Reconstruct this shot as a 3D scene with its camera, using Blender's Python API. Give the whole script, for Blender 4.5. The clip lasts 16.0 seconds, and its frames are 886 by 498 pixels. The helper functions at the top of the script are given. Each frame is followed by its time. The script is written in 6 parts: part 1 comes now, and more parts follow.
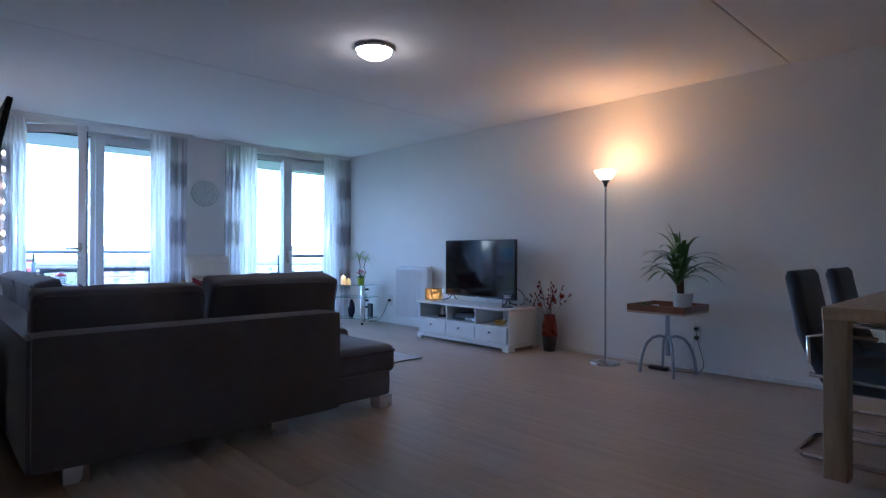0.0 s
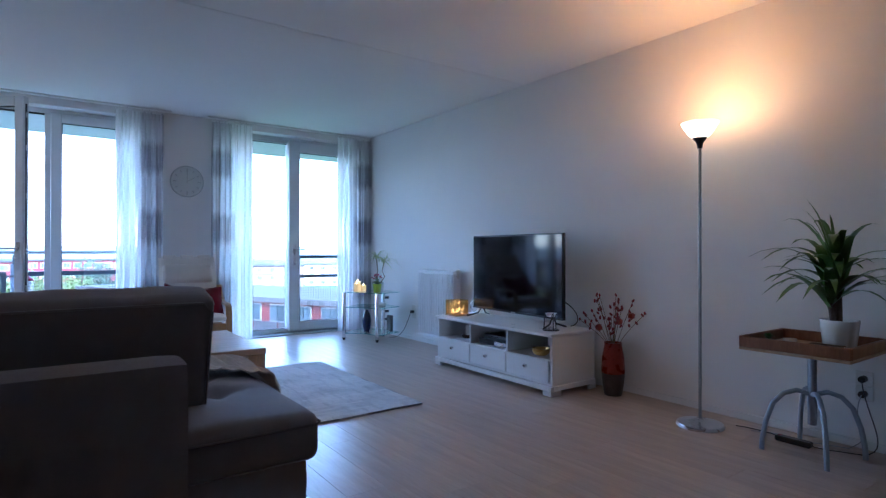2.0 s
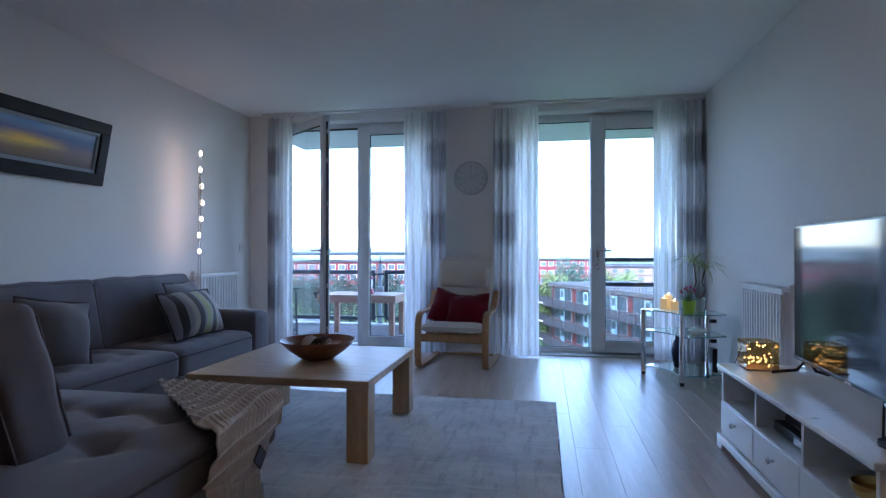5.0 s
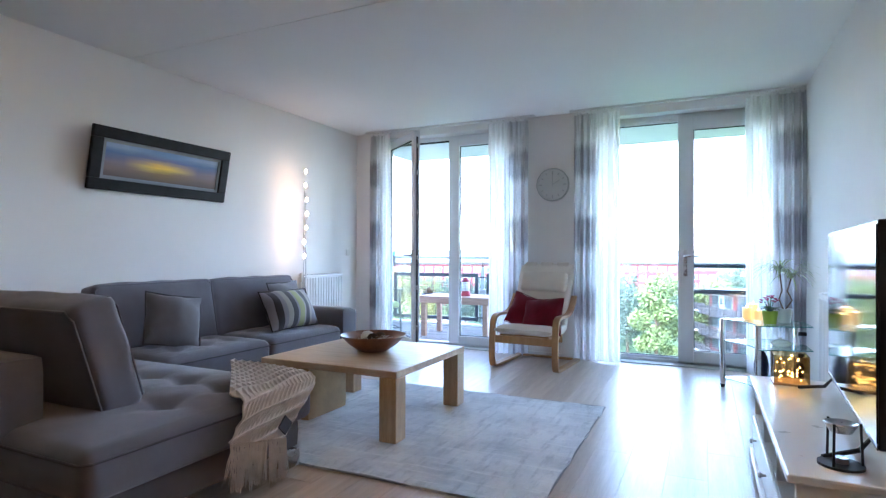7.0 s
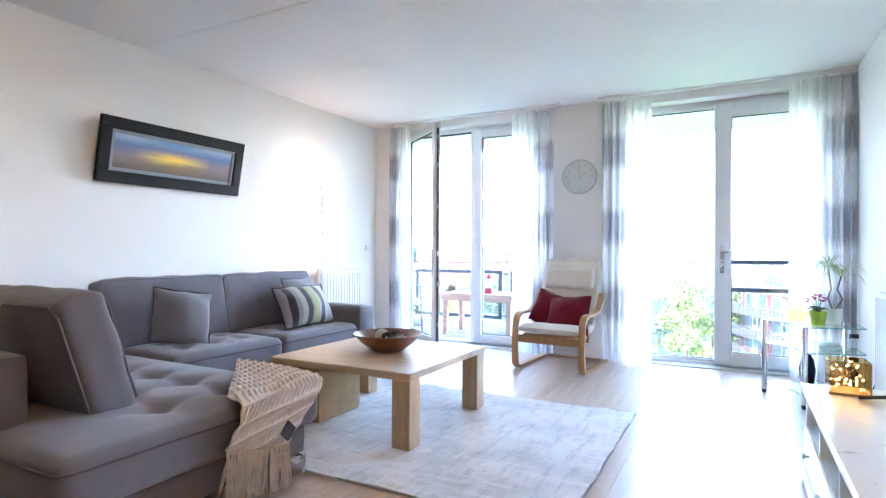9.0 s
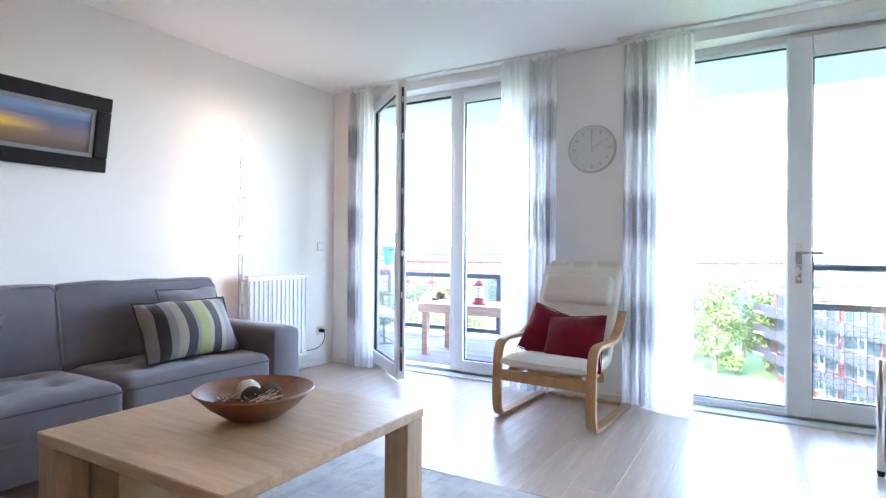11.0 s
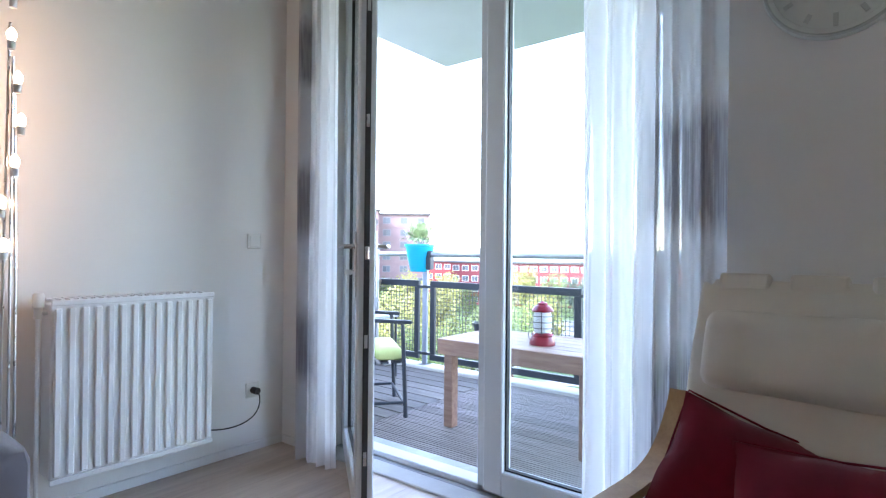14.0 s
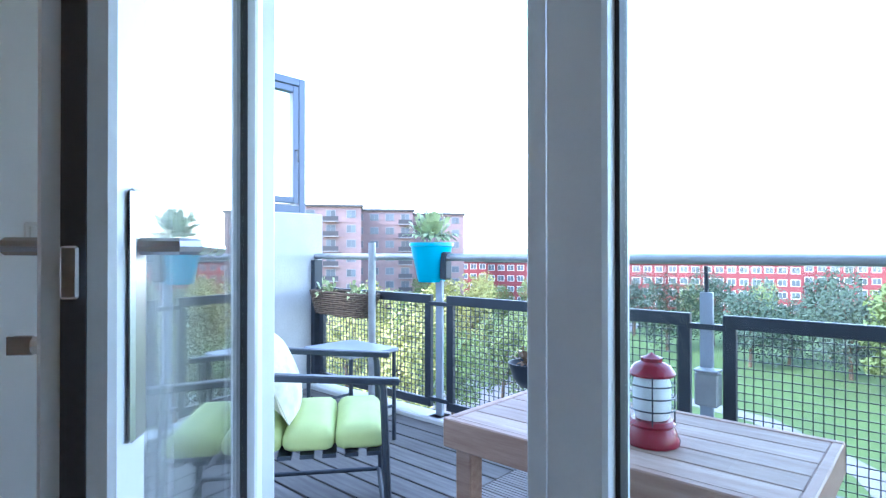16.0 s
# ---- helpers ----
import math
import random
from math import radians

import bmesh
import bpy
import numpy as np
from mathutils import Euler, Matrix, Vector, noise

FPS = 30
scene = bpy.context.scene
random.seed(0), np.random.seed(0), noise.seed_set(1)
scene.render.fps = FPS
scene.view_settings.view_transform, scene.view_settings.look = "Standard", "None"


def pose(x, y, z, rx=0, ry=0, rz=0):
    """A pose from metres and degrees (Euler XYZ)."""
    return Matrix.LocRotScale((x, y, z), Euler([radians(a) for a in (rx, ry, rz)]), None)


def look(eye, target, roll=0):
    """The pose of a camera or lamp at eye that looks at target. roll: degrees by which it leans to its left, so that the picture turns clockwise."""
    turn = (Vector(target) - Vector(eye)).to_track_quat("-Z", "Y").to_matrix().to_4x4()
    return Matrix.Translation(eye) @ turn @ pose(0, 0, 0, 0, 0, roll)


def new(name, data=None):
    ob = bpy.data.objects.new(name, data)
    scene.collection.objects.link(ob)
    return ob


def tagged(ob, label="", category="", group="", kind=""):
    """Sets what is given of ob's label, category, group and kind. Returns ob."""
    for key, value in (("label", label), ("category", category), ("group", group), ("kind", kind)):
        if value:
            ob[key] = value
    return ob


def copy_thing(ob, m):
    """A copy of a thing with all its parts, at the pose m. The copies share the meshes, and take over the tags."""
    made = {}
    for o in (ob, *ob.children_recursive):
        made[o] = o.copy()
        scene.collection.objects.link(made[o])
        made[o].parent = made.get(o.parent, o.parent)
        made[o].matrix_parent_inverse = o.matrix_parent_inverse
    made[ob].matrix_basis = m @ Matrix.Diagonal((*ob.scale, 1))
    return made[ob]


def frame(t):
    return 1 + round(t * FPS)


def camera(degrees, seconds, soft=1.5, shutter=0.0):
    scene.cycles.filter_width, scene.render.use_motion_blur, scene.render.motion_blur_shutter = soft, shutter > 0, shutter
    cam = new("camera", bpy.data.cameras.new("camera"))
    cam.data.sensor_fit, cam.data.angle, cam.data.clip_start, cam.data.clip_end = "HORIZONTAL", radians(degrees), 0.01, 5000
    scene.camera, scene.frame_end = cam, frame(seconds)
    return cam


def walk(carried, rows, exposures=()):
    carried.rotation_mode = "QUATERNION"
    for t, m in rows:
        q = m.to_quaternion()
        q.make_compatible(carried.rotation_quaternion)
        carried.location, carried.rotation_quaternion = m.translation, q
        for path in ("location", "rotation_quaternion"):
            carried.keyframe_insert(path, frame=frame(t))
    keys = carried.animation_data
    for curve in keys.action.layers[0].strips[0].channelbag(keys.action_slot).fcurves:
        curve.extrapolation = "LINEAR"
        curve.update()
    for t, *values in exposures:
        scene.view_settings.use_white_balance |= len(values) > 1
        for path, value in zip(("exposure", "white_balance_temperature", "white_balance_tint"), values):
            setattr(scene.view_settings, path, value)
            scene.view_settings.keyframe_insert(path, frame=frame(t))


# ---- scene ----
cam = camera(77.5, 16.0, 1.3)
PATH = [
    (0, (-0.444, -0.288, 1.073), (0.93, 1.165, 1.082), 0.18),
    (0.5, (-0.129, -0.061, 1.043), (1.241, 1.395, 1.057), 0.36),
    (1, (0.246, 0.184, 1.076), (1.586, 1.669, 1.085), 0.21),
    (1.5, (0.646, 0.433, 1.07), (1.918, 1.976, 1.081), 0.21),
    (2, (1.078, 0.667, 1.07), (2.246, 2.29, 1.077), 0.04),
    (2.5, (1.435, 0.865, 1.086), (2.363, 2.637, 1.093), -0.09),
    (3, (1.875, 1.083, 1.088), (2.524, 2.975, 1.094), -0.12),
    (3.5, (2.187, 1.244, 1.104), (2.58, 3.205, 1.103), -0.24),
    (4, (2.546, 1.417, 1.055), (2.588, 3.416, 1.066), -0.09),
    (4.5, (2.827, 1.561, 1.088), (2.687, 3.556, 1.093), -0.16),
    (5, (3.121, 1.661, 1.08), (2.767, 3.629, 1.089), -0.01),
    (7.5, (3.891, 1.561, 1.109), (2.994, 3.349, 1.123), 0.13),
    (8, (3.889, 1.577, 1.108), (2.971, 3.354, 1.118), 0.16),
    (8.5, (3.878, 1.607, 1.102), (2.948, 3.377, 1.112), 0.26),
    (9, (3.803, 1.793, 1.088), (2.864, 3.559, 1.095), 0.24),
    (9.5, (3.702, 2.074, 1.091), (2.789, 3.853, 1.089), 0.29),
    (12, (3.287, 4.185, 1.075), (2.214, 5.872, 1.088), 0.44),
    (12.5, (3.11, 4.524, 1.055), (2.025, 6.205, 1.071), 0.31),
    (13, (2.951, 4.892, 1.078), (1.79, 6.52, 1.094), 0.37),
    (13.5, (2.744, 5.252, 1.082), (1.526, 6.838, 1.095), 0.40),
    (14, (2.478, 5.587, 1.071), (1.235, 7.154, 1.083), 0.58),
    (14.5, (2.234, 5.918, 1.087), (0.932, 7.436, 1.101), 0.39),
    (15, (2.0, 6.25, 1.082), (0.684, 7.756, 1.092), 0.66),
    (15.5, (1.803, 6.562, 1.07), (0.487, 8.067, 1.078), 0.36),
    (16, (1.539, 6.915, 1.084), (0.199, 8.399, 1.095), -0.03),
]
EXPOSURES = [(0.0, 3.95, 4700, 21), (1.5, 3.80, 4720, 21), (2.7, 4.12, 4850, 22), (3.5, 4.08, 5050, 23), (5.2, 3.24, 5070, 20), (7.4, 4.98, 5650, 18), (8.4, 5.48, 5800, 20), (9.6, 5.64, 5850, 20), (12.0, 4.80, 6100, 21), (13.2, 4.42, 6150, 21), (14.0, 4.10, 6230, 20), (15.0, 3.74, 6030, 17), (16.0, 3.46, 5560, 14)]
walk(cam, [(t, look(eye, target, roll)) for t, eye, target, roll in PATH], EXPOSURES)

# ---- sky and sun: an overcast day ----
world = bpy.data.worlds.new("overcast")
scene.world = world
world.use_nodes = True
wn, wl = world.node_tree.nodes, world.node_tree.links
sky = wn.new("ShaderNodeTexSky")
sky.sky_type, sky.sun_disc = "NISHITA", False
sky.sun_elevation, sky.sun_rotation = radians(38), radians(200)
sky.air_density, sky.dust_density = 1.0, 0.6
grey = wn.new("ShaderNodeHueSaturation")
grey.inputs["Saturation"].default_value = 0.85
wl.new(sky.outputs[0], grey.inputs["Color"])
wl.new(grey.outputs[0], wn["Background"].inputs[0])
wn["Background"].inputs[1].default_value = 0.15
sun = new("sun", bpy.data.lights.new("sun", "SUN"))
sun.data.energy, sun.data.angle, sun.data.color = 1.0, radians(25), (1, 0.97, 0.93)
sun.matrix_world = look((0, 0, 50), (7.0, 19.3, 34), 0)


def lamp(name, place, watts, colour, radius):
    ob = new(name, bpy.data.lights.new(name, "POINT"))
    ob.location, ob.data.energy, ob.data.color, ob.data.shadow_soft_size = place, watts, colour, radius
    return ob


TORCH, CEILING_LIGHT, STRING = 0.75, 0.16, 0.025
WARM = (1.0, 0.47, 0.15)


# ---- materials ----
def base(name):
    m = bpy.data.materials.new(name)
    m.use_nodes = True
    nt = m.node_tree
    return m, nt, nt.nodes["Principled BSDF"]


def mix(nt, a, b, fac, mode="MIX"):
    n = nt.nodes.new("ShaderNodeMix")
    n.data_type, n.blend_type = "RGBA", mode
    for i, v in ((0, fac), (6, a), (7, b)):
        if isinstance(v, bpy.types.NodeSocket):
            nt.links.new(v, n.inputs[i])
        elif i == 0:
            n.inputs[0].default_value = v
        else:
            n.inputs[i].default_value = (*v, 1)[:4]
    return n.outputs[2]


def noise_tex(nt, scale, detail=4, stretch=None, rough=0.55):
    tc = nt.nodes.new("ShaderNodeTexCoord")
    out = tc.outputs["Object"]
    if stretch:
        mp = nt.nodes.new("ShaderNodeMapping")
        mp.inputs["Scale"].default_value = stretch
        nt.links.new(out, mp.inputs[0])
        out = mp.outputs[0]
    n = nt.nodes.new("ShaderNodeTexNoise")
    n.inputs["Scale"].default_value, n.inputs["Detail"].default_value, n.inputs["Roughness"].default_value = scale, detail, rough
    nt.links.new(out, n.inputs["Vector"])
    return n.outputs[0]


def ramp(nt, fac, stops):
    r = nt.nodes.new("ShaderNodeValToRGB")
    while len(r.color_ramp.elements) < len(stops):
        r.color_ramp.elements.new(0.5)
    for e, (p, c) in zip(r.color_ramp.elements, stops):
        e.position, e.color = p, (*c, 1)
    nt.links.new(fac, r.inputs[0])
    return r.outputs[0]


def bump(nt, b, height, strength, distance=0.002):
    n = nt.nodes.new("ShaderNodeBump")
    n.inputs["Strength"].default_value, n.inputs["Distance"].default_value = strength, distance
    nt.links.new(height, n.inputs["Height"])
    nt.links.new(n.outputs[0], b.inputs["Normal"])


def mat(name, col, rough=0.5, metal=0.0, var=0.12, scale=6, grain=120, relief=0.15, sheen=0.0, coat=0.0, rand=0.0, stretch=None):
    m, nt, b = base(name)
    lo, hi = [c * (1 - var) for c in col], [min(1, c * (1 + var)) for c in col]
    big = noise_tex(nt, scale, 4, stretch)
    fine = noise_tex(nt, grain, 2, stretch)
    c = ramp(nt, big, ((0.3, lo), (0.7, hi)))
    c = mix(nt, c, [x * (1 - var * 0.8) for x in col], ramp(nt, fine, ((0.45, (0, 0, 0)), (0.75, (0.7, 0.7, 0.7)))))
    if rand:
        info = nt.nodes.new("ShaderNodeObjectInfo")
        c = mix(nt, c, ramp(nt, info.outputs["Random"], ((0, [1 - rand] * 3), (1, [1 + rand] * 3))), 1.0, "MULTIPLY")
    nt.links.new(c, b.inputs["Base Color"])
    rr = nt.nodes.new("ShaderNodeMapRange")
    rr.inputs[3].default_value, rr.inputs[4].default_value = max(0.02, rough - 0.07), min(1, rough + 0.07)
    nt.links.new(big, rr.inputs[0])
    nt.links.new(rr.outputs[0], b.inputs["Roughness"])
    b.inputs["Metallic"].default_value = metal
    b.inputs["Sheen Weight"].default_value = sheen
    b.inputs["Coat Weight"].default_value = coat
    if relief:
        bump(nt, b, fine, relief)
    return m


def wood(name, dark, light, rough=0.45, along=(1, 12, 12), scale=3.0, rand=0.12, relief=0.1, grey=None):
    m, nt, b = base(name)
    n1 = noise_tex(nt, scale, 6, along, 0.65)
    n2 = noise_tex(nt, scale * 7, 3, along, 0.6)
    c = ramp(nt, n1, ((0.28, dark), (0.5, [(a + d) / 2 for a, d in zip(dark, light)]), (0.72, light)))
    c = mix(nt, c, [x * 0.8 for x in dark], ramp(nt, n2, ((0.5, (0, 0, 0)), (0.8, (0.45, 0.45, 0.45)))))
    if rand:
        info = nt.nodes.new("ShaderNodeObjectInfo")
        c = mix(nt, c, ramp(nt, info.outputs["Random"], ((0, [1 - rand] * 3), (1, [1 + rand] * 3))), 1.0, "MULTIPLY")
    nt.links.new(c, b.inputs["Base Color"])
    b.inputs["Roughness"].default_value = rough
    bump(nt, b, n2, relief, 0.001)
    return m


def glow(name, col, strength, emit=None):
    m, nt, b = base(name)
    b.inputs["Base Color"].default_value = (*col, 1)
    b.inputs["Emission Color"].default_value = (*(emit or col), 1)
    b.inputs["Emission Strength"].default_value = strength
    b.inputs["Roughness"].default_value = 0.4
    return m


def glass(name, tint=(0.95, 0.98, 0.97), ior=1.45, gloss=1.0):
    m, nt, b = base(name)
    nt.nodes.remove(b)
    tr, gl, fr, mx = [nt.nodes.new("ShaderNode" + k) for k in ("BsdfTransparent", "BsdfGlossy", "LayerWeight", "MixShader")]
    tr.inputs[0].default_value = (*tint, 1)
    gl.inputs["Roughness"].default_value = 0.01
    gl.inputs["Color"].default_value = (gloss, gloss, gloss, 1)
    fr.inputs[0].default_value = 0.5
    pw, ma = nt.nodes.new("ShaderNodeMath"), nt.nodes.new("ShaderNodeMath")
    pw.operation, ma.operation = "POWER", "MULTIPLY_ADD"
    pw.inputs[1].default_value = 5
    f0 = ((ior - 1) / (ior + 1)) ** 2
    ma.inputs[1].default_value, ma.inputs[2].default_value = 1 - f0, f0
    nt.links.new(fr.outputs["Facing"], pw.inputs[0])
    nt.links.new(pw.outputs[0], ma.inputs[0])
    nt.links.new(ma.outputs[0], mx.inputs[0])
    nt.links.new(tr.outputs[0], mx.inputs[1])
    nt.links.new(gl.outputs[0], mx.inputs[2])
    nt.links.new(mx.outputs[0], nt.nodes["Material Output"].inputs[0])
    return m


def curtain_material():
    """Sheer off-white cloth with three rows of soft purple-grey blocks woven in."""
    m, nt, b = base("sheer_cloth")
    nt.nodes.remove(b)
    tc, sep = nt.nodes.new("ShaderNodeTexCoord"), nt.nodes.new("ShaderNodeSeparateXYZ")
    wob = noise_tex(nt, 3.0, 3, (18, 0, 1.2))
    nt.links.new(tc.outputs["UV"], sep.inputs[0])
    add = nt.nodes.new("ShaderNodeMath")
    add.operation = "MULTIPLY_ADD"
    add.inputs[1].default_value = 0.09
    nt.links.new(wob, add.inputs[0])
    nt.links.new(sep.outputs[1], add.inputs[2])
    k, d = (0, 0, 0), (1, 1, 1)
    band = ramp(nt, add.outputs[0], ((0.0, k), (0.185, k), (0.225, d), (0.31, d), (0.36, k), (0.475, k), (0.51, d), (0.61, d), (0.645, k), (0.775, k), (0.81, d), (0.895, d), (0.93, k)))
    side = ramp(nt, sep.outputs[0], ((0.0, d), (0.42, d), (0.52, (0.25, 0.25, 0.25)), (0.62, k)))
    weave = noise_tex(nt, 2.0, 2, (160, 0, 2))
    f = mix(nt, band, side, 1.0, "MULTIPLY")
    f = mix(nt, f, ramp(nt, weave, ((0.3, (0.55, 0.55, 0.55)), (0.6, (1, 1, 1)))), 1.0, "MULTIPLY")
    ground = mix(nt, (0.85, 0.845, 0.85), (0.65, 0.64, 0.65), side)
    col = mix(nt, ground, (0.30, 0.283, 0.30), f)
    df, tl, tr = [nt.nodes.new("ShaderNodeBsdf" + x) for x in ("Diffuse", "Translucent", "Transparent")]
    nt.links.new(col, df.inputs[0])
    nt.links.new(col, tl.inputs[0])
    m1, m2 = nt.nodes.new("ShaderNodeMixShader"), nt.nodes.new("ShaderNodeMixShader")
    m1.inputs[0].default_value = 0.42
    nt.links.new(df.outputs[0], m1.inputs[1])
    nt.links.new(tl.outputs[0], m1.inputs[2])
    slit = ramp(nt, noise_tex(nt, 2.0, 2, (34, 0, 0.25)), ((0.0, (0.0, 0.0, 0.0)), (0.6, (0.008, 0.008, 0.008)), (0.72, (0.32, 0.32, 0.32))))
    see = mix(nt, slit, ramp(nt, side, ((0.0, (1, 1, 1)), (1.0, (0.45, 0.45, 0.45)))), 1.0, "MULTIPLY")
    nt.links.new(see, m2.inputs[0])
    nt.links.new(m1.outputs[0], m2.inputs[1])
    nt.links.new(tr.outputs[0], m2.inputs[2])
    nt.links.new(m2.outputs[0], nt.nodes["Material Output"].inputs[0])
    return m


def striped_material():
    m, nt, b = base("striped_cloth")
    tc, sep = nt.nodes.new("ShaderNodeTexCoord"), nt.nodes.new("ShaderNodeSeparateXYZ")
    nt.links.new(tc.outputs["Generated"], sep.inputs[0])
    ks = (0.22, 0.20, 0.21), (0.025, 0.022, 0.024), (0.33, 0.30, 0.25), (0.30, 0.30, 0.11), (0.05, 0.042, 0.042)
    r = ramp(nt, sep.outputs[0], ((0, ks[0]), (0.10, ks[1]), (0.20, ks[0]), (0.27, ks[2]), (0.36, ks[1]), (0.46, ks[0]), (0.5, ks[3]), (0.62, ks[2]), (0.66, ks[1]), (0.76, ks[2]), (0.82, ks[0]), (0.93, ks[4])))
    nt.nodes[-1].color_ramp.interpolation = "CONSTANT"
    nt.links.new(r, b.inputs["Base Color"])
    b.inputs["Roughness"].default_value = 0.8
    b.inputs["Sheen Weight"].default_value = 0.3
    bump(nt, b, noise_tex(nt, 260, 2), 0.4)
    return m


def painting_material():
    """A sunset over a dark sea, in broad strokes."""
    m, nt, b = base("sunset_paint")
    tc, sep = nt.nodes.new("ShaderNodeTexCoord"), nt.nodes.new("ShaderNodeSeparateXYZ")
    nt.links.new(tc.outputs["Generated"], sep.inputs[0])
    w = noise_tex(nt, 3.0, 5, (1, 1.2, 9))
    add = nt.nodes.new("ShaderNodeMath")
    add.operation = "MULTIPLY_ADD"
    add.inputs[1].default_value = 0.22
    nt.links.new(w, add.inputs[0])
    nt.links.new(sep.outputs[2], add.inputs[2])
    side = ramp(nt, add.outputs[0], ((0.1, (0.10, 0.07, 0.06)), (0.35, (0.20, 0.13, 0.12)), (0.55, (0.22, 0.17, 0.2)), (0.68, (0.16, 0.15, 0.25)), (0.85, (0.10, 0.16, 0.34)), (1.0, (0.25, 0.32, 0.5))))
    mid = ramp(nt, add.outputs[0], ((0.1, (0.12, 0.08, 0.05)), (0.38, (0.28, 0.16, 0.05)), (0.56, (0.95, 0.62, 0.06)), (0.66, (0.75, 0.45, 0.1)), (0.8, (0.18, 0.17, 0.27)), (1.0, (0.15, 0.25, 0.45))))
    f = ramp(nt, sep.outputs[1], ((0.15, (0, 0, 0)), (0.42, (1, 1, 1)), (0.52, (1, 1, 1)), (0.8, (0, 0, 0))))
    nt.links.new(mix(nt, side, mid, f), b.inputs["Base Color"])
    b.inputs["Roughness"].default_value = 0.4
    bump(nt, b, w, 0.3)
    return m


def rug_material():
    """Pale viscose pile, worn in short streaks along both weaves."""
    m, nt, b = base("pale_grey_viscose")
    cross = noise_tex(nt, 2.2, 6, (9, 1.6, 1), 0.7)
    along = noise_tex(nt, 2.2, 6, (1.4, 11, 1), 0.7)
    patch = noise_tex(nt, 2.6, 5, None, 0.65)
    fine = noise_tex(nt, 60, 3, (1, 6, 1), 0.6)
    c = ramp(nt, patch, ((0.32, (0.40, 0.41, 0.43)), (0.62, (0.64, 0.64, 0.635))))
    c = mix(nt, c, (0.30, 0.31, 0.335), ramp(nt, cross, ((0.50, (0, 0, 0)), (0.66, (0.75, 0.75, 0.75)))))
    c = mix(nt, c, (0.70, 0.695, 0.68), ramp(nt, along, ((0.52, (0, 0, 0)), (0.68, (0.8, 0.8, 0.8)))))
    c = mix(nt, c, (0.28, 0.285, 0.30), ramp(nt, fine, ((0.52, (0, 0, 0)), (0.75, (0.5, 0.5, 0.5)))))
    nt.links.new(c, b.inputs["Base Color"])
    b.inputs["Roughness"].default_value = 0.82
    b.inputs["Sheen Weight"].default_value = 0.3
    bump(nt, b, fine, 0.6, 0.003)
    return m


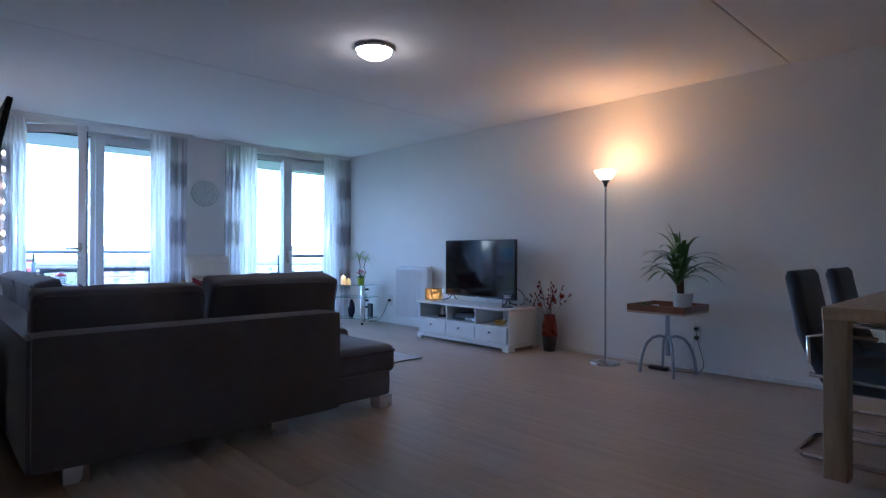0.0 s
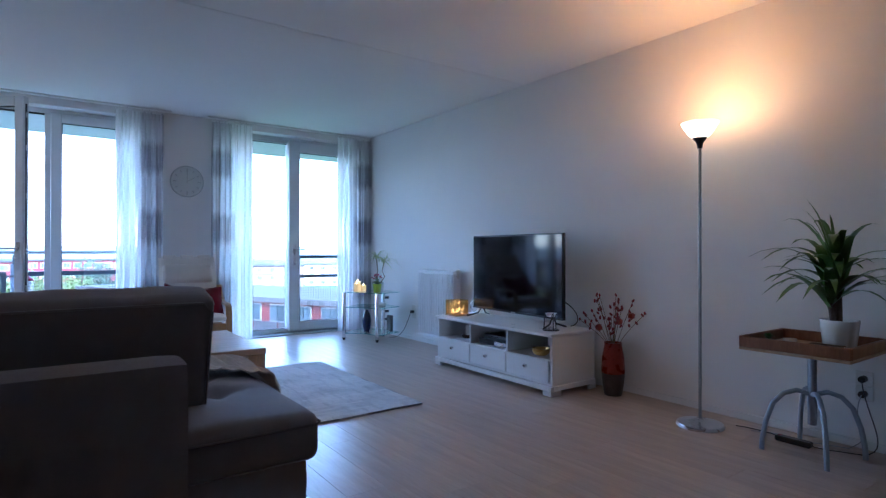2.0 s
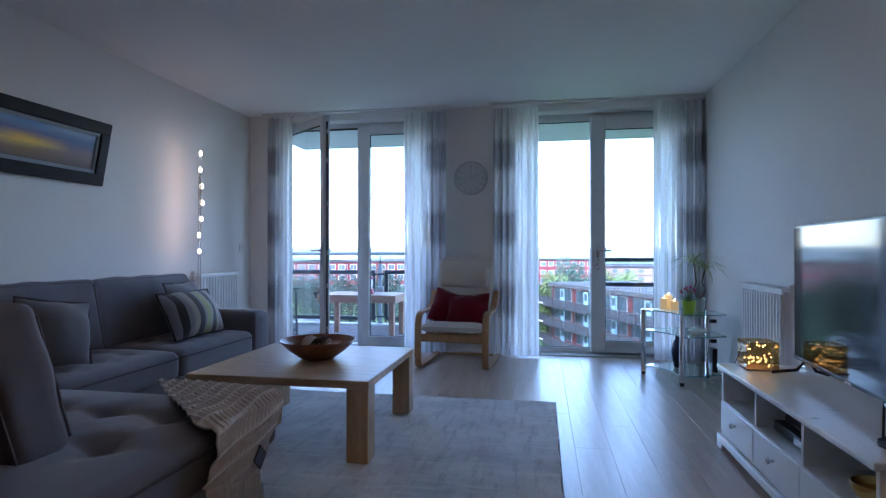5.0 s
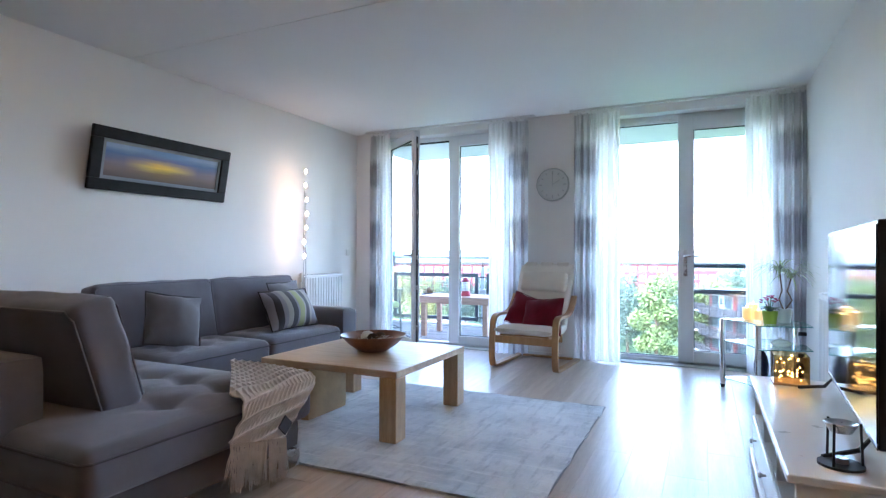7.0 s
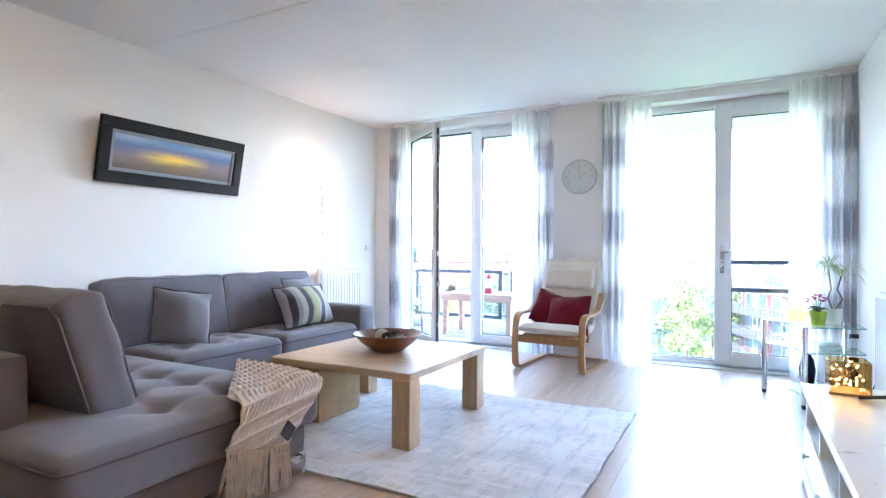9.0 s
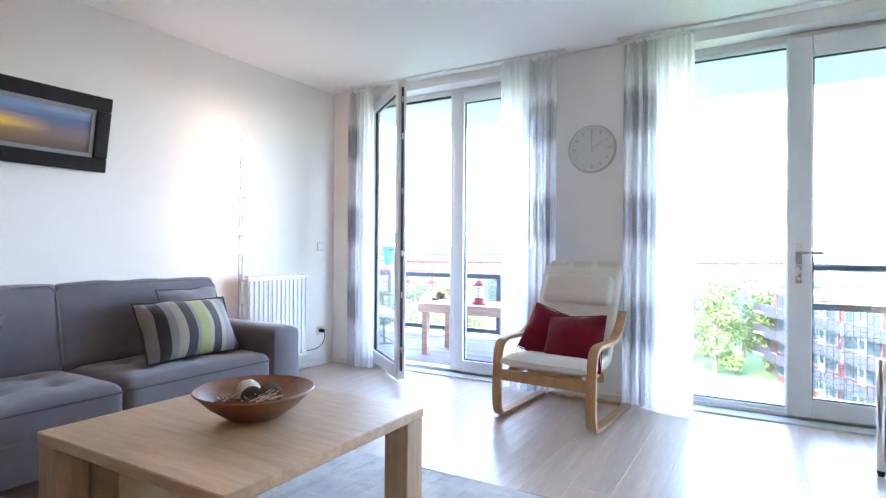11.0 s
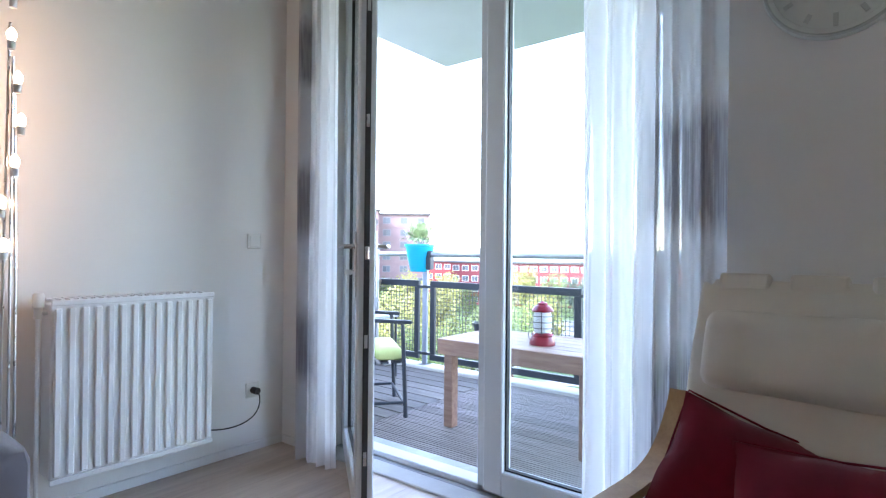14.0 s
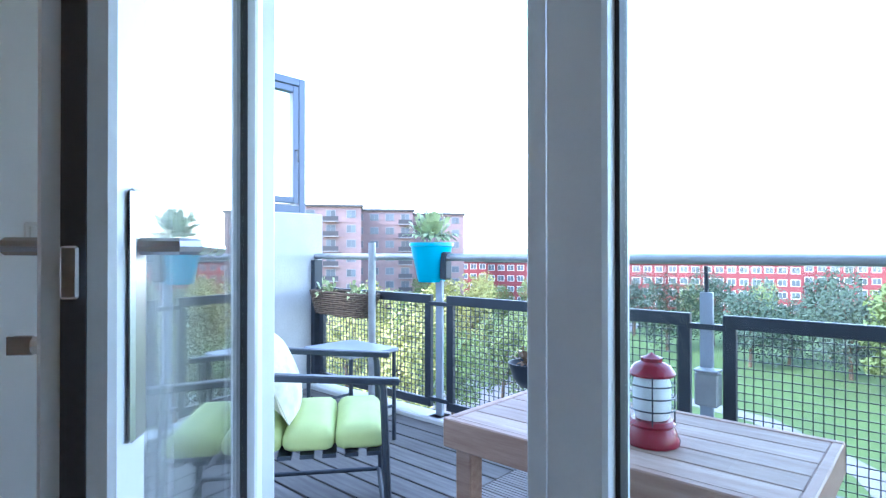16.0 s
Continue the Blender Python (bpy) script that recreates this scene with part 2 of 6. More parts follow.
M = dict(
    wall=mat("wall_paint", (0.80, 0.79, 0.77), 0.85, var=0.02, scale=1.2, grain=420, relief=0.2),
    ceiling=mat("ceiling_paint", (0.82, 0.81, 0.80), 0.9, var=0.02, scale=0.8, grain=300, relief=0.25),
    trim=mat("white_trim", (0.78, 0.78, 0.77), 0.4, var=0.03),
    floor=wood("laminate_oak", (0.395, 0.293, 0.218), (0.555, 0.443, 0.352), 0.34, (9, 0.7, 9), 2.2, 0.055, 0.05),
    floor_gap=mat("floor_gap", (0.33, 0.255, 0.195), 0.7),
    frame=mat("window_frame", (0.66, 0.68, 0.70), 0.38, var=0.03, relief=0.03),
    gasket=mat("rubber_gasket", (0.02, 0.022, 0.025), 0.6, var=0.05),
    glass=glass("window_glass"),
    shelf_glass=glass("shelf_glass", (0.80, 0.92, 0.89), 1.5),
    steel=mat("brushed_steel", (0.62, 0.62, 0.63), 0.28, 1.0, 0.05, relief=0.04),
    chrome=mat("chrome", (0.78, 0.78, 0.80), 0.10, 1.0, 0.03, relief=0.0),
    dark_metal=mat("anthracite_metal", (0.035, 0.045, 0.06), 0.42, 0.2, 0.1, relief=0.05),
    blue_metal=mat("grey_blue_lacquer", (0.33, 0.38, 0.46), 0.35, 0.3, 0.06, relief=0.03),
    black=mat("black_plastic", (0.012, 0.012, 0.013), 0.35, var=0.1, relief=0.03),
    screen=mat("tv_screen", (0.006, 0.006, 0.007), 0.05, var=0.02, relief=0.0),
    sofa=mat("grey_sofa_cloth", (0.128, 0.120, 0.141), 0.9, var=0.10, scale=9, grain=520, relief=0.5, sheen=0.35),
    sofa_dark=mat("sofa_piping", (0.085, 0.082, 0.092), 0.9, var=0.1, grain=500, relief=0.4),
    grey_cush=mat("grey_cushion_cloth", (0.145, 0.143, 0.16), 0.85, var=0.1, scale=12, grain=450, relief=0.4, sheen=0.3),
    red=mat("dark_red_velvet", (0.150, 0.006, 0.020), 0.92, var=0.25, scale=10, grain=420, relief=0.4, sheen=0.15),
    cream=mat("cream_canvas", (0.70, 0.66, 0.60), 0.9, var=0.05, scale=7, grain=500, relief=0.4, sheen=0.2),
    knit=mat("beige_knit", (0.56, 0.50, 0.45), 0.95, var=0.12, scale=20, grain=480, relief=0.5, sheen=0.3),
    felt=mat("grey_felt_patch", (0.06, 0.06, 0.07), 0.9),
    rug=rug_material(),
    suede=mat("tan_suede", (0.40, 0.27, 0.13), 0.9, var=0.25, scale=7, grain=200, relief=0.3, sheen=0.4),
    oak=wood("oak_veneer", (0.39, 0.26, 0.155), (0.56, 0.41, 0.26), 0.42, (1.2, 9, 9), 2.6, 0.05),
    oak_leg=wood("oak_upright", (0.37, 0.245, 0.145), (0.54, 0.385, 0.235), 0.42, (9, 9, 1.2), 2.6, 0.05),
    birch=wood("bent_birch", (0.36, 0.20, 0.088), (0.52, 0.32, 0.15), 0.38, (6, 6, 1.5), 3.0, 0.06),
    bowl=wood("turned_wood", (0.15, 0.06, 0.03), (0.30, 0.14, 0.07), 0.35, (5, 5, 1), 3.5, 0.0),
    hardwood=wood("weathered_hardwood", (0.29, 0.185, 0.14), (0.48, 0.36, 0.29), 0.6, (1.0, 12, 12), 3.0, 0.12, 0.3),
    # table aprons and legs: redder and darker than the slats
    hardwood_side=wood("redbrown_hardwood", (0.25, 0.135, 0.095), (0.42, 0.27, 0.20), 0.5, (1.0, 12, 12), 3.0, 0.1, 0.2),
    deck=wood("grey_decking", (0.09, 0.084, 0.076), (0.22, 0.205, 0.188), 0.75, (1.0, 12, 12), 2.4, 0.22, 0.4),
    grooved=wood("grooved_decking", (0.17, 0.155, 0.15), (0.32, 0.29, 0.28), 0.75, (1.0, 12, 12), 2.4, 0.15, 0.4),
    cabinet=mat("white_lacquer", (0.80, 0.80, 0.79), 0.30, var=0.02, relief=0.03, coat=0.2),
    radiator=mat("white_enamel", (0.80, 0.81, 0.82), 0.32, var=0.02, relief=0.02),
    ceramic=mat("white_ceramic", (0.80, 0.80, 0.78), 0.25, var=0.03, relief=0.02, coat=0.3),
    vase_red=mat("red_glaze", (0.26, 0.035, 0.022), 0.28, var=0.35, scale=14, grain=60, relief=0.2),
    vase_dark=mat("dark_glaze", (0.07, 0.055, 0.05), 0.35, var=0.3, scale=14, grain=60, relief=0.2),
    seedpod=mat("dark_red_seedpod", (0.20, 0.014, 0.03), 0.6, var=0.3, scale=30),
    twig=mat("dry_twig", (0.16, 0.10, 0.06), 0.8),
    leaf=mat("green_leaf", (0.085, 0.17, 0.045), 0.4, var=0.3, scale=14, grain=90, relief=0.1, rand=0.15),
    leaf_pale=mat("pale_leaf", (0.38, 0.45, 0.22), 0.5, var=0.25, scale=14, rand=0.15),
    bark=mat("brown_bark", (0.10, 0.07, 0.05), 0.9, var=0.3, scale=12, grain=60, relief=0.8),
    soil=mat("potting_soil", (0.035, 0.025, 0.018), 0.95, var=0.3, grain=80, relief=0.8),
    lime=mat("lime_plastic", (0.40, 0.58, 0.05), 0.35, var=0.05),
    pink=mat("crimson_petal", (0.46, 0.02, 0.11), 0.6, var=0.25, scale=40),
    turquoise=mat("turquoise_plastic", (0.0, 0.42, 0.60), 0.32, var=0.04, relief=0.02),
    navy=mat("navy_glaze", (0.02, 0.025, 0.07), 0.15, var=0.1),
    brass=mat("polished_brass", (0.62, 0.42, 0.14), 0.2, 1.0, 0.08, relief=0.03),
    wax=glow("ivory_wax", (0.75, 0.62, 0.36), 0.04, (1.0, 0.62, 0.2)),
    flame=glow("flame", (1, 0.7, 0.3), 1.5, (1.0, 0.6, 0.22)),
    fairy=glow("fairy_bulb", (1, 0.75, 0.35), 0.9, (1.0, 0.62, 0.22)),
    amber=glass("amber_glass", (0.90, 0.78, 0.56), 1.5, 0.8),
    bulb=glow("string_bulb", (1, 0.86, 0.66), 1.0, (1.0, 0.78, 0.52)),
    shade_glow=glow("opal_torch_shade", (0.9, 0.75, 0.5), 0.5, (1.0, 0.66, 0.28)),
    dome_glow=glow("opal_dome", (0.95, 0.9, 0.8), 0.5, (1.0, 0.86, 0.64)),
    clock_face=mat("frosted_clock_face", (0.60, 0.63, 0.61), 0.35, var=0.03, relief=0.02),
    clock_mark=mat("grey_clock_mark", (0.45, 0.48, 0.47), 0.4),
    picture_frame=mat("black_wood_frame", (0.012, 0.012, 0.015), 0.55, var=0.3, scale=20, relief=0.2),
    liner=mat("grey_frame_liner", (0.22, 0.23, 0.25), 0.5, var=0.1),
    painting=painting_material(),
    striped=striped_material(),
    curtain=curtain_material(),
    chair_cloth=mat("slate_chair_cloth", (0.055, 0.062, 0.082), 0.75, var=0.15, scale=8, grain=380, relief=0.4, sheen=0.25),
    plug=mat("cream_plastic", (0.70, 0.69, 0.65), 0.4, var=0.02),
    concrete=mat("pale_concrete", (0.52, 0.52, 0.50), 0.85, var=0.12, scale=3, grain=70, relief=0.4),
    soffit=mat("pale_grey_soffit", (0.60, 0.61, 0.61), 0.85, var=0.04, scale=2),
    galv=mat("galvanised_steel", (0.36, 0.38, 0.40), 0.45, 0.5, 0.15, scale=14),
    lime_cloth=mat("lime_outdoor_cloth", (0.52, 0.60, 0.24), 0.85, var=0.08, scale=8, grain=360, relief=0.3),
    cream_cloth=mat("printed_cream_cloth", (0.66, 0.64, 0.46), 0.85, var=0.2, scale=16, grain=300, relief=0.3),
    slate_top=mat("grey_table_top", (0.30, 0.33, 0.38), 0.4, var=0.06),
    lantern_red=mat("red_enamel", (0.25, 0.010, 0.028), 0.28, var=0.1, relief=0.05),
    lantern_glass=mat("frosted_globe", (0.74, 0.78, 0.80), 0.35, var=0.04),
    wicker=mat("brown_wicker", (0.13, 0.095, 0.07), 0.85, var=0.3, scale=30, relief=0.6),
    paper=mat("book_cover", (0.33, 0.15, 0.11), 0.6, var=0.2),
    brick_purple=mat("purple_brick", (0.22, 0.155, 0.155), 0.9, var=0.12, scale=0.6, grain=6, relief=0.2),
    brick_red=mat("red_facade", (0.18, 0.036, 0.042), 0.85, var=0.10, scale=0.4, grain=5, relief=0.2),
    brick_dark=mat("dark_brick", (0.042, 0.038, 0.038), 0.9, var=0.15, scale=0.5, grain=6, relief=0.2),
    facade_white=mat("white_render", (0.62, 0.62, 0.60), 0.85, var=0.05, scale=0.5),
    facade_red=mat("red_panel", (0.085, 0.016, 0.015), 0.75, var=0.06, scale=0.5),
    roof=mat("grey_gravel_roof", (0.052, 0.053, 0.056), 0.95, var=0.12, scale=0.5, grain=8),
    far_glass=mat("window_pane_far", (0.07, 0.09, 0.11), 0.35, var=0.2, scale=0.4, rand=0.35),
    sky_blue=mat("pale_blue_panel", (0.09, 0.145, 0.185), 0.5, var=0.05),
    lawn=mat("mown_lawn", (0.055, 0.104, 0.026), 0.95, var=0.18, scale=0.25, grain=4, relief=0.3),
    asphalt=mat("asphalt", (0.16, 0.165, 0.175), 0.9, var=0.1, scale=0.5, grain=8),
    foliage=mat("tree_leaf", (0.12, 0.17, 0.055), 0.7, var=0.35, scale=0.8, grain=5, relief=0.0, rand=0.30),
    foliage_yellow=mat("autumn_leaf", (0.24, 0.25, 0.075), 0.7, var=0.35, scale=0.8, grain=5, relief=0.0, rand=0.25),
    foliage_dark=mat("dark_leaf", (0.05, 0.085, 0.06), 0.7, var=0.35, scale=0.8, grain=5, relief=0.0, rand=0.25),
    glass_edge=mat("green_glass_edge", (0.16, 0.36, 0.33), 0.2, var=0.05),
    rug_edge=mat("grey_rug_binding", (0.26, 0.26, 0.27), 0.9),
    # distance haze put into the woods' base colour, paler and bluer than hedge
    ridge=mat("haze_tinted_woods", (0.26, 0.31, 0.33), 0.95, var=0.12, scale=0.01, grain=0.1, relief=0.0),
    window_far=mat("grey_window_frame", (0.20, 0.20, 0.21), 0.6),
    slate_frame=mat("slate_blue_frame", (0.10, 0.13, 0.19), 0.4, var=0.05),
    rail_far=mat("dark_balustrade", (0.028, 0.028, 0.034), 0.6),
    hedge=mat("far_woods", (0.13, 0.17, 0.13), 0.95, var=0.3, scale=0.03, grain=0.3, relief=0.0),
)
M["floor"].node_tree.nodes["Principled BSDF"].inputs["Specular IOR Level"].default_value = 0.85
M["picture_frame"].node_tree.nodes["Principled BSDF"].inputs["Specular IOR Level"].default_value = 0.2
M["near_pane"] = mat("dark_window_pane", (0.035, 0.05, 0.06), 0.35, var=0.2, scale=0.4, rand=0.35)
M["near_frame"] = mat("dull_window_frame", (0.17, 0.175, 0.18), 0.6, var=0.05)
M["door_blue"] = mat("pale_blue_door", (0.22, 0.33, 0.38), 0.5, var=0.05)
M["lock_steel"] = mat("dark_zinc_strip", (0.055, 0.058, 0.066), 0.45, 0.3, 0.1)
M["red"].node_tree.nodes["Principled BSDF"].inputs["Specular IOR Level"].default_value = 0.15
M["car"] = mat("car_paint", (0.45, 0.46, 0.48), 0.3, var=0.05, rand=0.5)


# ---- building helpers ----
def part(name, bm, material, parent=None, label="", smooth=False):
    me = bpy.data.meshes.new(name)
    if smooth:
        for f in bm.faces:
            f.smooth = True
    bm.normal_update()
    bm.to_mesh(me)
    bm.free()
    if smooth:
        me.set_sharp_from_angle(angle=radians(50))
    me.materials.append(M[material])
    ob = new(name, me)
    ob.parent = parent
    if label:
        tagged(ob, label)
    return ob


def thing(name, place, label, category, group="", kind="", rz=0):
    ob = new(name)
    ob.empty_display_size = 0.1
    ob.matrix_world = pose(*place, 0, 0, rz)
    return tagged(ob, label, category, group, kind)


def box(bm, x0, x1, y0, y1, z0, z1, bevel=0.0, m=None, seg=1):
    r = bmesh.ops.create_cube(bm, size=1.0)
    vs = r["verts"]
    for v in vs:
        v.co = Vector(((x0 + x1) / 2 + v.co.x * (x1 - x0), (y0 + y1) / 2 + v.co.y * (y1 - y0), (z0 + z1) / 2 + v.co.z * (z1 - z0)))
    if bevel:
        es = list({e for v in vs for e in v.link_edges})
        out = bmesh.ops.bevel(bm, geom=es, offset=bevel, segments=seg, affect="EDGES", profile=0.5)
        vs = list({v for f in out["faces"] for v in f.verts} | {v for v in vs if v.is_valid})
    if m is not None:
        bmesh.ops.transform(bm, matrix=m, verts=vs)
    return bm


def B(*args, **kw):
    return box(bmesh.new(), *args, **kw)


def slab(name, dims, material, parent=None, bevel=0.0, label="", m=None, seg=1):
    return part(name, B(*dims, bevel=bevel, m=m, seg=seg), material, parent, label)


def tube(bm, pts, r, seg=8, closed=False):
    """A round tube along a run of points."""
    pts = [Vector(p) for p in pts]
    n, rings, up = len(pts), [], None
    rad = r if isinstance(r, (list, tuple)) else [r] * n
    for i, p in enumerate(pts):
        a = pts[(i - 1) % n] if (closed or i > 0) else p
        b = pts[(i + 1) % n] if (closed or i < n - 1) else p
        d = (b - a).normalized()
        if up is None:
            up = Vector((0, 0, 1)) if abs(d.z) < 0.9 else Vector((1, 0, 0))
        s = d.cross(up).normalized()
        up = s.cross(d).normalized()
        rings.append([bm.verts.new(p + rad[i] * (math.cos(t) * s + math.sin(t) * up)) for t in [2 * math.pi * k / seg for k in range(seg)]])
    for i in range(n if closed else n - 1):
        a, b = rings[i], rings[(i + 1) % n]
        for k in range(seg):
            bm.faces.new((a[k], a[(k + 1) % seg], b[(k + 1) % seg], b[k]))
    if not closed:
        bm.faces.new(rings[0][::-1])
        bm.faces.new(rings[-1])
    return bm


def T(pts, r, seg=8, closed=False):
    return tube(bmesh.new(), pts, r, seg, closed)


def lathe(profile, seg=24, centre=(0, 0, 0), bm=None):
    """Turns a profile of (radius, height) round the upright through centre."""
    bm = bm or bmesh.new()
    cx, cy, cz = centre
    rings = []
    for r, z in profile:
        if r < 1e-5:
            rings.append([bm.verts.new((cx, cy, cz + z))])
        else:
            rings.append([bm.verts.new((cx + r * math.cos(2 * math.pi * k / seg), cy + r * math.sin(2 * math.pi * k / seg), cz + z)) for k in range(seg)])
    for a, b in zip(rings, rings[1:]):
        for k in range(seg):
            k2 = (k + 1) % seg
            if len(a) == 1 and len(b) > 1:
                bm.faces.new((a[0], b[k2], b[k]))
            elif len(b) == 1 and len(a) > 1:
                bm.faces.new((a[k], a[k2], b[0]))
            elif len(a) > 1:
                bm.faces.new((a[k], a[k2], b[k2], b[k]))
    return bm


def curve(a, b, c, d, n=12):
    a, b, c, d = map(Vector, (a, b, c, d))
    return [(1 - t) ** 3 * a + 3 * t * (1 - t) ** 2 * b + 3 * t * t * (1 - t) * c + t ** 3 * d for t in [i / n for i in range(n + 1)]]


def soft_block(x0, x1, y0, y1, z0, z1, r=0.05, step=0.04, puff=0.0, tufts=(), depth=0.03, width=0.09, wrinkle=0.0, front=0.0):
    """An upholstered block: rounded edges, a swelling top, buttons drawn in."""
    bm = bmesh.new()
    lo, hi = Vector((x0, y0, z0)), Vector((x1, y1, z1))
    n = [max(2, round((b - a) / step)) for a, b in zip(lo, hi)]
    seen = {}

    def vert(i, j, k):
        key = (i, j, k)
        if key not in seen:
            p = Vector((x0 + (x1 - x0) * i / n[0], y0 + (y1 - y0) * j / n[1], z0 + (z1 - z0) * k / n[2]))
            q = Vector([min(max(c, a + r), b - r) for c, a, b in zip(p, lo, hi)])
            d = p - q
            u, v, w = [2 * t / m - 1 for t, m in zip(key, n)]
            if d.length > 1e-6:
                p = q + d.normalized() * min(r, max(abs(c) for c in d))
            if k == n[2]:
                p.z += puff * max(0, 1 - u ** 4) * max(0, 1 - v ** 4)
                for tx, ty in tufts:
                    e2 = ((p.x - tx) ** 2 + (p.y - ty) ** 2) / width ** 2
                    p.z -= depth * math.exp(-e2 * 1.6)
                    p.z -= 0.35 * depth * (math.exp(-((p.x - tx) / 0.035) ** 2) * math.exp(-(abs(p.y - ty) / 0.16) ** 2) + math.exp(-((p.y - ty) / 0.035) ** 2) * math.exp(-(abs(p.x - tx) / 0.16) ** 2))
            if wrinkle:
                p += wrinkle * noise.noise_vector(p * 6.0) * 0.6
            seen[key] = bm.verts.new(p)
        return seen[key]

    for a in range(3):
        b, c = (a + 1) % 3, (a + 2) % 3
        for s in (0, n[a]):
            for i in range(n[b]):
                for j in range(n[c]):
                    quad = []
                    for di, dj in ((0, 0), (1, 0), (1, 1), (0, 1)):
                        key = [0, 0, 0]
                        key[a], key[b], key[c] = s, i + di, j + dj
                        quad.append(vert(*key))
                    bm.faces.new(quad if s else quad[::-1])
    return bm


def pillow(w, h, t, n=18, sag=0.0, ears=0.06):
    """A scatter cushion, w by h, standing in the xz plane, t thick along y."""
    bm = bmesh.new()
    grid = {}
    for side in (-1, 1):
        for i in range(n + 1):
            for j in range(n + 1):
                u, v = 2 * i / n - 1, 2 * j / n - 1
                if abs(u) == 1 or abs(v) == 1:
                    if (0, i, j) in grid:
                        continue
                    key = (0, i, j)
                else:
                    key = (side, i, j)
                f = (max(0, 1 - u * u) ** 0.62) * (max(0, 1 - v * v) ** 0.62)
                pin = 1 - ears * (1 - abs(u * v)) * (abs(u) ** 6 + abs(v) ** 6) / 1.2
                p = Vector((u * w / 2 * pin, side * t / 2 * f, v * h / 2 * pin - sag * (1 - u * u) * (v + 1) / 2))
                p += 0.014 * noise.noise_vector(Vector((u * 1.6 + w * 9, side, v * 1.6)))
                grid[key] = bm.verts.new(p)
    get = lambda s, i, j: grid.get((s, i, j)) or grid[(0, i, j)]
    for s in (-1, 1):
        for i in range(n):
            for j in range(n):
                q = [get(s, i, j), get(s, i + 1, j), get(s, i + 1, j + 1), get(s, i, j + 1)]
                bm.faces.new(q if s < 0 else q[::-1])
    return bm


def piping(w, h, ears=0.06, n=18, r=0.006):
    pts = []
    edge = [(i, 0) for i in range(n)] + [(n, j) for j in range(n)] + [(n - i, n) for i in range(n)] + [(0, n - j) for j in range(n)]
    for i, j in edge:
        u, v = 2 * i / n - 1, 2 * j / n - 1
        pin = 1 - ears * (1 - abs(u * v)) * (abs(u) ** 6 + abs(v) ** 6) / 1.2
        pts.append((u * w / 2 * pin, 0, v * h / 2 * pin))
    return T(pts, r, 6, True)


def put(ob, m):
    ob.matrix_world = m
    return ob


def leaf_blade(bm, root, tip, width, droop=0.0, n=5, fold=0.15):
    root, tip = Vector(root), Vector(tip)
    d = tip - root
    side = d.cross(Vector((0, 0, 1)))
    side = side.normalized() if side.length > 1e-4 else Vector((1, 0, 0))
    rows = []
    for i in range(n + 1):
        t = i / n
        p = root + d * t + Vector((0, 0, d.length * (0.35 * t - 0.35 * t * t) * 2 - droop * t * t))
        w = width * (math.sin(math.pi * min(1, 0.12 + 0.88 * t)) ** 0.7) / 2 + 0.0005
        rows.append([bm.verts.new(p - side * w + Vector((0, 0, w * fold))), bm.verts.new(p), bm.verts.new(p + side * w + Vector((0, 0, w * fold)))])
    for a, b in zip(rows, rows[1:]):
        bm.faces.new((a[0], a[1], b[1], b[0]))
        bm.faces.new((a[1], a[2], b[2], b[1]))


# ---- the room ----
XW, XE, YN, YS, CEIL = -0.16, 4.68, 7.47, -3.2, 2.61
YO = 7.73


def shell(name, dims, material, label, category):
    return tagged(slab(name, dims, material), label, category, kind="structure")


floor = tagged(slab("floor", (-1.8, 4.9, YS - 0.2, 7.60, -0.25, -0.012), "floor_gap"), "grey-brown oak laminate floor in long planks", "floor", kind="structure")
shell("wall_east", (XE, XE + 0.2, YS, YO, -0.25, CEIL + 0.2), "wall", "smooth white painted wall behind the television", "wall")
shell("wall_west", (XW - 0.2, XW, 3.28, YO, -0.25, CEIL + 0.2), "wall", "smooth white painted wall behind the sofa", "wall")
shell("wall_hall", (-1.8, XW - 0.2, 3.28, 3.48, -0.25, CEIL + 0.2), "wall", "plain white painted wall", "wall")
shell("wall_hall_side", (-2.0, -1.8, YS, 3.48, -0.25, CEIL + 0.2), "wall", "plain white painted wall", "wall")
shell("wall_south", (-2.0, XE + 0.2, YS - 0.2, YS, -0.25, CEIL + 0.2), "wall", "plain white painted wall", "wall")
W1, W2, HEAD = (0.15, 2.09), (2.735, 4.655), 2.53
bm = bmesh.new()
for a, b in ((XW, W1[0]), (W1[1], W2[0]), (W2[1], XE)):
    box(bm, a, b, YN, YO, -0.25, CEIL + 0.2)
for a, b in (W1, W2):
    box(bm, a, b, YN, YO, HEAD, CEIL + 0.2)
    box(bm, a, b, YN, YO, -0.25, -0.012)
tagged(part("wall_north", bm, "wall"), "white painted outer wall with two full-height openings", "wall", kind="structure")
bm = bmesh.new()
for a, b in ((YS, 1.027), (1.033, 4.377), (4.383, YN)):
    box(bm, -1.8, XE, a, b, CEIL, CEIL + 0.1, 0.003)
box(bm, -1.8, XE, YS, YN, CEIL + 0.1, CEIL + 0.2)
tagged(part("ceiling", bm, "ceiling"), "white plastered concrete ceiling with thin joints", "ceiling", kind="structure")
for dims in ((XE - 0.012, XE, YS, YN, 0, 0.045), (XW, XW + 0.012, 3.28, YN, 0, 0.045), (XW + 0.012, W1[0], YN - 0.012, YN, 0, 0.045), (W1[1], W2[0], YN - 0.012, YN, 0, 0.045), (W2[1], XE - 0.012, YN - 0.012, YN, 0, 0.045)):
    tagged(slab("baseboard", dims, "trim", bevel=0.003), "low white skirting strip along the wall", "baseboard", kind="structure")
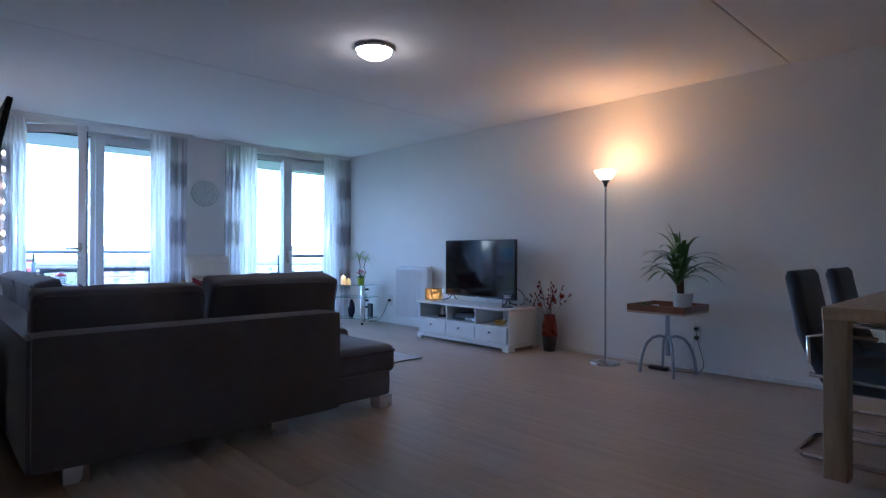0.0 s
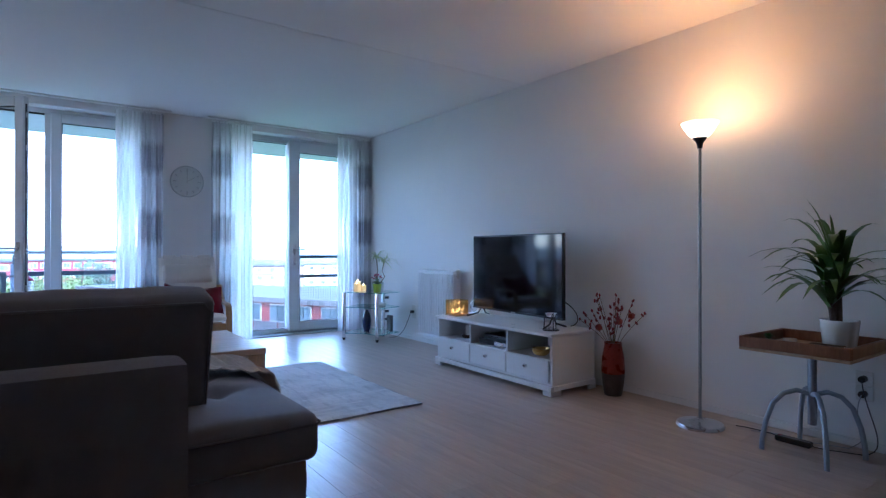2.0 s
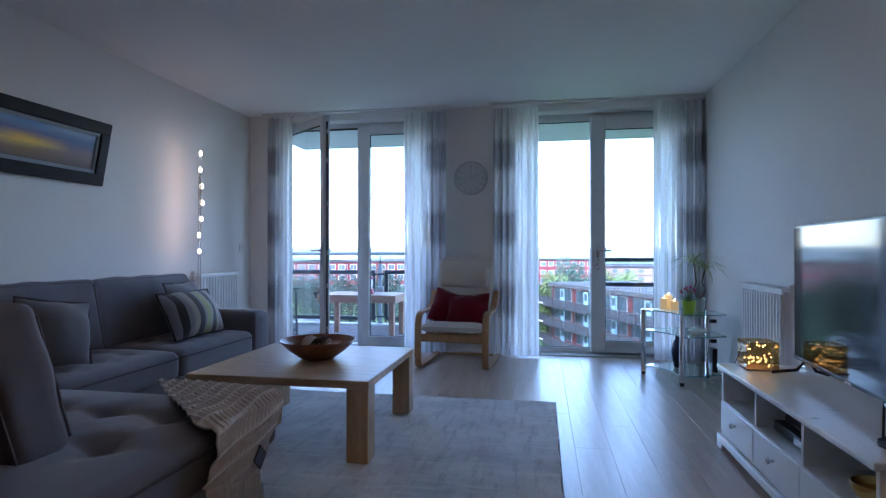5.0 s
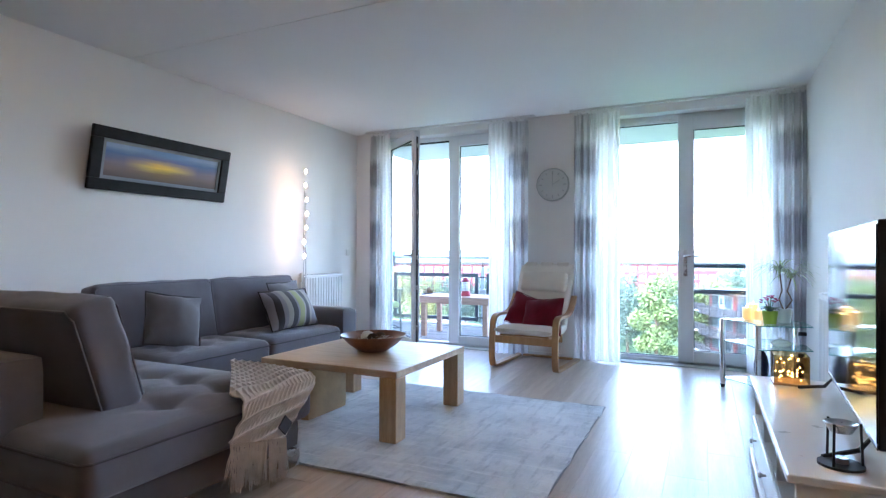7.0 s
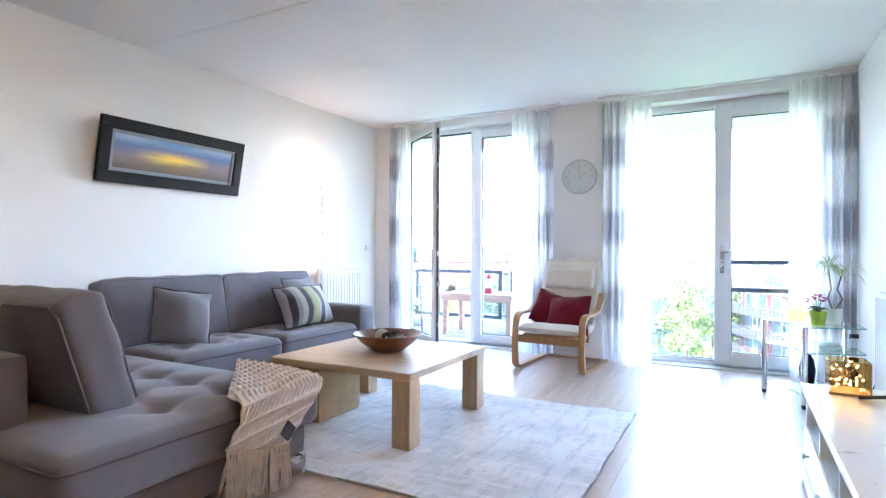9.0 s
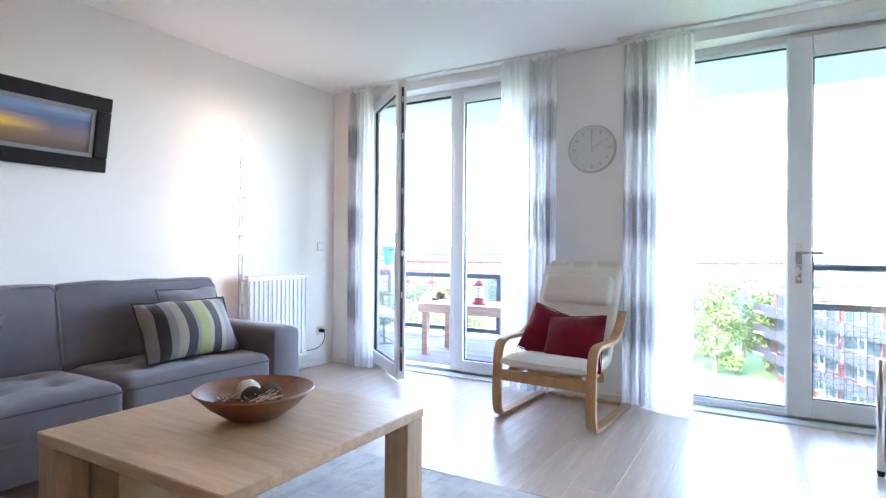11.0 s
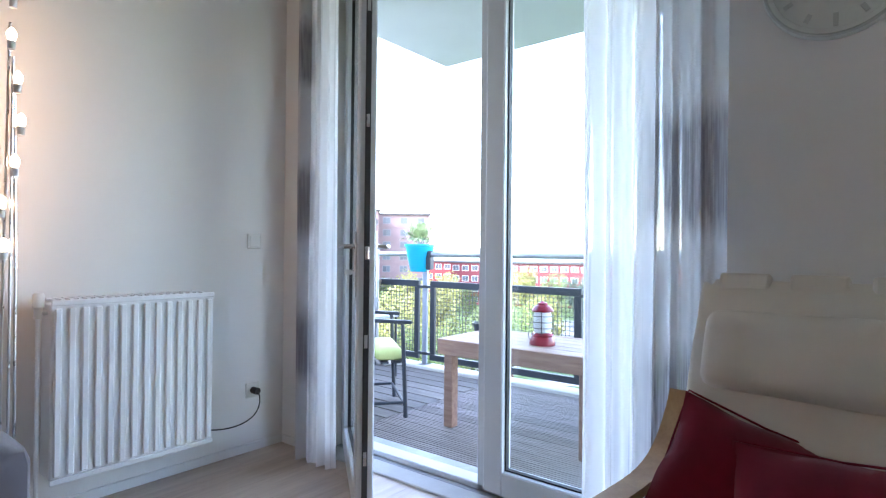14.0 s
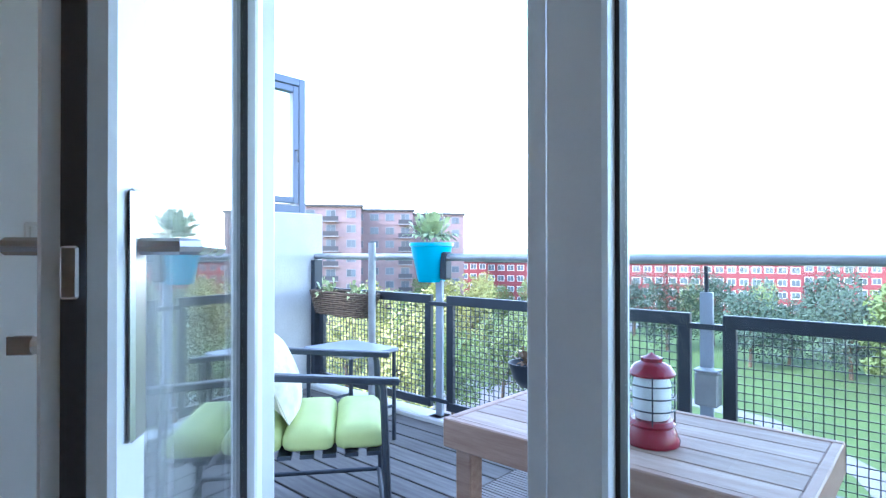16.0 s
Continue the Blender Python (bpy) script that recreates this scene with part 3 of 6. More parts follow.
for a, b in (W1, W2):
    tagged(slab("trim", (a, b, YN + 0.01, 7.60, -0.012, 0.012), "concrete", bevel=0.004), "pale stone threshold under the window", "threshold", kind="structure")


# ---- windows and balcony doors ----
def leaf(parent, x0, x1, y0, y1, z0, z1, stile, bottom, hinge_pose=None):
    """A glazed leaf: frame, dark gasket and pane."""
    fr = bmesh.new()
    box(fr, x0, x0 + stile, y0, y1, z0, z1, 0.006)
    box(fr, x1 - stile, x1, y0, y1, z0, z1, 0.006)
    box(fr, x0 + stile, x1 - stile, y0, y1, z1 - stile, z1, 0.006)
    box(fr, x0 + stile, x1 - stile, y0, y1, z0, z0 + bottom, 0.006)
    part("window_frame", fr, "frame", parent)
    ym, g = (y0 + y1) / 2, 0.007
    a, b, c, d = x0 + stile, x1 - stile, z0 + bottom, z1 - stile
    gk = bmesh.new()
    for q in ((a, a + g, c, d), (b - g, b, c, d), (a + g, b - g, c, c + g), (a + g, b - g, d - g, d)):
        box(gk, q[0], q[1], ym - 0.012, ym + 0.012, q[2], q[3])
    part("gasket", gk, "gasket", parent)
    pn = slab("pane", (a + g, b - g, ym - 0.004, ym + 0.004, c + g, d - g), "glass", parent)
    pn.visible_shadow = False
    return pn


def handle(parent, m, lever=1, inside=True):
    """A steel lever on a long back plate."""
    h = part("handle_plate", B(-0.018, 0.018, -0.008, 0, -0.16, 0.10, 0.004, m=m), "steel", parent, "long brushed steel back plate")
    lv = T([(0, 0, 0.04), (0, -0.045, 0.04), (lever * 0.02, -0.055, 0.04), (lever * 0.13, -0.055, 0.038)], 0.0095, 10)
    bmesh.ops.transform(lv, matrix=m, verts=lv.verts)
    part("lever", lv, "steel", h, "brushed steel lever")
    if not inside:
        return
    ky = T([(0, -0.004, -0.06), (0, -0.02, -0.06)], 0.009, 10)
    box(ky, -0.002, 0.002, -0.045, -0.02, -0.070, -0.050, 0.001)
    bmesh.ops.transform(ky, matrix=m, verts=ky.verts)
    part("key", ky, "steel", h)


def opening(name, w, xm, label):
    win = tagged(new(name), label, "window", kind="structure")
    x0, x1 = w
    fr = bmesh.new()
    y0, y1 = 7.63, 7.72
    box(fr, x0, x0 + 0.05, y0, y1, 0.012, HEAD, 0.004)
    box(fr, x1 - 0.05, x1, y0, y1, 0.012, HEAD, 0.004)
    box(fr, xm - 0.08, xm + 0.035, y0, y1, 0.012, HEAD - 0.05, 0.004)
    box(fr, x0 + 0.05, x1 - 0.05, y0, y1, HEAD - 0.05, HEAD, 0.004)
    box(fr, x0 + 0.05, x1 - 0.05, y0, y1, 0.012, 0.04, 0.004)
    part("window_frame", fr, "frame", win)
    part("sill", B(x0, x1, 7.60, 7.84, -0.10, 0.012, 0.004), "galv", win)
    return win, x0, x1, xm


win, x0, x1, xm = opening("window_1", W1, 1.145, "grey-white framed double balcony door, one leaf standing open")
leaf(win, xm - 0.03, x1 - 0.045, 7.60, 7.68, 0.03, HEAD - 0.04, 0.095, 0.10)
part("head_seal", B(x0 + 0.05, xm - 0.08, 7.645, 7.665, HEAD - 0.068, HEAD - 0.05), "gasket", win)
# the leaf that stands open into the room
HX, HY, OPEN = x0 + 0.055, 7.64, -38.3
door = tagged(new("door_1"), "glazed grey-white balcony door standing open into the room", "door", kind="structure")
door.matrix_world = pose(HX, HY, 0, 0, 0, OPEN)
leaf(door, 0, 0.920, -0.035, 0.035, 0.03, HEAD - 0.035, 0.085, 0.11)
handle(door, pose(0.877, -0.036, 1.05), -1)
handle(door, pose(0.877, 0.036, 1.05, 0, 0, 180), 1, False)
part("lock_strip", B(0.9205, 0.923, -0.011, 0.011, 0.10, HEAD - 0.10), "lock_steel", door, "dark lock strip down the door's edge")
part("latch", B(0.923, 0.932, -0.008, 0.008, 1.04, 1.09, 0.002), "chrome", door)
rail = bmesh.new()
for zz in (0.25, 0.70, 1.55, 2.0, 2.3):
    box(rail, 0.923, 0.928, -0.006, 0.006, zz, zz + 0.05)
part("lock_bolt", rail, "steel", door)
win, x0, x1, xm = opening("window_2", W2, 3.695, "grey-white framed window with a fixed pane and a closed balcony door")
leaf(win, x0 + 0.045, xm - 0.03, 7.64, 7.71, 0.035, HEAD - 0.045, 0.03, 0.03)
leaf(win, xm - 0.075, x1 - 0.045, 7.585, 7.63, 0.03, HEAD - 0.04, 0.14, 0.12)
handle(win, pose(xm - 0.01, 7.584, 1.05), 1)


# ---- curtains ----
def curtain(x0, x1, dark_right, label, seed):
    rnd = random.Random(seed)
    ob = thing("curtain", (x0, 7.36, 0), label, "curtain", "sheer curtains at the windows")
    w, top, low = x1 - x0, 2.565, 0.015
    bm = bmesh.new()
    uv = bm.loops.layers.uv.new("UVMap")
    nx, nz = 130, 36
    ph = [rnd.uniform(0, 6.28) for _ in range(4)]
    folds = w / 0.072
    rows = []
    for j in range(nz + 1):
        v = j / nz
        row = []
        for i in range(nx + 1):
            u = i / nx
            uu = u + 0.006 * math.sin(5 * v + ph[0] + 9 * u) + 0.05 * (1 - v) * (u - 0.5) * (1 if not dark_right else -1) * 0.4
            amp = 0.038 * (0.75 + 0.25 * math.sin(2 * math.pi * u * 2.3 + ph[1]))
            if v > 0.965:
                amp *= 0.55
            y = amp * math.sin(2 * math.pi * folds * u + 1.3 * math.sin(2 * math.pi * u * 1.7 + ph[2]) + 0.5 * (1 - v)) + 0.012 * math.sin(2 * math.pi * folds * 2.1 * u + ph[3]) * (1 if v > 0.93 else 0.5)
            row.append((bm.verts.new((uu * w, y, low + v * (top - low))), u, v))
        rows.append(row)
    for j in range(nz):
        for i in range(nx):
            q = [rows[j][i], rows[j][i + 1], rows[j + 1][i + 1], rows[j + 1][i]]
            f = bm.faces.new([p[0] for p in q])
            f.smooth = True
            for lp, p in zip(f.loops, q):
                lp[uv].uv = ((1 - p[1]) if dark_right else p[1], p[2])
    me = bpy.data.meshes.new("cloth")
    bm.to_mesh(me)
    bm.free()
    me.materials.append(M["curtain"])
    c = new("cloth", me)
    c.parent = ob
    slab("heading_tape", (0, w, -0.012, 0.012, top - 0.01, top + 0.012), "trim", ob)
    for k in range(int(w / 0.07)):
        slab("hook", (0.03 + k * 0.07, 0.04 + k * 0.07, -0.006, 0.006, top + 0.012, CEIL - 0.018), "plug", ob)
    return ob


CL = "sheer white curtain with purple-grey blocks"
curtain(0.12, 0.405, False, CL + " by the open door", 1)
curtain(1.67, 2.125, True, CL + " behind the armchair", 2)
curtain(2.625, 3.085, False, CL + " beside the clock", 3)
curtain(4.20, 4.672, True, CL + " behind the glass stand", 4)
for a, b in ((0.05, 2.20), (2.58, 4.675)):
    tagged(slab("curtain_rail", (a, b, 7.345, 7.375, CEIL - 0.018, CEIL - 0.001), "trim", bevel=0.003), "slim white curtain rail fixed under the ceiling", "curtain rail")


# ---- sofa ----
def sofa():
    s = thing("corner_sofa", (-0.01, -0.409, 0), "large grey fabric corner sofa with a tufted chaise end", "sofa")
    F = "sofa"
    # frames
    part("base", soft_block(0.0, 0.90, 2.90, 6.0, 0.085, 0.27, 0.02, 0.2), F, s, smooth=True)
    part("chaise_base", soft_block(0.92, 2.10, 2.92, 4.02, 0.085, 0.26, 0.025, 0.1), F, s, smooth=True)
    part("back_frame", soft_block(-0.12, 0.10, 2.88, 6.0, 0.085, 0.69, 0.03, 0.1), F, s, smooth=True)
    part("end_back_frame", soft_block(-0.10, 1.62, 2.86, 3.08, 0.085, 0.70, 0.03, 0.08), F, s, smooth=True)
    part("armrest", soft_block(0.02, 0.92, 5.79, 6.01, 0.085, 0.585, 0.045, 0.05, puff=0.01), F, s, smooth=True)
    # seats
    seat = lambda *a, **k: part("seat_cushion", soft_block(*a, **k), F, s, smooth=True)
    seat(0.22, 0.91, 4.065, 4.93, 0.25, 0.435, 0.05, 0.025, puff=0.025, tufts=[(x, y) for x in (0.42, 0.68) for y in (4.28, 4.50, 4.72)], depth=0.018, wrinkle=0.004)
    seat(0.22, 0.905, 4.935, 5.79, 0.25, 0.435, 0.05, 0.025, puff=0.025, tufts=[(x, y) for x in (0.42, 0.68) for y in (5.15, 5.37, 5.58)], depth=0.018, wrinkle=0.004)
    tf = [(x, y) for x in (0.98, 1.27, 1.56, 1.85) for y in (3.42, 3.73)]
    part("chaise_cushion", soft_block(0.22, 2.16, 2.93, 4.06, 0.235, 0.425, 0.045, 0.022, puff=0.03, tufts=tf, depth=0.036, width=0.11, wrinkle=0.004), F, s, "tufted grey chaise seat", smooth=True)
    # seams round the cushions
    for x0, x1, y0, y1, z in ((0.24, 2.165, 2.925, 4.065, 0.385), (0.24, 0.915, 4.06, 4.932, 0.395), (0.24, 0.91, 4.933, 5.788, 0.395)):
        part("piping", T([(x0, y0, z), (x1 - 0.03, y0, z), (x1, y0 + 0.03, z), (x1, y1 - 0.03, z), (x1 - 0.03, y1, z), (x0, y1, z)], 0.005, 6), "sofa_dark", s)

    # back cushions
    def back(length, m, high=0.47, thick=0.20):
        bm = soft_block(-length / 2, length / 2, -thick / 2, thick / 2, 0, high, 0.03, 0.03, puff=0.012, wrinkle=0.016)
        for v in bm.verts:
            u, w = 2 * v.co.x / length, 2 * v.co.z / high - 1
            v.co.y *= 0.80 + 0.36 * max(0, 1 - u * u) * max(0, 1 - w * w)
        c = part("back_cushion", bm, F, s, smooth=True)
        c.matrix_basis = m
        for y in (-0.4 * thick, 0.4 * thick):
            h, l = high, length / 2
            pip = T([(-l + 0.012, y, 0.03), (-l + 0.012, y, h - 0.05), (-l + 0.05, y, h - 0.012), (l - 0.05, y, h - 0.012), (l - 0.012, y, h - 0.05), (l - 0.012, y, 0.03)], 0.005, 6)
            part("piping", pip, "sofa", c)
        return c
    back(0.92, pose(0.24, 4.46, 0.42, 0, 0, 90) @ pose(0, 0, 0, -12))
    back(0.94, pose(0.24, 5.36, 0.42, 0, 0, 90) @ pose(0, 0, 0, -12))
    back(0.86, pose(0.36, 3.19, 0.425, 0, 0, 0) @ pose(0, 0, 0, 10), 0.46)
    back(0.92, pose(1.31, 3.31, 0.425, 0, 0, 0) @ pose(0, 0, 0, 16), 0.50, 0.22)
    s.scale = (0.917, 1.073, 1.0)
    # steel-capped block feet
    for x, y in ((2.06, 2.98), (2.06, 3.95), (0.10, 2.96), (0.84, 5.93), (0.02, 5.93), (1.20, 2.96)):
        part("foot", B(x - 0.06, x + 0.06, y - 0.05, y + 0.05, 0.0, 0.09, 0.004), "steel", s, "brushed steel block foot")


sofa()


def cushion(label, w, h, t, m, cloth, edge=None, sag=0.0):
    c = thing("cushion", (0, 0, 0), label, "cushion")
    part("cover", pillow(w, h, t, sag=sag), cloth, c, smooth=True)
    if edge:
        part("piping", piping(w, h), edge, c)
    else:
        part("seam", piping(w, h, r=0.003), cloth, c)
    c.matrix_world = m
    return c


cushion("plain grey scatter cushion leaning on the sofa", 0.38, 0.38, 0.20, pose(0.47, 4.28, 0.635, 0, 0, 70) @ pose(0, 0, 0, -24, 10, 0), "grey_cush", "sofa_dark")
cushion("dark grey scatter cushion tucked behind another", 0.44, 0.42, 0.15, pose(0.40, 5.55, 0.645, 0, 0, 96) @ pose(0, 0, 0, -20, 0, 0), "grey_cush", "sofa_dark")
cushion("striped grey, black and olive cushion on the sofa", 0.60, 0.36, 0.21, pose(0.53, 5.42, 0.615, 0, 0, 90) @ pose(0, 0, 0, -26, 0, 0), "striped", "black")


# ---- throw over the chaise end ----
def throw():
    t = thing("throw_blanket", (0, 0, 0), "beige knitted throw with long fringe over the chaise", "blanket")
    bm = bmesh.new()
    n, m = 220, 160
    rows = []
    ex, zt = 1.985, 0.452

    def place(u, v):
        # u runs along the folded strip's width, v from the seat over the end and down
        top = 0.05 + 0.60 * u
        drop = 0.16 + 0.07 * u
        s, y = v * (top + drop), 3.40 + 0.56 * u
        y += 0.02 * math.sin(3.0 * v + 2.0 * u)
        if s < top:
            p = Vector((ex - top + s, y, zt + 0.014 - 0.016 * (max(0, s - top + 0.08) / 0.08) ** 2))
            nrm = Vector((0, 0, 1))
        else:
            d = s - top
            bend = min(1, d / 0.05)
            p = Vector((ex + 0.024 * bend + 0.05 * d, y - (0.08 + 0.20 * u) * d / drop, zt - 0.002 - d))
            nrm = Vector((1, 0, 0.4 * (1 - bend))).normalized()
        return p, nrm

    for j in range(m + 1):
        row = []
        for i in range(n + 1):
            u, v = i / n, j / m
            p, nrm = place(u, v)
            # raised lattice of slanting cable stitches with sunken lozenges between
            a, b = u * 17, v * (0.21 + 0.67 * u) * 31
            e1, e2 = abs(math.sin(math.pi * (a + b) * 0.5)), abs(math.sin(math.pi * (a - b) * 0.5))
            k = max((1 - e1) ** 1.3, (1 - e2) ** 1.3)
            p += nrm * (0.006 + 0.012 * k + 0.008 * math.sin(7 * u + 4 * v))
            row.append(bm.verts.new(p))
        rows.append(row)
    for j in range(m):
        for i in range(n):
            bm.faces.new((rows[j][i], rows[j + 1][i], rows[j + 1][i + 1], rows[j][i + 1]))
    cloth = part("knit", bm, "knit", t, smooth=True)
    md = cloth.modifiers.new("thick", "SOLIDIFY")
    md.thickness = 0.008
    fr = bmesh.new()
    rnd = random.Random(5)
    for i in range(48):
        u = i / 47
        p, nrm = place(u, 1.0)
        sway, down = Vector((rnd.uniform(0.0, 0.03), rnd.uniform(-0.05, 0.01), 0)), rnd.uniform(0.15, 0.20)
        for k in range(5):
            q = p + sway + Vector((0.01 + rnd.uniform(-0.008, 0.012), rnd.uniform(-0.016, 0.016), -down + rnd.uniform(-0.015, 0.02)))
            q.z = max(q.z, 0.012)
            mid = (p + q) / 2 + Vector((rnd.uniform(0, 0.012), rnd.uniform(-0.006, 0.006), 0))
            tube(fr, [p + nrm * 0.012 + Vector((0, rnd.uniform(-0.004, 0.004), 0)), mid, q], [0.0026, 0.0024, 0.0013], 4)
    tagged(part("fringe", fr, "knit", t), "long beige tassels", kind="stuff")
    p, nrm = place(0.78, 0.93)
    part("patch", B(-0.004, 0.004, -0.034, 0.034, -0.034, 0.034, 0.002, m=Matrix.Translation(p + Vector((0.03, 0, 0))) @ pose(0, 0, 0, 45, 0, 0)), "felt", t, "dark grey label patch")


throw()


# ---- coffee table, bowl, pouf, rug ----
def rug():
    r = thing("rug", (0, 0, 0), "pale silver-grey woven rug under the coffee table", "rug")
    bm = bmesh.new()
    x0, x1, y0, y1 = 0.86, 3.21, 3.88, 5.66
    n, m = 60, 46
    v = [[bm.verts.new((x0 + (x1 - x0) * i / n + 0.006 * math.sin(j * 0.5), y0 + (y1 - y0) * j / m + 0.008 * math.sin(i * 0.37), 0.012 + 0.003 * noise.noise(Vector((i * 0.3, j * 0.3, 0))))) for i in range(n + 1)] for j in range(m + 1)]
    for j in range(m):
        for i in range(n):
            bm.faces.new((v[j][i], v[j][i + 1], v[j + 1][i + 1], v[j + 1][i]))
    ring = [v[0][i] for i in range(n + 1)] + [v[j][n] for j in range(1, m + 1)] + [v[m][n - i] for i in range(1, n + 1)] + [v[m - j][0] for j in range(1, m)]
    low = [bm.verts.new((w.co.x, w.co.y, 0.0005)) for w in ring]
    for k in range(len(ring)):
        k2 = (k + 1) % len(ring)
        bm.faces.new((ring[k], low[k], low[k2], ring[k2]))
    part("woven_field", bm, "rug", r, smooth=True)
    for a, b in (((x0, y0), (x1, y0)), ((x0, y1), (x1, y1)), ((x0, y0), (x0, y1)), ((x1, y0), (x1, y1))):
        part("binding", T([(a[0] + (b[0] - a[0]) * k / 24, a[1] + (b[1] - a[1]) * k / 24, 0.007) for k in range(25)], 0.0055, 6), "rug_edge", r, "grey bound edge")


rug()


def leg_table(name, label, category, x0, x1, y0, y1, top, thick, leg, rest=0.0, group=""):
    t = thing(name, (x0, y0, 0), label, category)
    w, d = x1 - x0, y1 - y0
    part("tabletop", B(0, w, 0, d, top - thick, top, 0.004), "oak", t)
    for x in (0.004, w - leg - 0.004):
        for y in (0.004, d - leg - 0.004):
            part("leg", B(x, x + leg, y, y + leg, rest, top - thick, 0.004), "oak_leg", t)
    return t


leg_table("coffee_table", "low square oak coffee table on the rug", "coffee table", 1.25, 2.265, 4.315, 5.31, 0.43, 0.042, 0.115, 0.014)
b = thing("bowl", (1.775, 4.84, 0.43), "wide turned dark wooden bowl with dried decorations", "bowl")
part("body", lathe([(0, 0.0), (0.08, 0.0), (0.10, 0.006), (0.17, 0.055), (0.215, 0.100), (0.228, 0.110), (0.225, 0.116), (0.212, 0.106), (0.16, 0.062), (0.09, 0.018), (0, 0.014)], 40), "bowl", b, smooth=True)
rnd = random.Random(3)
for lab, mt, x, y, r in (("rattan ball", "cream", -0.06, 0.02, 0.05), ("brown wooden ball", "bark", 0.02, 0.06, 0.045), ("dark ball", "soil", 0.01, -0.02, 0.045), ("dried pod", "twig", 0.07, 0.0, 0.035), ("dried pod", "twig", -0.02, -0.09, 0.03)):
    d = thing("decor_ball", (1.775 + x, 4.84 + y, 0.43 + 0.035 + r), lab + " lying in the wooden bowl", "decoration")
    bm = bmesh.new()
    bmesh.ops.create_icosphere(bm, subdivisions=3, radius=r)
    for v in bm.verts:
        v.co *= 1 + 0.10 * noise.noise(v.co * 60)
    part("ball", bm, mt, d, smooth=True)
sp = thing("dried_sprig", (1.795, 4.77, 0.475), "frosted dry sprigs lying in the wooden bowl", "decoration")
for k in range(3):
    bm = bmesh.new()
    for i in range(26):
        a, t = rnd.uniform(-0.5, 0.5), i / 26
        p = Vector((-0.13 + 0.24 * t, 0.05 * (k - 1) + 0.02 * math.sin(4 * t), 0.02 + 0.03 * t))
        tube(bm, [p, p + Vector((0.03, 0.04 * (1 if i % 2 else -1), 0.02 + a * 0.02))], [0.003, 0.0015], 5)
    tube(bm, [(-0.13, 0.05 * (k - 1), 0.02), (0.11, 0.05 * (k - 1), 0.05)], 0.003, 5)
    part("twig", bm, "cream" if k else "twig", sp)
pf = thing("pouf", (1.13, 4.45, 0.014), "tan suede storage cube under the coffee table", "pouf")
part("body", soft_block(0, 0.40, 0, 0.42, 0.0, 0.355, 0.012, 0.05, puff=0.004), "suede", pf, smooth=True)


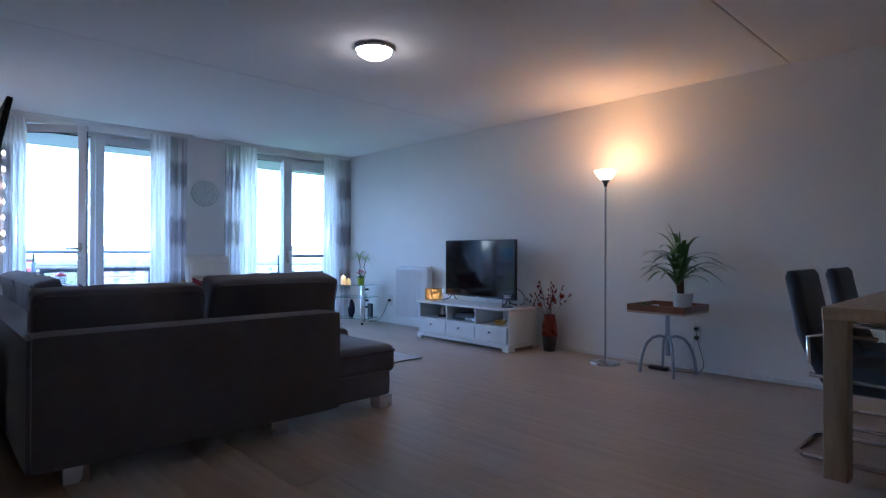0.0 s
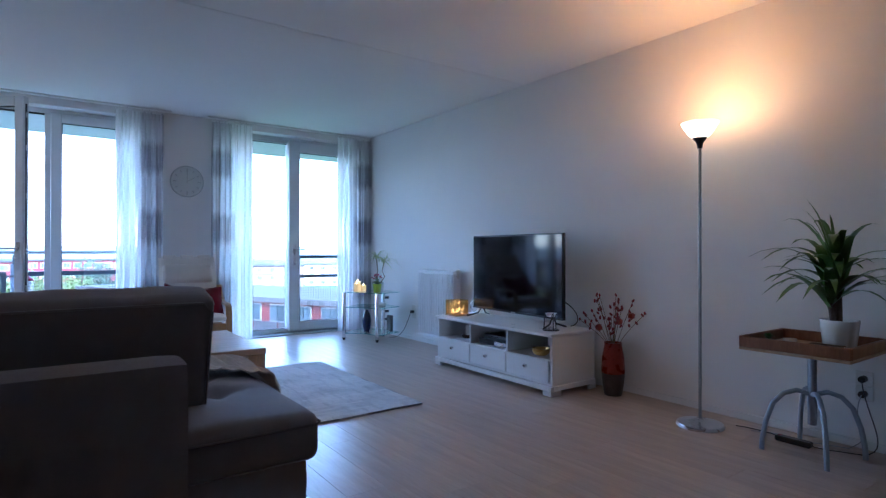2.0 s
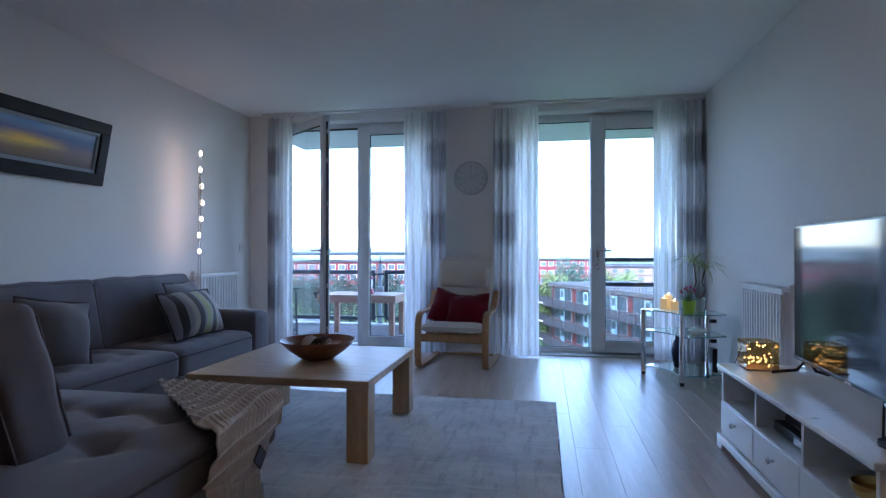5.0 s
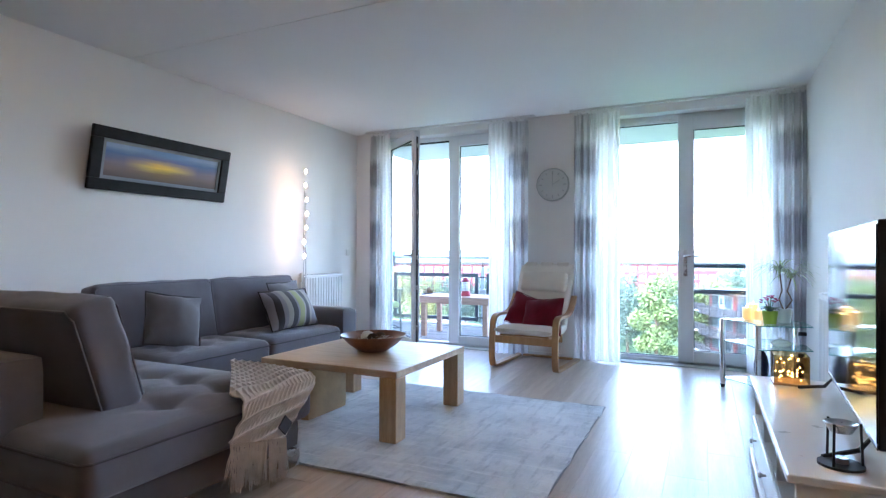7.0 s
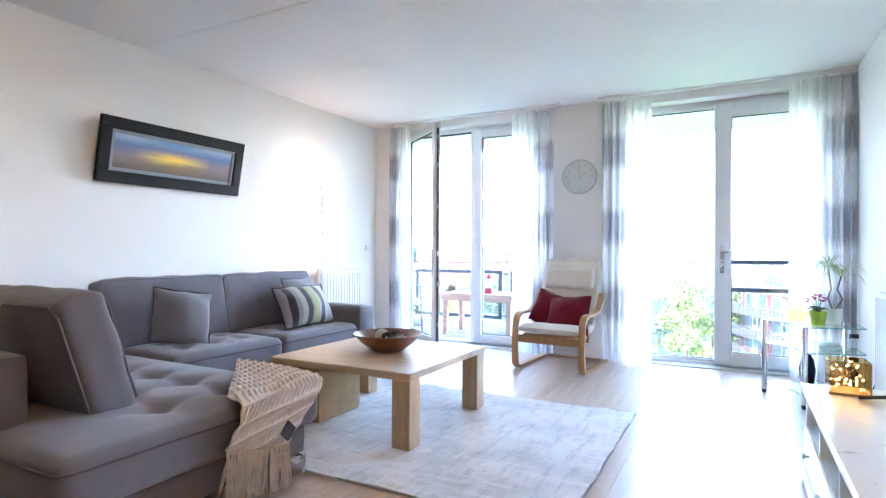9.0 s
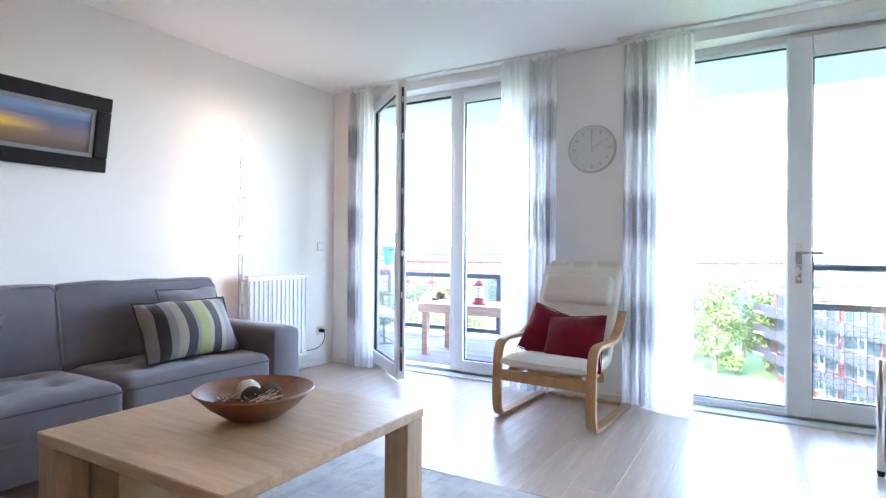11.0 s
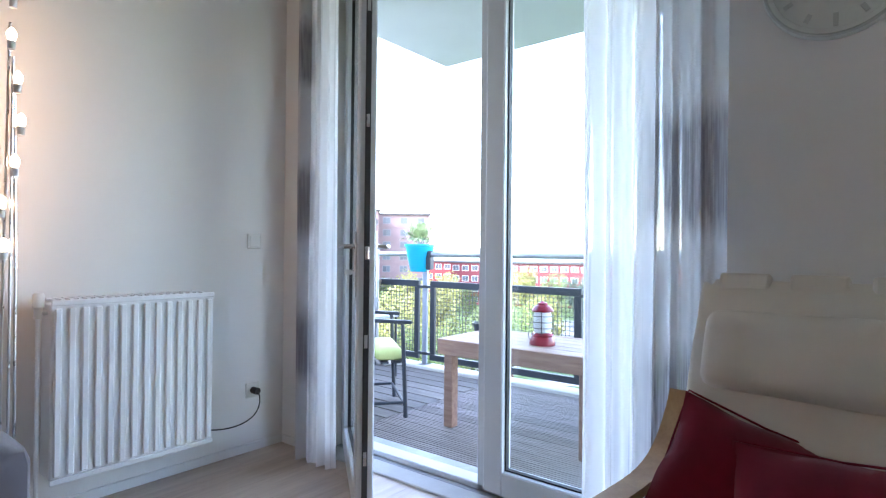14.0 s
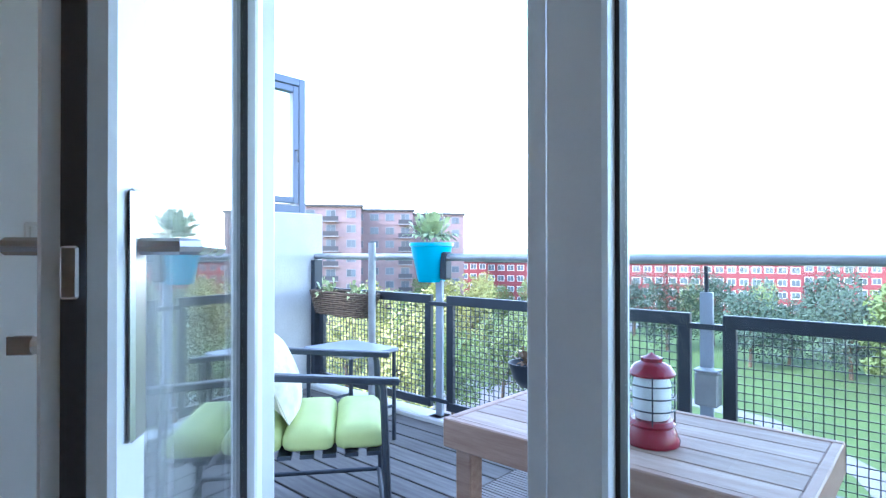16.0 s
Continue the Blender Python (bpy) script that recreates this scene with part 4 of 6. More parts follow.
# ---- bentwood armchair ----
def armchair():
    c = thing("armchair", (2.305, 6.61, 0), "bentwood armchair with cream canvas cushion and headrest", "armchair", rz=-4)
    for s in (-1, 1):
        x = s * 0.315
        # bent side frame: floor runner, front upright, arm, back upright
        pts = curve((x, 0.74, 0.02), (x, 0.5, 0.016), (x, 0.3, 0.016), (x, 0.12, 0.018), 8)
        pts += curve((x, 0.06, 0.02), (x, 0.0, 0.03), (x, 0.0, 0.10), (x, 0.0, 0.2), 8)
        pts += curve((x, 0.005, 0.28), (x, 0.015, 0.46), (x, 0.02, 0.50), (x, 0.14, 0.51), 10)
        pts += curve((x, 0.24, 0.508), (x, 0.42, 0.50), (x, 0.52, 0.52), (x, 0.62, 0.68), 10)
        bm = bmesh.new()
        rows = []
        for i, p in enumerate(pts):
            d = (pts[min(i + 1, len(pts) - 1)] - pts[max(i - 1, 0)]).normalized()
            nrm = Vector((0, -d.z, d.y))
            rows.append([bm.verts.new(p + Vector((sx * 0.029, 0, 0)) + nrm * sn * 0.012) for sx, sn in ((-1, -1), (1, -1), (1, 1), (-1, 1))])
        for a, b2 in zip(rows, rows[1:]):
            for k in range(4):
                bm.faces.new((a[k], a[(k + 1) % 4], b2[(k + 1) % 4], b2[k]))
        bm.faces.new(rows[0][::-1])
        bm.faces.new(rows[-1])
        bmesh.ops.bevel(bm, geom=[e for e in bm.edges if abs((e.verts[0].co - e.verts[1].co).normalized().x) < 0.5 and len(e.link_faces) == 2 and e.calc_face_angle(0) > 1.0], offset=0.005, segments=2, affect="EDGES")
        part("side_frame", bm, "birch", c, smooth=True)
        # laminated seat and back rail
        rl = curve((s * 0.235, 0.03, 0.32), (s * 0.235, 0.30, 0.28), (s * 0.235, 0.46, 0.27), (s * 0.235, 0.52, 0.36), 10) + curve((s * 0.235, 0.54, 0.40), (s * 0.235, 0.62, 0.62), (s * 0.235, 0.70, 0.80), (s * 0.235, 0.78, 0.955), 10)
        part("seat_rail", T(rl, 0.016, 8), "birch", c, smooth=True)
    part("front_stretcher", B(-0.287, 0.287, 0.0, 0.026, 0.25, 0.322, 0.005), "birch", c)
    part("seat_stretcher", B(-0.27, 0.27, 0.36, 0.38, 0.24, 0.31, 0.005), "birch", c)
    part("floor_stretcher", B(-0.27, 0.27, 0.70, 0.74, 0.012, 0.034, 0.004), "birch", c)
    for k in range(4):
        z = 0.50 + k * 0.115
        y = 0.575 + (z - 0.5) * 0.42
        part("back_slat", T([(-0.235, y, z), (-0.12, y + 0.025, z), (0.12, y + 0.025, z), (0.235, y, z)], 0.012, 6), "birch", c)
    # one long quilted cushion
    mid = curve((0, -0.015, 0.355), (0, 0.12, 0.37), (0, 0.34, 0.315), (0, 0.47, 0.36), 12) + curve((0, 0.515, 0.43), (0, 0.58, 0.62), (0, 0.66, 0.82), (0, 0.745, 0.985), 14)
    bm = bmesh.new()
    n, rows = 16, []
    for i, p in enumerate(mid):
        d = (mid[min(i + 1, len(mid) - 1)] - mid[max(i - 1, 0)]).normalized()
        nrm = Vector((0, -d.z, d.y))
        e = min(i, len(mid) - 1 - i)
        th = 0.048 * min(1, 0.35 + e * 0.35)
        ring = []
        for k in range(2 * n):
            a = 2 * math.pi * k / (2 * n)
            cx = math.copysign(abs(math.cos(a)) ** 0.35, math.cos(a)) * 0.288
            cn = math.copysign(abs(math.sin(a)) ** 0.55, math.sin(a)) * th
            ring.append(bm.verts.new(p + Vector((cx, 0, 0)) + nrm * (cn + 0.02) + 0.006 * noise.noise_vector(Vector((cx * 5, i * 0.3, cn * 9)))))
        rows.append(ring)
    for a, b2 in zip(rows, rows[1:]):
        for k in range(2 * n):
            bm.faces.new((a[k], a[(k + 1) % (2 * n)], b2[(k + 1) % (2 * n)], b2[k]))
    bm.faces.new(rows[0][::-1])
    bm.faces.new(rows[-1])
    bmesh.ops.recalc_face_normals(bm, faces=bm.faces)
    part("long_cushion", bm, "cream", c, smooth=True)
    hr = part("headrest", soft_block(-0.25, 0.25, -0.05, 0.05, -0.11, 0.11, 0.042, 0.03, wrinkle=0.006), "cream", c, "padded cream headrest", smooth=True)
    hr.matrix_world = c.matrix_world @ pose(0, 0.606, 0.815, -22)
    for x in (-0.175, 0.0, 0.175):
        st = part("strap", B(-0.066, 0.066, -0.022, 0.012, -0.07, 0.055, 0.010, seg=2), "cream", c)
        st.matrix_world = c.matrix_world @ pose(x, 0.705, 0.965, -22)


armchair()
cushion("plain dark red cushion on the armchair", 0.37, 0.36, 0.18, pose(2.23, 7.02, 0.515, 0, 0, 10) @ pose(0, 0, 0, -30, 20, 0), "red")
cushion("plain red cushion leaning in the armchair", 0.41, 0.38, 0.18, pose(2.42, 6.89, 0.49, 0, 0, -8) @ pose(0, 0, 0, -24, -4, 0), "red")


# ---- radiators ----
def radiator(x, y0, y1, z0, z1, wall, label):
    """A ribbed panel radiator; wall: the wall's x, on its far side."""
    s = 1 if x > wall else -1
    r = thing("radiator", (x, y0, 0), label, "radiator")
    w, d = y1 - y0, abs(x - wall) - 0.03
    part("back_panel", B(min(0, -s * d), max(0, -s * d), 0, w, z0 + 0.02, z1 - 0.015, 0.004), "radiator", r)
    bm = bmesh.new()
    n = round(w / 0.046)
    for k in range(n):
        a = w * (k + 0.5) / n
        box(bm, min(0.0, s * 0.012), max(0.0, s * 0.012), a - 0.013, a + 0.013, z0 + 0.03, z1 - 0.03, 0.005)
    tagged(part("ribs", bm, "radiator", r), kind="stuff")
    for za in (z1 - 0.022, z0):
        part("rim", B(min(0, s * 0.008), max(0, s * 0.008), 0, w, za, za + 0.022, 0.003), "radiator", r)
    bm = bmesh.new()
    for k in range(int(w / 0.03)):
        box(bm, min(-s * 0.005, -s * d), max(-s * 0.005, -s * d), 0.006 + k * 0.03, 0.018 + k * 0.03, z1 - 0.006, z1 + 0.004)
    tagged(part("top_grille", bm, "radiator", r), kind="stuff")
    for a in (0.08, w - 0.08):
        part("bracket", B(min(-s * d, -s * (d + 0.03)), max(-s * d, -s * (d + 0.03)), a - 0.02, a + 0.02, z0 + 0.1, z1 - 0.1), "radiator", r)
    vy = -0.03
    part("valve", lathe([(0, -0.02), (0.014, -0.02), (0.014, 0.02), (0.02, 0.024), (0.02, 0.07), (0.015, 0.078), (0, 0.08)], 14, (-s * 0.04, vy, z1 - 0.05)), "plug", r, "white thermostat knob", smooth=True)
    part("pipe", T([(-s * 0.04, vy, z1 - 0.06), (-s * 0.04, vy, 0.0)], 0.008, 8), "radiator", r)
    part("pipe", T([(-s * 0.04, 0.02, z1 - 0.05), (-s * 0.04, vy, z1 - 0.05)], 0.008, 8), "steel", r)
    return r


radiator(-0.02, 6.315, 6.975, 0.155, 0.87, XW, "white ribbed panel radiator under the light string")
radiator(4.555, 5.31, 5.99, 0.12, 0.85, XE, "white ribbed panel radiator beside the television")


# ---- television bench ----
def bench():
    y0, y1, x0, x1, h = 3.49, 4.95, 4.087, 4.577, 0.46
    w = y1 - y0
    b = thing("tv_bench", (x0, y0, 0), "white lacquered television bench with three drawers", "tv bench")
    d = x1 - x0
    part("top", B(-0.012, d, -0.012, w + 0.012, h - 0.026, h, 0.007, seg=2), "cabinet", b)
    part("side_panel", B(0.012, d, 0, 0.022, 0.075, h - 0.026, 0.002), "cabinet", b)
    part("side_panel", B(0.012, d, w - 0.022, w, 0.075, h - 0.026, 0.002), "cabinet", b)
    part("back_panel", B(d - 0.012, d, 0.022, w - 0.022, 0.075, h - 0.026), "cabinet", b)
    part("shelf", B(0.012, d - 0.012, 0.022, w - 0.022, 0.245, 0.263), "cabinet", b)
    part("bottom_panel", B(0.012, d - 0.012, 0.022, w - 0.022, 0.075, 0.093), "cabinet", b)
    third = (w - 0.044) / 3
    for k in (1, 2):
        yy = 0.022 + third * k
        part("divider", B(0.012, d - 0.012, yy - 0.009, yy + 0.009, 0.263, h - 0.026), "cabinet", b)
    for k in range(3):
        a = 0.022 + third * k
        dr = part("drawer", B(0.0, 0.012, a + 0.004, a + third - 0.004, 0.097, 0.258, 0.003), "cabinet", b)
        part("knob", lathe([(0, 0.03), (0.013, 0.028), (0.014, 0.02), (0.006, 0.014), (0.006, 0.0), (0.0, 0.0)], 14), "steel", dr, "round steel knob", smooth=True).matrix_local = pose(0.0, a + third / 2, 0.19, 0, -90, 0)
    # plinth with cut-out feet
    for nm, dims in (("plinth", (-0.012, 0.012, -0.012, w + 0.012, 0.035, 0.075)), ("plinth", (0.012, d, -0.012, 0.006, 0.035, 0.075)), ("plinth", (0.012, d, w - 0.006, w + 0.012, 0.035, 0.075))):
        part(nm, B(*dims, bevel=0.004), "cabinet", b)
    for y, s in ((-0.012, 1), (w + 0.012, -1)):
        part("foot", B(-0.012, 0.012, min(y, y + s * 0.09), max(y, y + s * 0.09), 0.0, 0.035, 0.003), "cabinet", b)
        part("foot", B(0.012, 0.10, min(y, y + s * 0.02), max(y, y + s * 0.02), 0.0, 0.035, 0.003), "cabinet", b)
        part("foot", B(d - 0.08, d, min(y, y + s * 0.02), max(y, y + s * 0.02), 0.0, 0.035), "cabinet", b)


bench()


def television():
    t = thing("television", (4.36, 4.185, 0.462), "large flat black television on splayed feet, switched off", "television", rz=-4)
    w, z0, z1 = 0.605, 0.07, 0.75
    part("housing", B(0.0, 0.028, -w, w, z0, z1, 0.004), "black", t)
    part("rear_bulge", B(0.028, 0.06, -w + 0.18, w - 0.18, z0 + 0.03, z0 + 0.38, 0.012), "black", t)
    part("screen", B(-0.004, 0.0, -w + 0.012, w - 0.012, z0 + 0.018, z1 - 0.012), "screen", t, "glossy dark screen")
    part("bezel", B(-0.005, 0.0, -w, w, z0, z0 + 0.016, 0.002), "black", t)
    part("badge", B(-0.0065, -0.005, -0.03, 0.03, z0 + 0.004, z0 + 0.011), "steel", t)
    for s in (-1, 1):
        y = s * (w - 0.13)
        part("foot", T([(-0.13, y + s * 0.05, 0.006), (-0.03, y + s * 0.01, 0.03), (0.014, y, z0 + 0.02), (0.05, y, 0.03), (0.12, y + s * 0.04, 0.006)], 0.008, 8), "black", t)
    part("cable", T(curve((0.05, -w + 0.2, 0.25), (0.12, -w - 0.02, 0.2), (0.16, -w - 0.08, 0.05), (0.18, -w + 0.1, 0.004)), 0.004, 6), "black", t)


television()


# ---- floor lamp ----
FL = (4.335, 2.495)
l = thing("floor_lamp", (*FL, 0), "tall slim steel uplighter lamp, switched on", "floor lamp")
part("base", lathe([(0, 0), (0.135, 0.0), (0.138, 0.006), (0.132, 0.02), (0.05, 0.032), (0.015, 0.045), (0, 0.045)], 36), "steel", l, smooth=True)
part("pole", T([(0, 0, 0.04), (0, 0, 0.9), (0, 0, 1.72)], 0.009, 12), "galv", l, smooth=True)
part("cup", lathe([(0, 1.70), (0.014, 1.70), (0.02, 1.735), (0.045, 1.765), (0.04, 1.765), (0.0, 1.745)], 24), "dark_metal", l, smooth=True)
part("shade", lathe([(0.042, 1.762), (0.07, 1.79), (0.108, 1.855), (0.104, 1.855), (0.067, 1.795), (0.038, 1.768)], 32), "shade_glow", l, "glowing opal glass bowl", smooth=True)
part("bulb", lathe([(0, 1.765), (0.02, 1.77), (0.03, 1.80), (0.02, 1.83), (0, 1.84)], 16), "flame", l, smooth=True)
lamp("floor_lamp_light", (*FL, 1.868), TORCH, WARM, 0.05)

c = thing("ceiling_lamp", (2.033, 3.092, CEIL), "round opal glass ceiling lamp with steel rim, on", "ceiling lamp")
part("rim", lathe([(0.11, 0), (0.15, -0.004), (0.155, -0.02), (0.145, -0.03), (0.135, -0.024), (0.11, -0.02)], 40), "steel", c, smooth=True)
part("dome", lathe([(0.135, -0.022), (0.125, -0.05), (0.085, -0.075), (0.04, -0.084), (0, -0.086)], 36), "dome_glow", c, smooth=True)
lamp("ceiling_lamp_light", (2.033, 3.092, CEIL - 0.17), CEILING_LIGHT, (1, 0.8, 0.55), 0.09)


# ---- dining corner ----
def dining():
    leg_table("dining_table", "solid oak dining table with square legs", "dining table", 2.68, 4.48, -0.66, 0.385, 0.815, 0.06, 0.10)

    def chair(x, y):
        c = thing("dining_chair", (x, y, 0), "slate fabric cantilever dining chair with chrome frame", "chair", "chairs at the dining table")
        # upholstered shell: seat and back in one, facing -y
        prof = curve((0, -0.17, 0.36), (0, -0.10, 0.44), (0, -0.05, 0.56), (0, -0.02, 0.64), 8) + curve((0, -0.01, 0.68), (0, 0.005, 0.78), (0, 0.03, 0.88), (0, 0.045, 0.975), 10)
        bm, rows = bmesh.new(), []
        for i, p in enumerate(prof):
            d = (prof[min(i + 1, len(prof) - 1)] - prof[max(i - 1, 0)]).normalized()
            nrm = Vector((0, -d.z, d.y))
            th = 0.04 if i not in (0, len(prof) - 1) else 0.02
            wd = 0.235 - 0.012 * (i / len(prof))
            rows.append([bm.verts.new(p + Vector((math.copysign(abs(math.cos(a)) ** 0.3, math.cos(a)) * wd, 0, 0)) + nrm * math.copysign(abs(math.sin(a)) ** 0.5, math.sin(a)) * th) for a in [2 * math.pi * k / 24 for k in range(24)]])
        for a, b2 in zip(rows, rows[1:]):
            for k in range(24):
                bm.faces.new((a[k], a[(k + 1) % 24], b2[(k + 1) % 24], b2[k]))
        bm.faces.new(rows[0][::-1])
        bm.faces.new(rows[-1])
        bmesh.ops.recalc_face_normals(bm, faces=bm.faces)
        part("shell", bm, "chair_cloth", c, smooth=True)
        part("seat", soft_block(-0.235, 0.235, -0.54, -0.10, 0.36, 0.49, 0.04, 0.04, puff=0.015), "chair_cloth", c, smooth=True)
        for s in (-1, 1):
            xx = s * 0.235
            part("side_tube", T([(xx, -0.02, 0.014), (xx, -0.44, 0.014), (xx, -0.52, 0.05), (xx, -0.53, 0.16), (xx, -0.50, 0.36), (xx, -0.45, 0.42), (xx, -0.05, 0.44)], 0.012, 10), "chrome", c, "bent chrome tube", smooth=True)
            part("armrest", T([(s * 0.24, -0.05, 0.50), (s * 0.265, -0.05, 0.64), (s * 0.265, -0.12, 0.655), (s * 0.265, -0.34, 0.655)], 0.011, 10), "chrome", c, smooth=True)
        part("cross_tube", T([(-0.235, -0.02, 0.014), (-0.18, 0.02, 0.014), (0.18, 0.02, 0.014), (0.235, -0.02, 0.014)], 0.012, 10), "chrome", c, smooth=True)
        part("seat_tube", T([(-0.235, -0.45, 0.415), (0.235, -0.45, 0.415)], 0.012, 8), "chrome", c)
        return c
    a = chair(3.16, 0.54)
    copy_thing(a, pose(3.87, 0.505, 0))


dining()


# ---- tray table with plant ----
def tray_table():
    t = thing("tray_table", (4.35, 1.89, 0), "wooden tray table on a blue-grey steel stand", "side table")
    w = 0.255
    part("tray_bottom", B(-w, w, -w, w, 0.545, 0.560, 0.003), "oak", t)
    for dims in ((-w, -w + 0.016, -w, w), (w - 0.016, w, -w, w), (-w + 0.016, w - 0.016, -w, -w + 0.016), (-w + 0.016, w - 0.016, w - 0.016, w)):
        part("tray_rim", B(*dims, 0.560, 0.618, 0.004), "bowl", t)
    part("plate", lathe([(0, 0.52), (0.05, 0.52), (0.16, 0.54), (0.16, 0.545), (0, 0.545)], 24), "blue_metal", t, smooth=True)
    part("column", T([(0, 0, 0.16), (0, 0, 0.525)], 0.021, 14), "blue_metal", t)
    for ang in (215, 305, 125, 35):
        d = Vector((math.cos(radians(ang)), math.sin(radians(ang)), 0))
        pts = [d * r + Vector((0, 0, z)) for r, z in ((0.015, 0.32), (0.07, 0.335), (0.13, 0.315), (0.18, 0.26), (0.215, 0.16), (0.232, 0.06), (0.235, 0.004))]
        part("leg", T(pts, 0.0125, 10), "blue_metal", t, smooth=True)


tray_table()


def yucca():
    p = thing("potted_plant", (4.42, 1.79, 0.56), "bushy green long-leaved plant in a white pot", "plant")
    part("pot", lathe([(0, 0), (0.066, 0), (0.072, 0.01), (0.088, 0.15), (0.088, 0.155), (0.082, 0.155), (0.078, 0.13), (0, 0.13)], 32), "ceramic", p, smooth=True)
    part("soil", lathe([(0.079, 0.131), (0.04, 0.142), (0, 0.145)], 18), "soil", p)
    rnd = random.Random(11)
    for x, y, h in ((0.0, 0.0, 0.31), (0.03, 0.025, 0.42), (-0.025, 0.02, 0.26)):
        part("stem", T([(x, y, 0.13), (x * 1.3, y * 1.3, 0.13 + (h - 0.13) * 0.6), (x * 1.6, y * 1.4, h)], [0.015, 0.013, 0.012], 8), "bark", p)
        for k in range(17):
            a = k * 2.4 + rnd.uniform(-0.3, 0.3)
            el = rnd.uniform(0.1, 1.35)
            ln = rnd.uniform(0.32, 0.50)
            root = Vector((x * 1.6, y * 1.4, h - 0.05 + 0.07 * k / 17))
            tip = root + ln * Vector((math.cos(a) * math.cos(el), math.sin(a) * math.cos(el), math.sin(el) * 0.75 + 0.05))
            tip.x = min(tip.x, 0.23)
            bm = bmesh.new()
            leaf_blade(bm, root, tip, rnd.uniform(0.028, 0.05), droop=rnd.uniform(0.04, 0.12), n=6)
            part("leaf", bm, "leaf", p, smooth=True)
    for k, (a, ln) in enumerate(((0.4, 0.33), (2.2, 0.42), (2.9, 0.30), (1.2, 0.40), (1.7, 0.36))):
        bm = bmesh.new()
        leaf_blade(bm, (0.02, 0.02, 0.40), (0.02 + 0.10 * math.cos(a), 0.02 + 0.16 * math.sin(a), 0.38 + ln), 0.014, n=6)
        part("leaf", bm, "leaf", p, smooth=True)


yucca()
s = thing("succulent", (4.22, 2.05, 0.56), "small green succulent in a brown pot", "plant")
part("pot", lathe([(0, 0), (0.022, 0), (0.03, 0.04), (0.026, 0.04), (0, 0.034)], 18), "bark", s, smooth=True)
for k in range(14):
    bm = bmesh.new()
    a, e = k * 2.4, 0.2 + 0.08 * k
    leaf_blade(bm, (0, 0, 0.036), (0.045 * math.cos(a) * math.cos(e), 0.045 * math.sin(a) * math.cos(e), 0.045 + 0.03 * math.sin(e)), 0.018, n=3)
    part("leaf", bm, "leaf", s)
cu = thing("candle_cup", (4.26, 1.96, 0.56), "small white ceramic tealight cup", "candle holder")
part("cup", lathe([(0, 0), (0.025, 0), (0.034, 0.05), (0.03, 0.05), (0.022, 0.01), (0, 0.01)], 18), "ceramic", cu, smooth=True)
for k, (dx, rz, mt) in enumerate(((0.0, 12, "paper"), (0.004, 4, "bark"))):
    bk = thing("book", (4.29, 1.81, 0.56 + 0.016 * k), "thin worn book lying on the tray", "book")
    part("cover", B(-0.055, 0.055, -0.075, 0.075, 0, 0.003), mt, bk)
    part("pages", B(-0.05, 0.052, -0.072, 0.072, 0.003, 0.0125), "cream", bk)
    part("cover", B(-0.055, 0.055, -0.075, 0.075, 0.0125, 0.0155), mt, bk)
    bk.matrix_world = pose(4.29 + dx, 1.81, 0.56 + 0.016 * k, 0, 0, rz)


# ---- vase with seed pods ----
def vase():
    v = thing("floor_vase", (4.515, 3.27, 0), "tall red and dark glazed floor vase with dried stems", "vase")
    part("lower_body", lathe([(0, 0), (0.062, 0), (0.066, 0.012), (0.079, 0.10), (0.084, 0.165)], 32), "vase_dark", v, "dark brown glazed lower half", smooth=True)
    part("upper_body", lathe([(0.084, 0.165), (0.085, 0.20), (0.08, 0.28), (0.066, 0.35), (0.062, 0.375), (0.066, 0.39), (0.06, 0.39), (0.056, 0.37), (0.06, 0.33)], 32), "vase_red", v, "red glazed upper half", smooth=True)
    rnd = random.Random(21)
    for k in range(15):
        a, sp = rnd.uniform(0, 6.28), rnd.uniform(0.12, 0.34)
        h = rnd.uniform(0.52, 0.76)
        tip = Vector((max(-0.30, min(0.15, sp * math.cos(a))), sp * math.sin(a) * 1.1, h))
        pts = curve((0.02 * math.cos(a), 0.02 * math.sin(a), 0.30), (0.03 * math.cos(a), 0.03 * math.sin(a), 0.42), tip * 0.8 + Vector((0, 0, 0.06)), tip, 7)
        st = part("stem", T(pts, 0.0022, 5), "twig", v)
        for i in range(4):
            p = pts[-1 - i] + Vector((rnd.uniform(-0.02, 0.02), rnd.uniform(-0.03, 0.03), rnd.uniform(-0.01, 0.02))) * (0 if i == 0 else 1)
            bm = bmesh.new()
            bmesh.ops.create_icosphere(bm, subdivisions=2, radius=0.011)
            bmesh.ops.transform(bm, matrix=Matrix.Translation(p) @ pose(0, 0, 0, rnd.uniform(-40, 40), rnd.uniform(-40, 40), 0) @ Matrix.Diagonal((0.75, 0.75, 1.5, 1)), verts=bm.verts)
            part("seed_pod", bm, "seedpod", st, smooth=True)
    for x, y, z in ((-0.06, -0.10, 0.56), (-0.09, 0.06, 0.50), (0.0, -0.16, 0.60)):
        bm = bmesh.new()
        bmesh.ops.create_icosphere(bm, subdivisions=2, radius=0.026, matrix=Matrix.Translation((x, y, z)))
        for q in bm.verts:
            q.co += 0.009 * noise.noise_vector(q.co * 70)
        part("flower", bm, "vase_red", v, "dried red flower head", smooth=True)


vase()


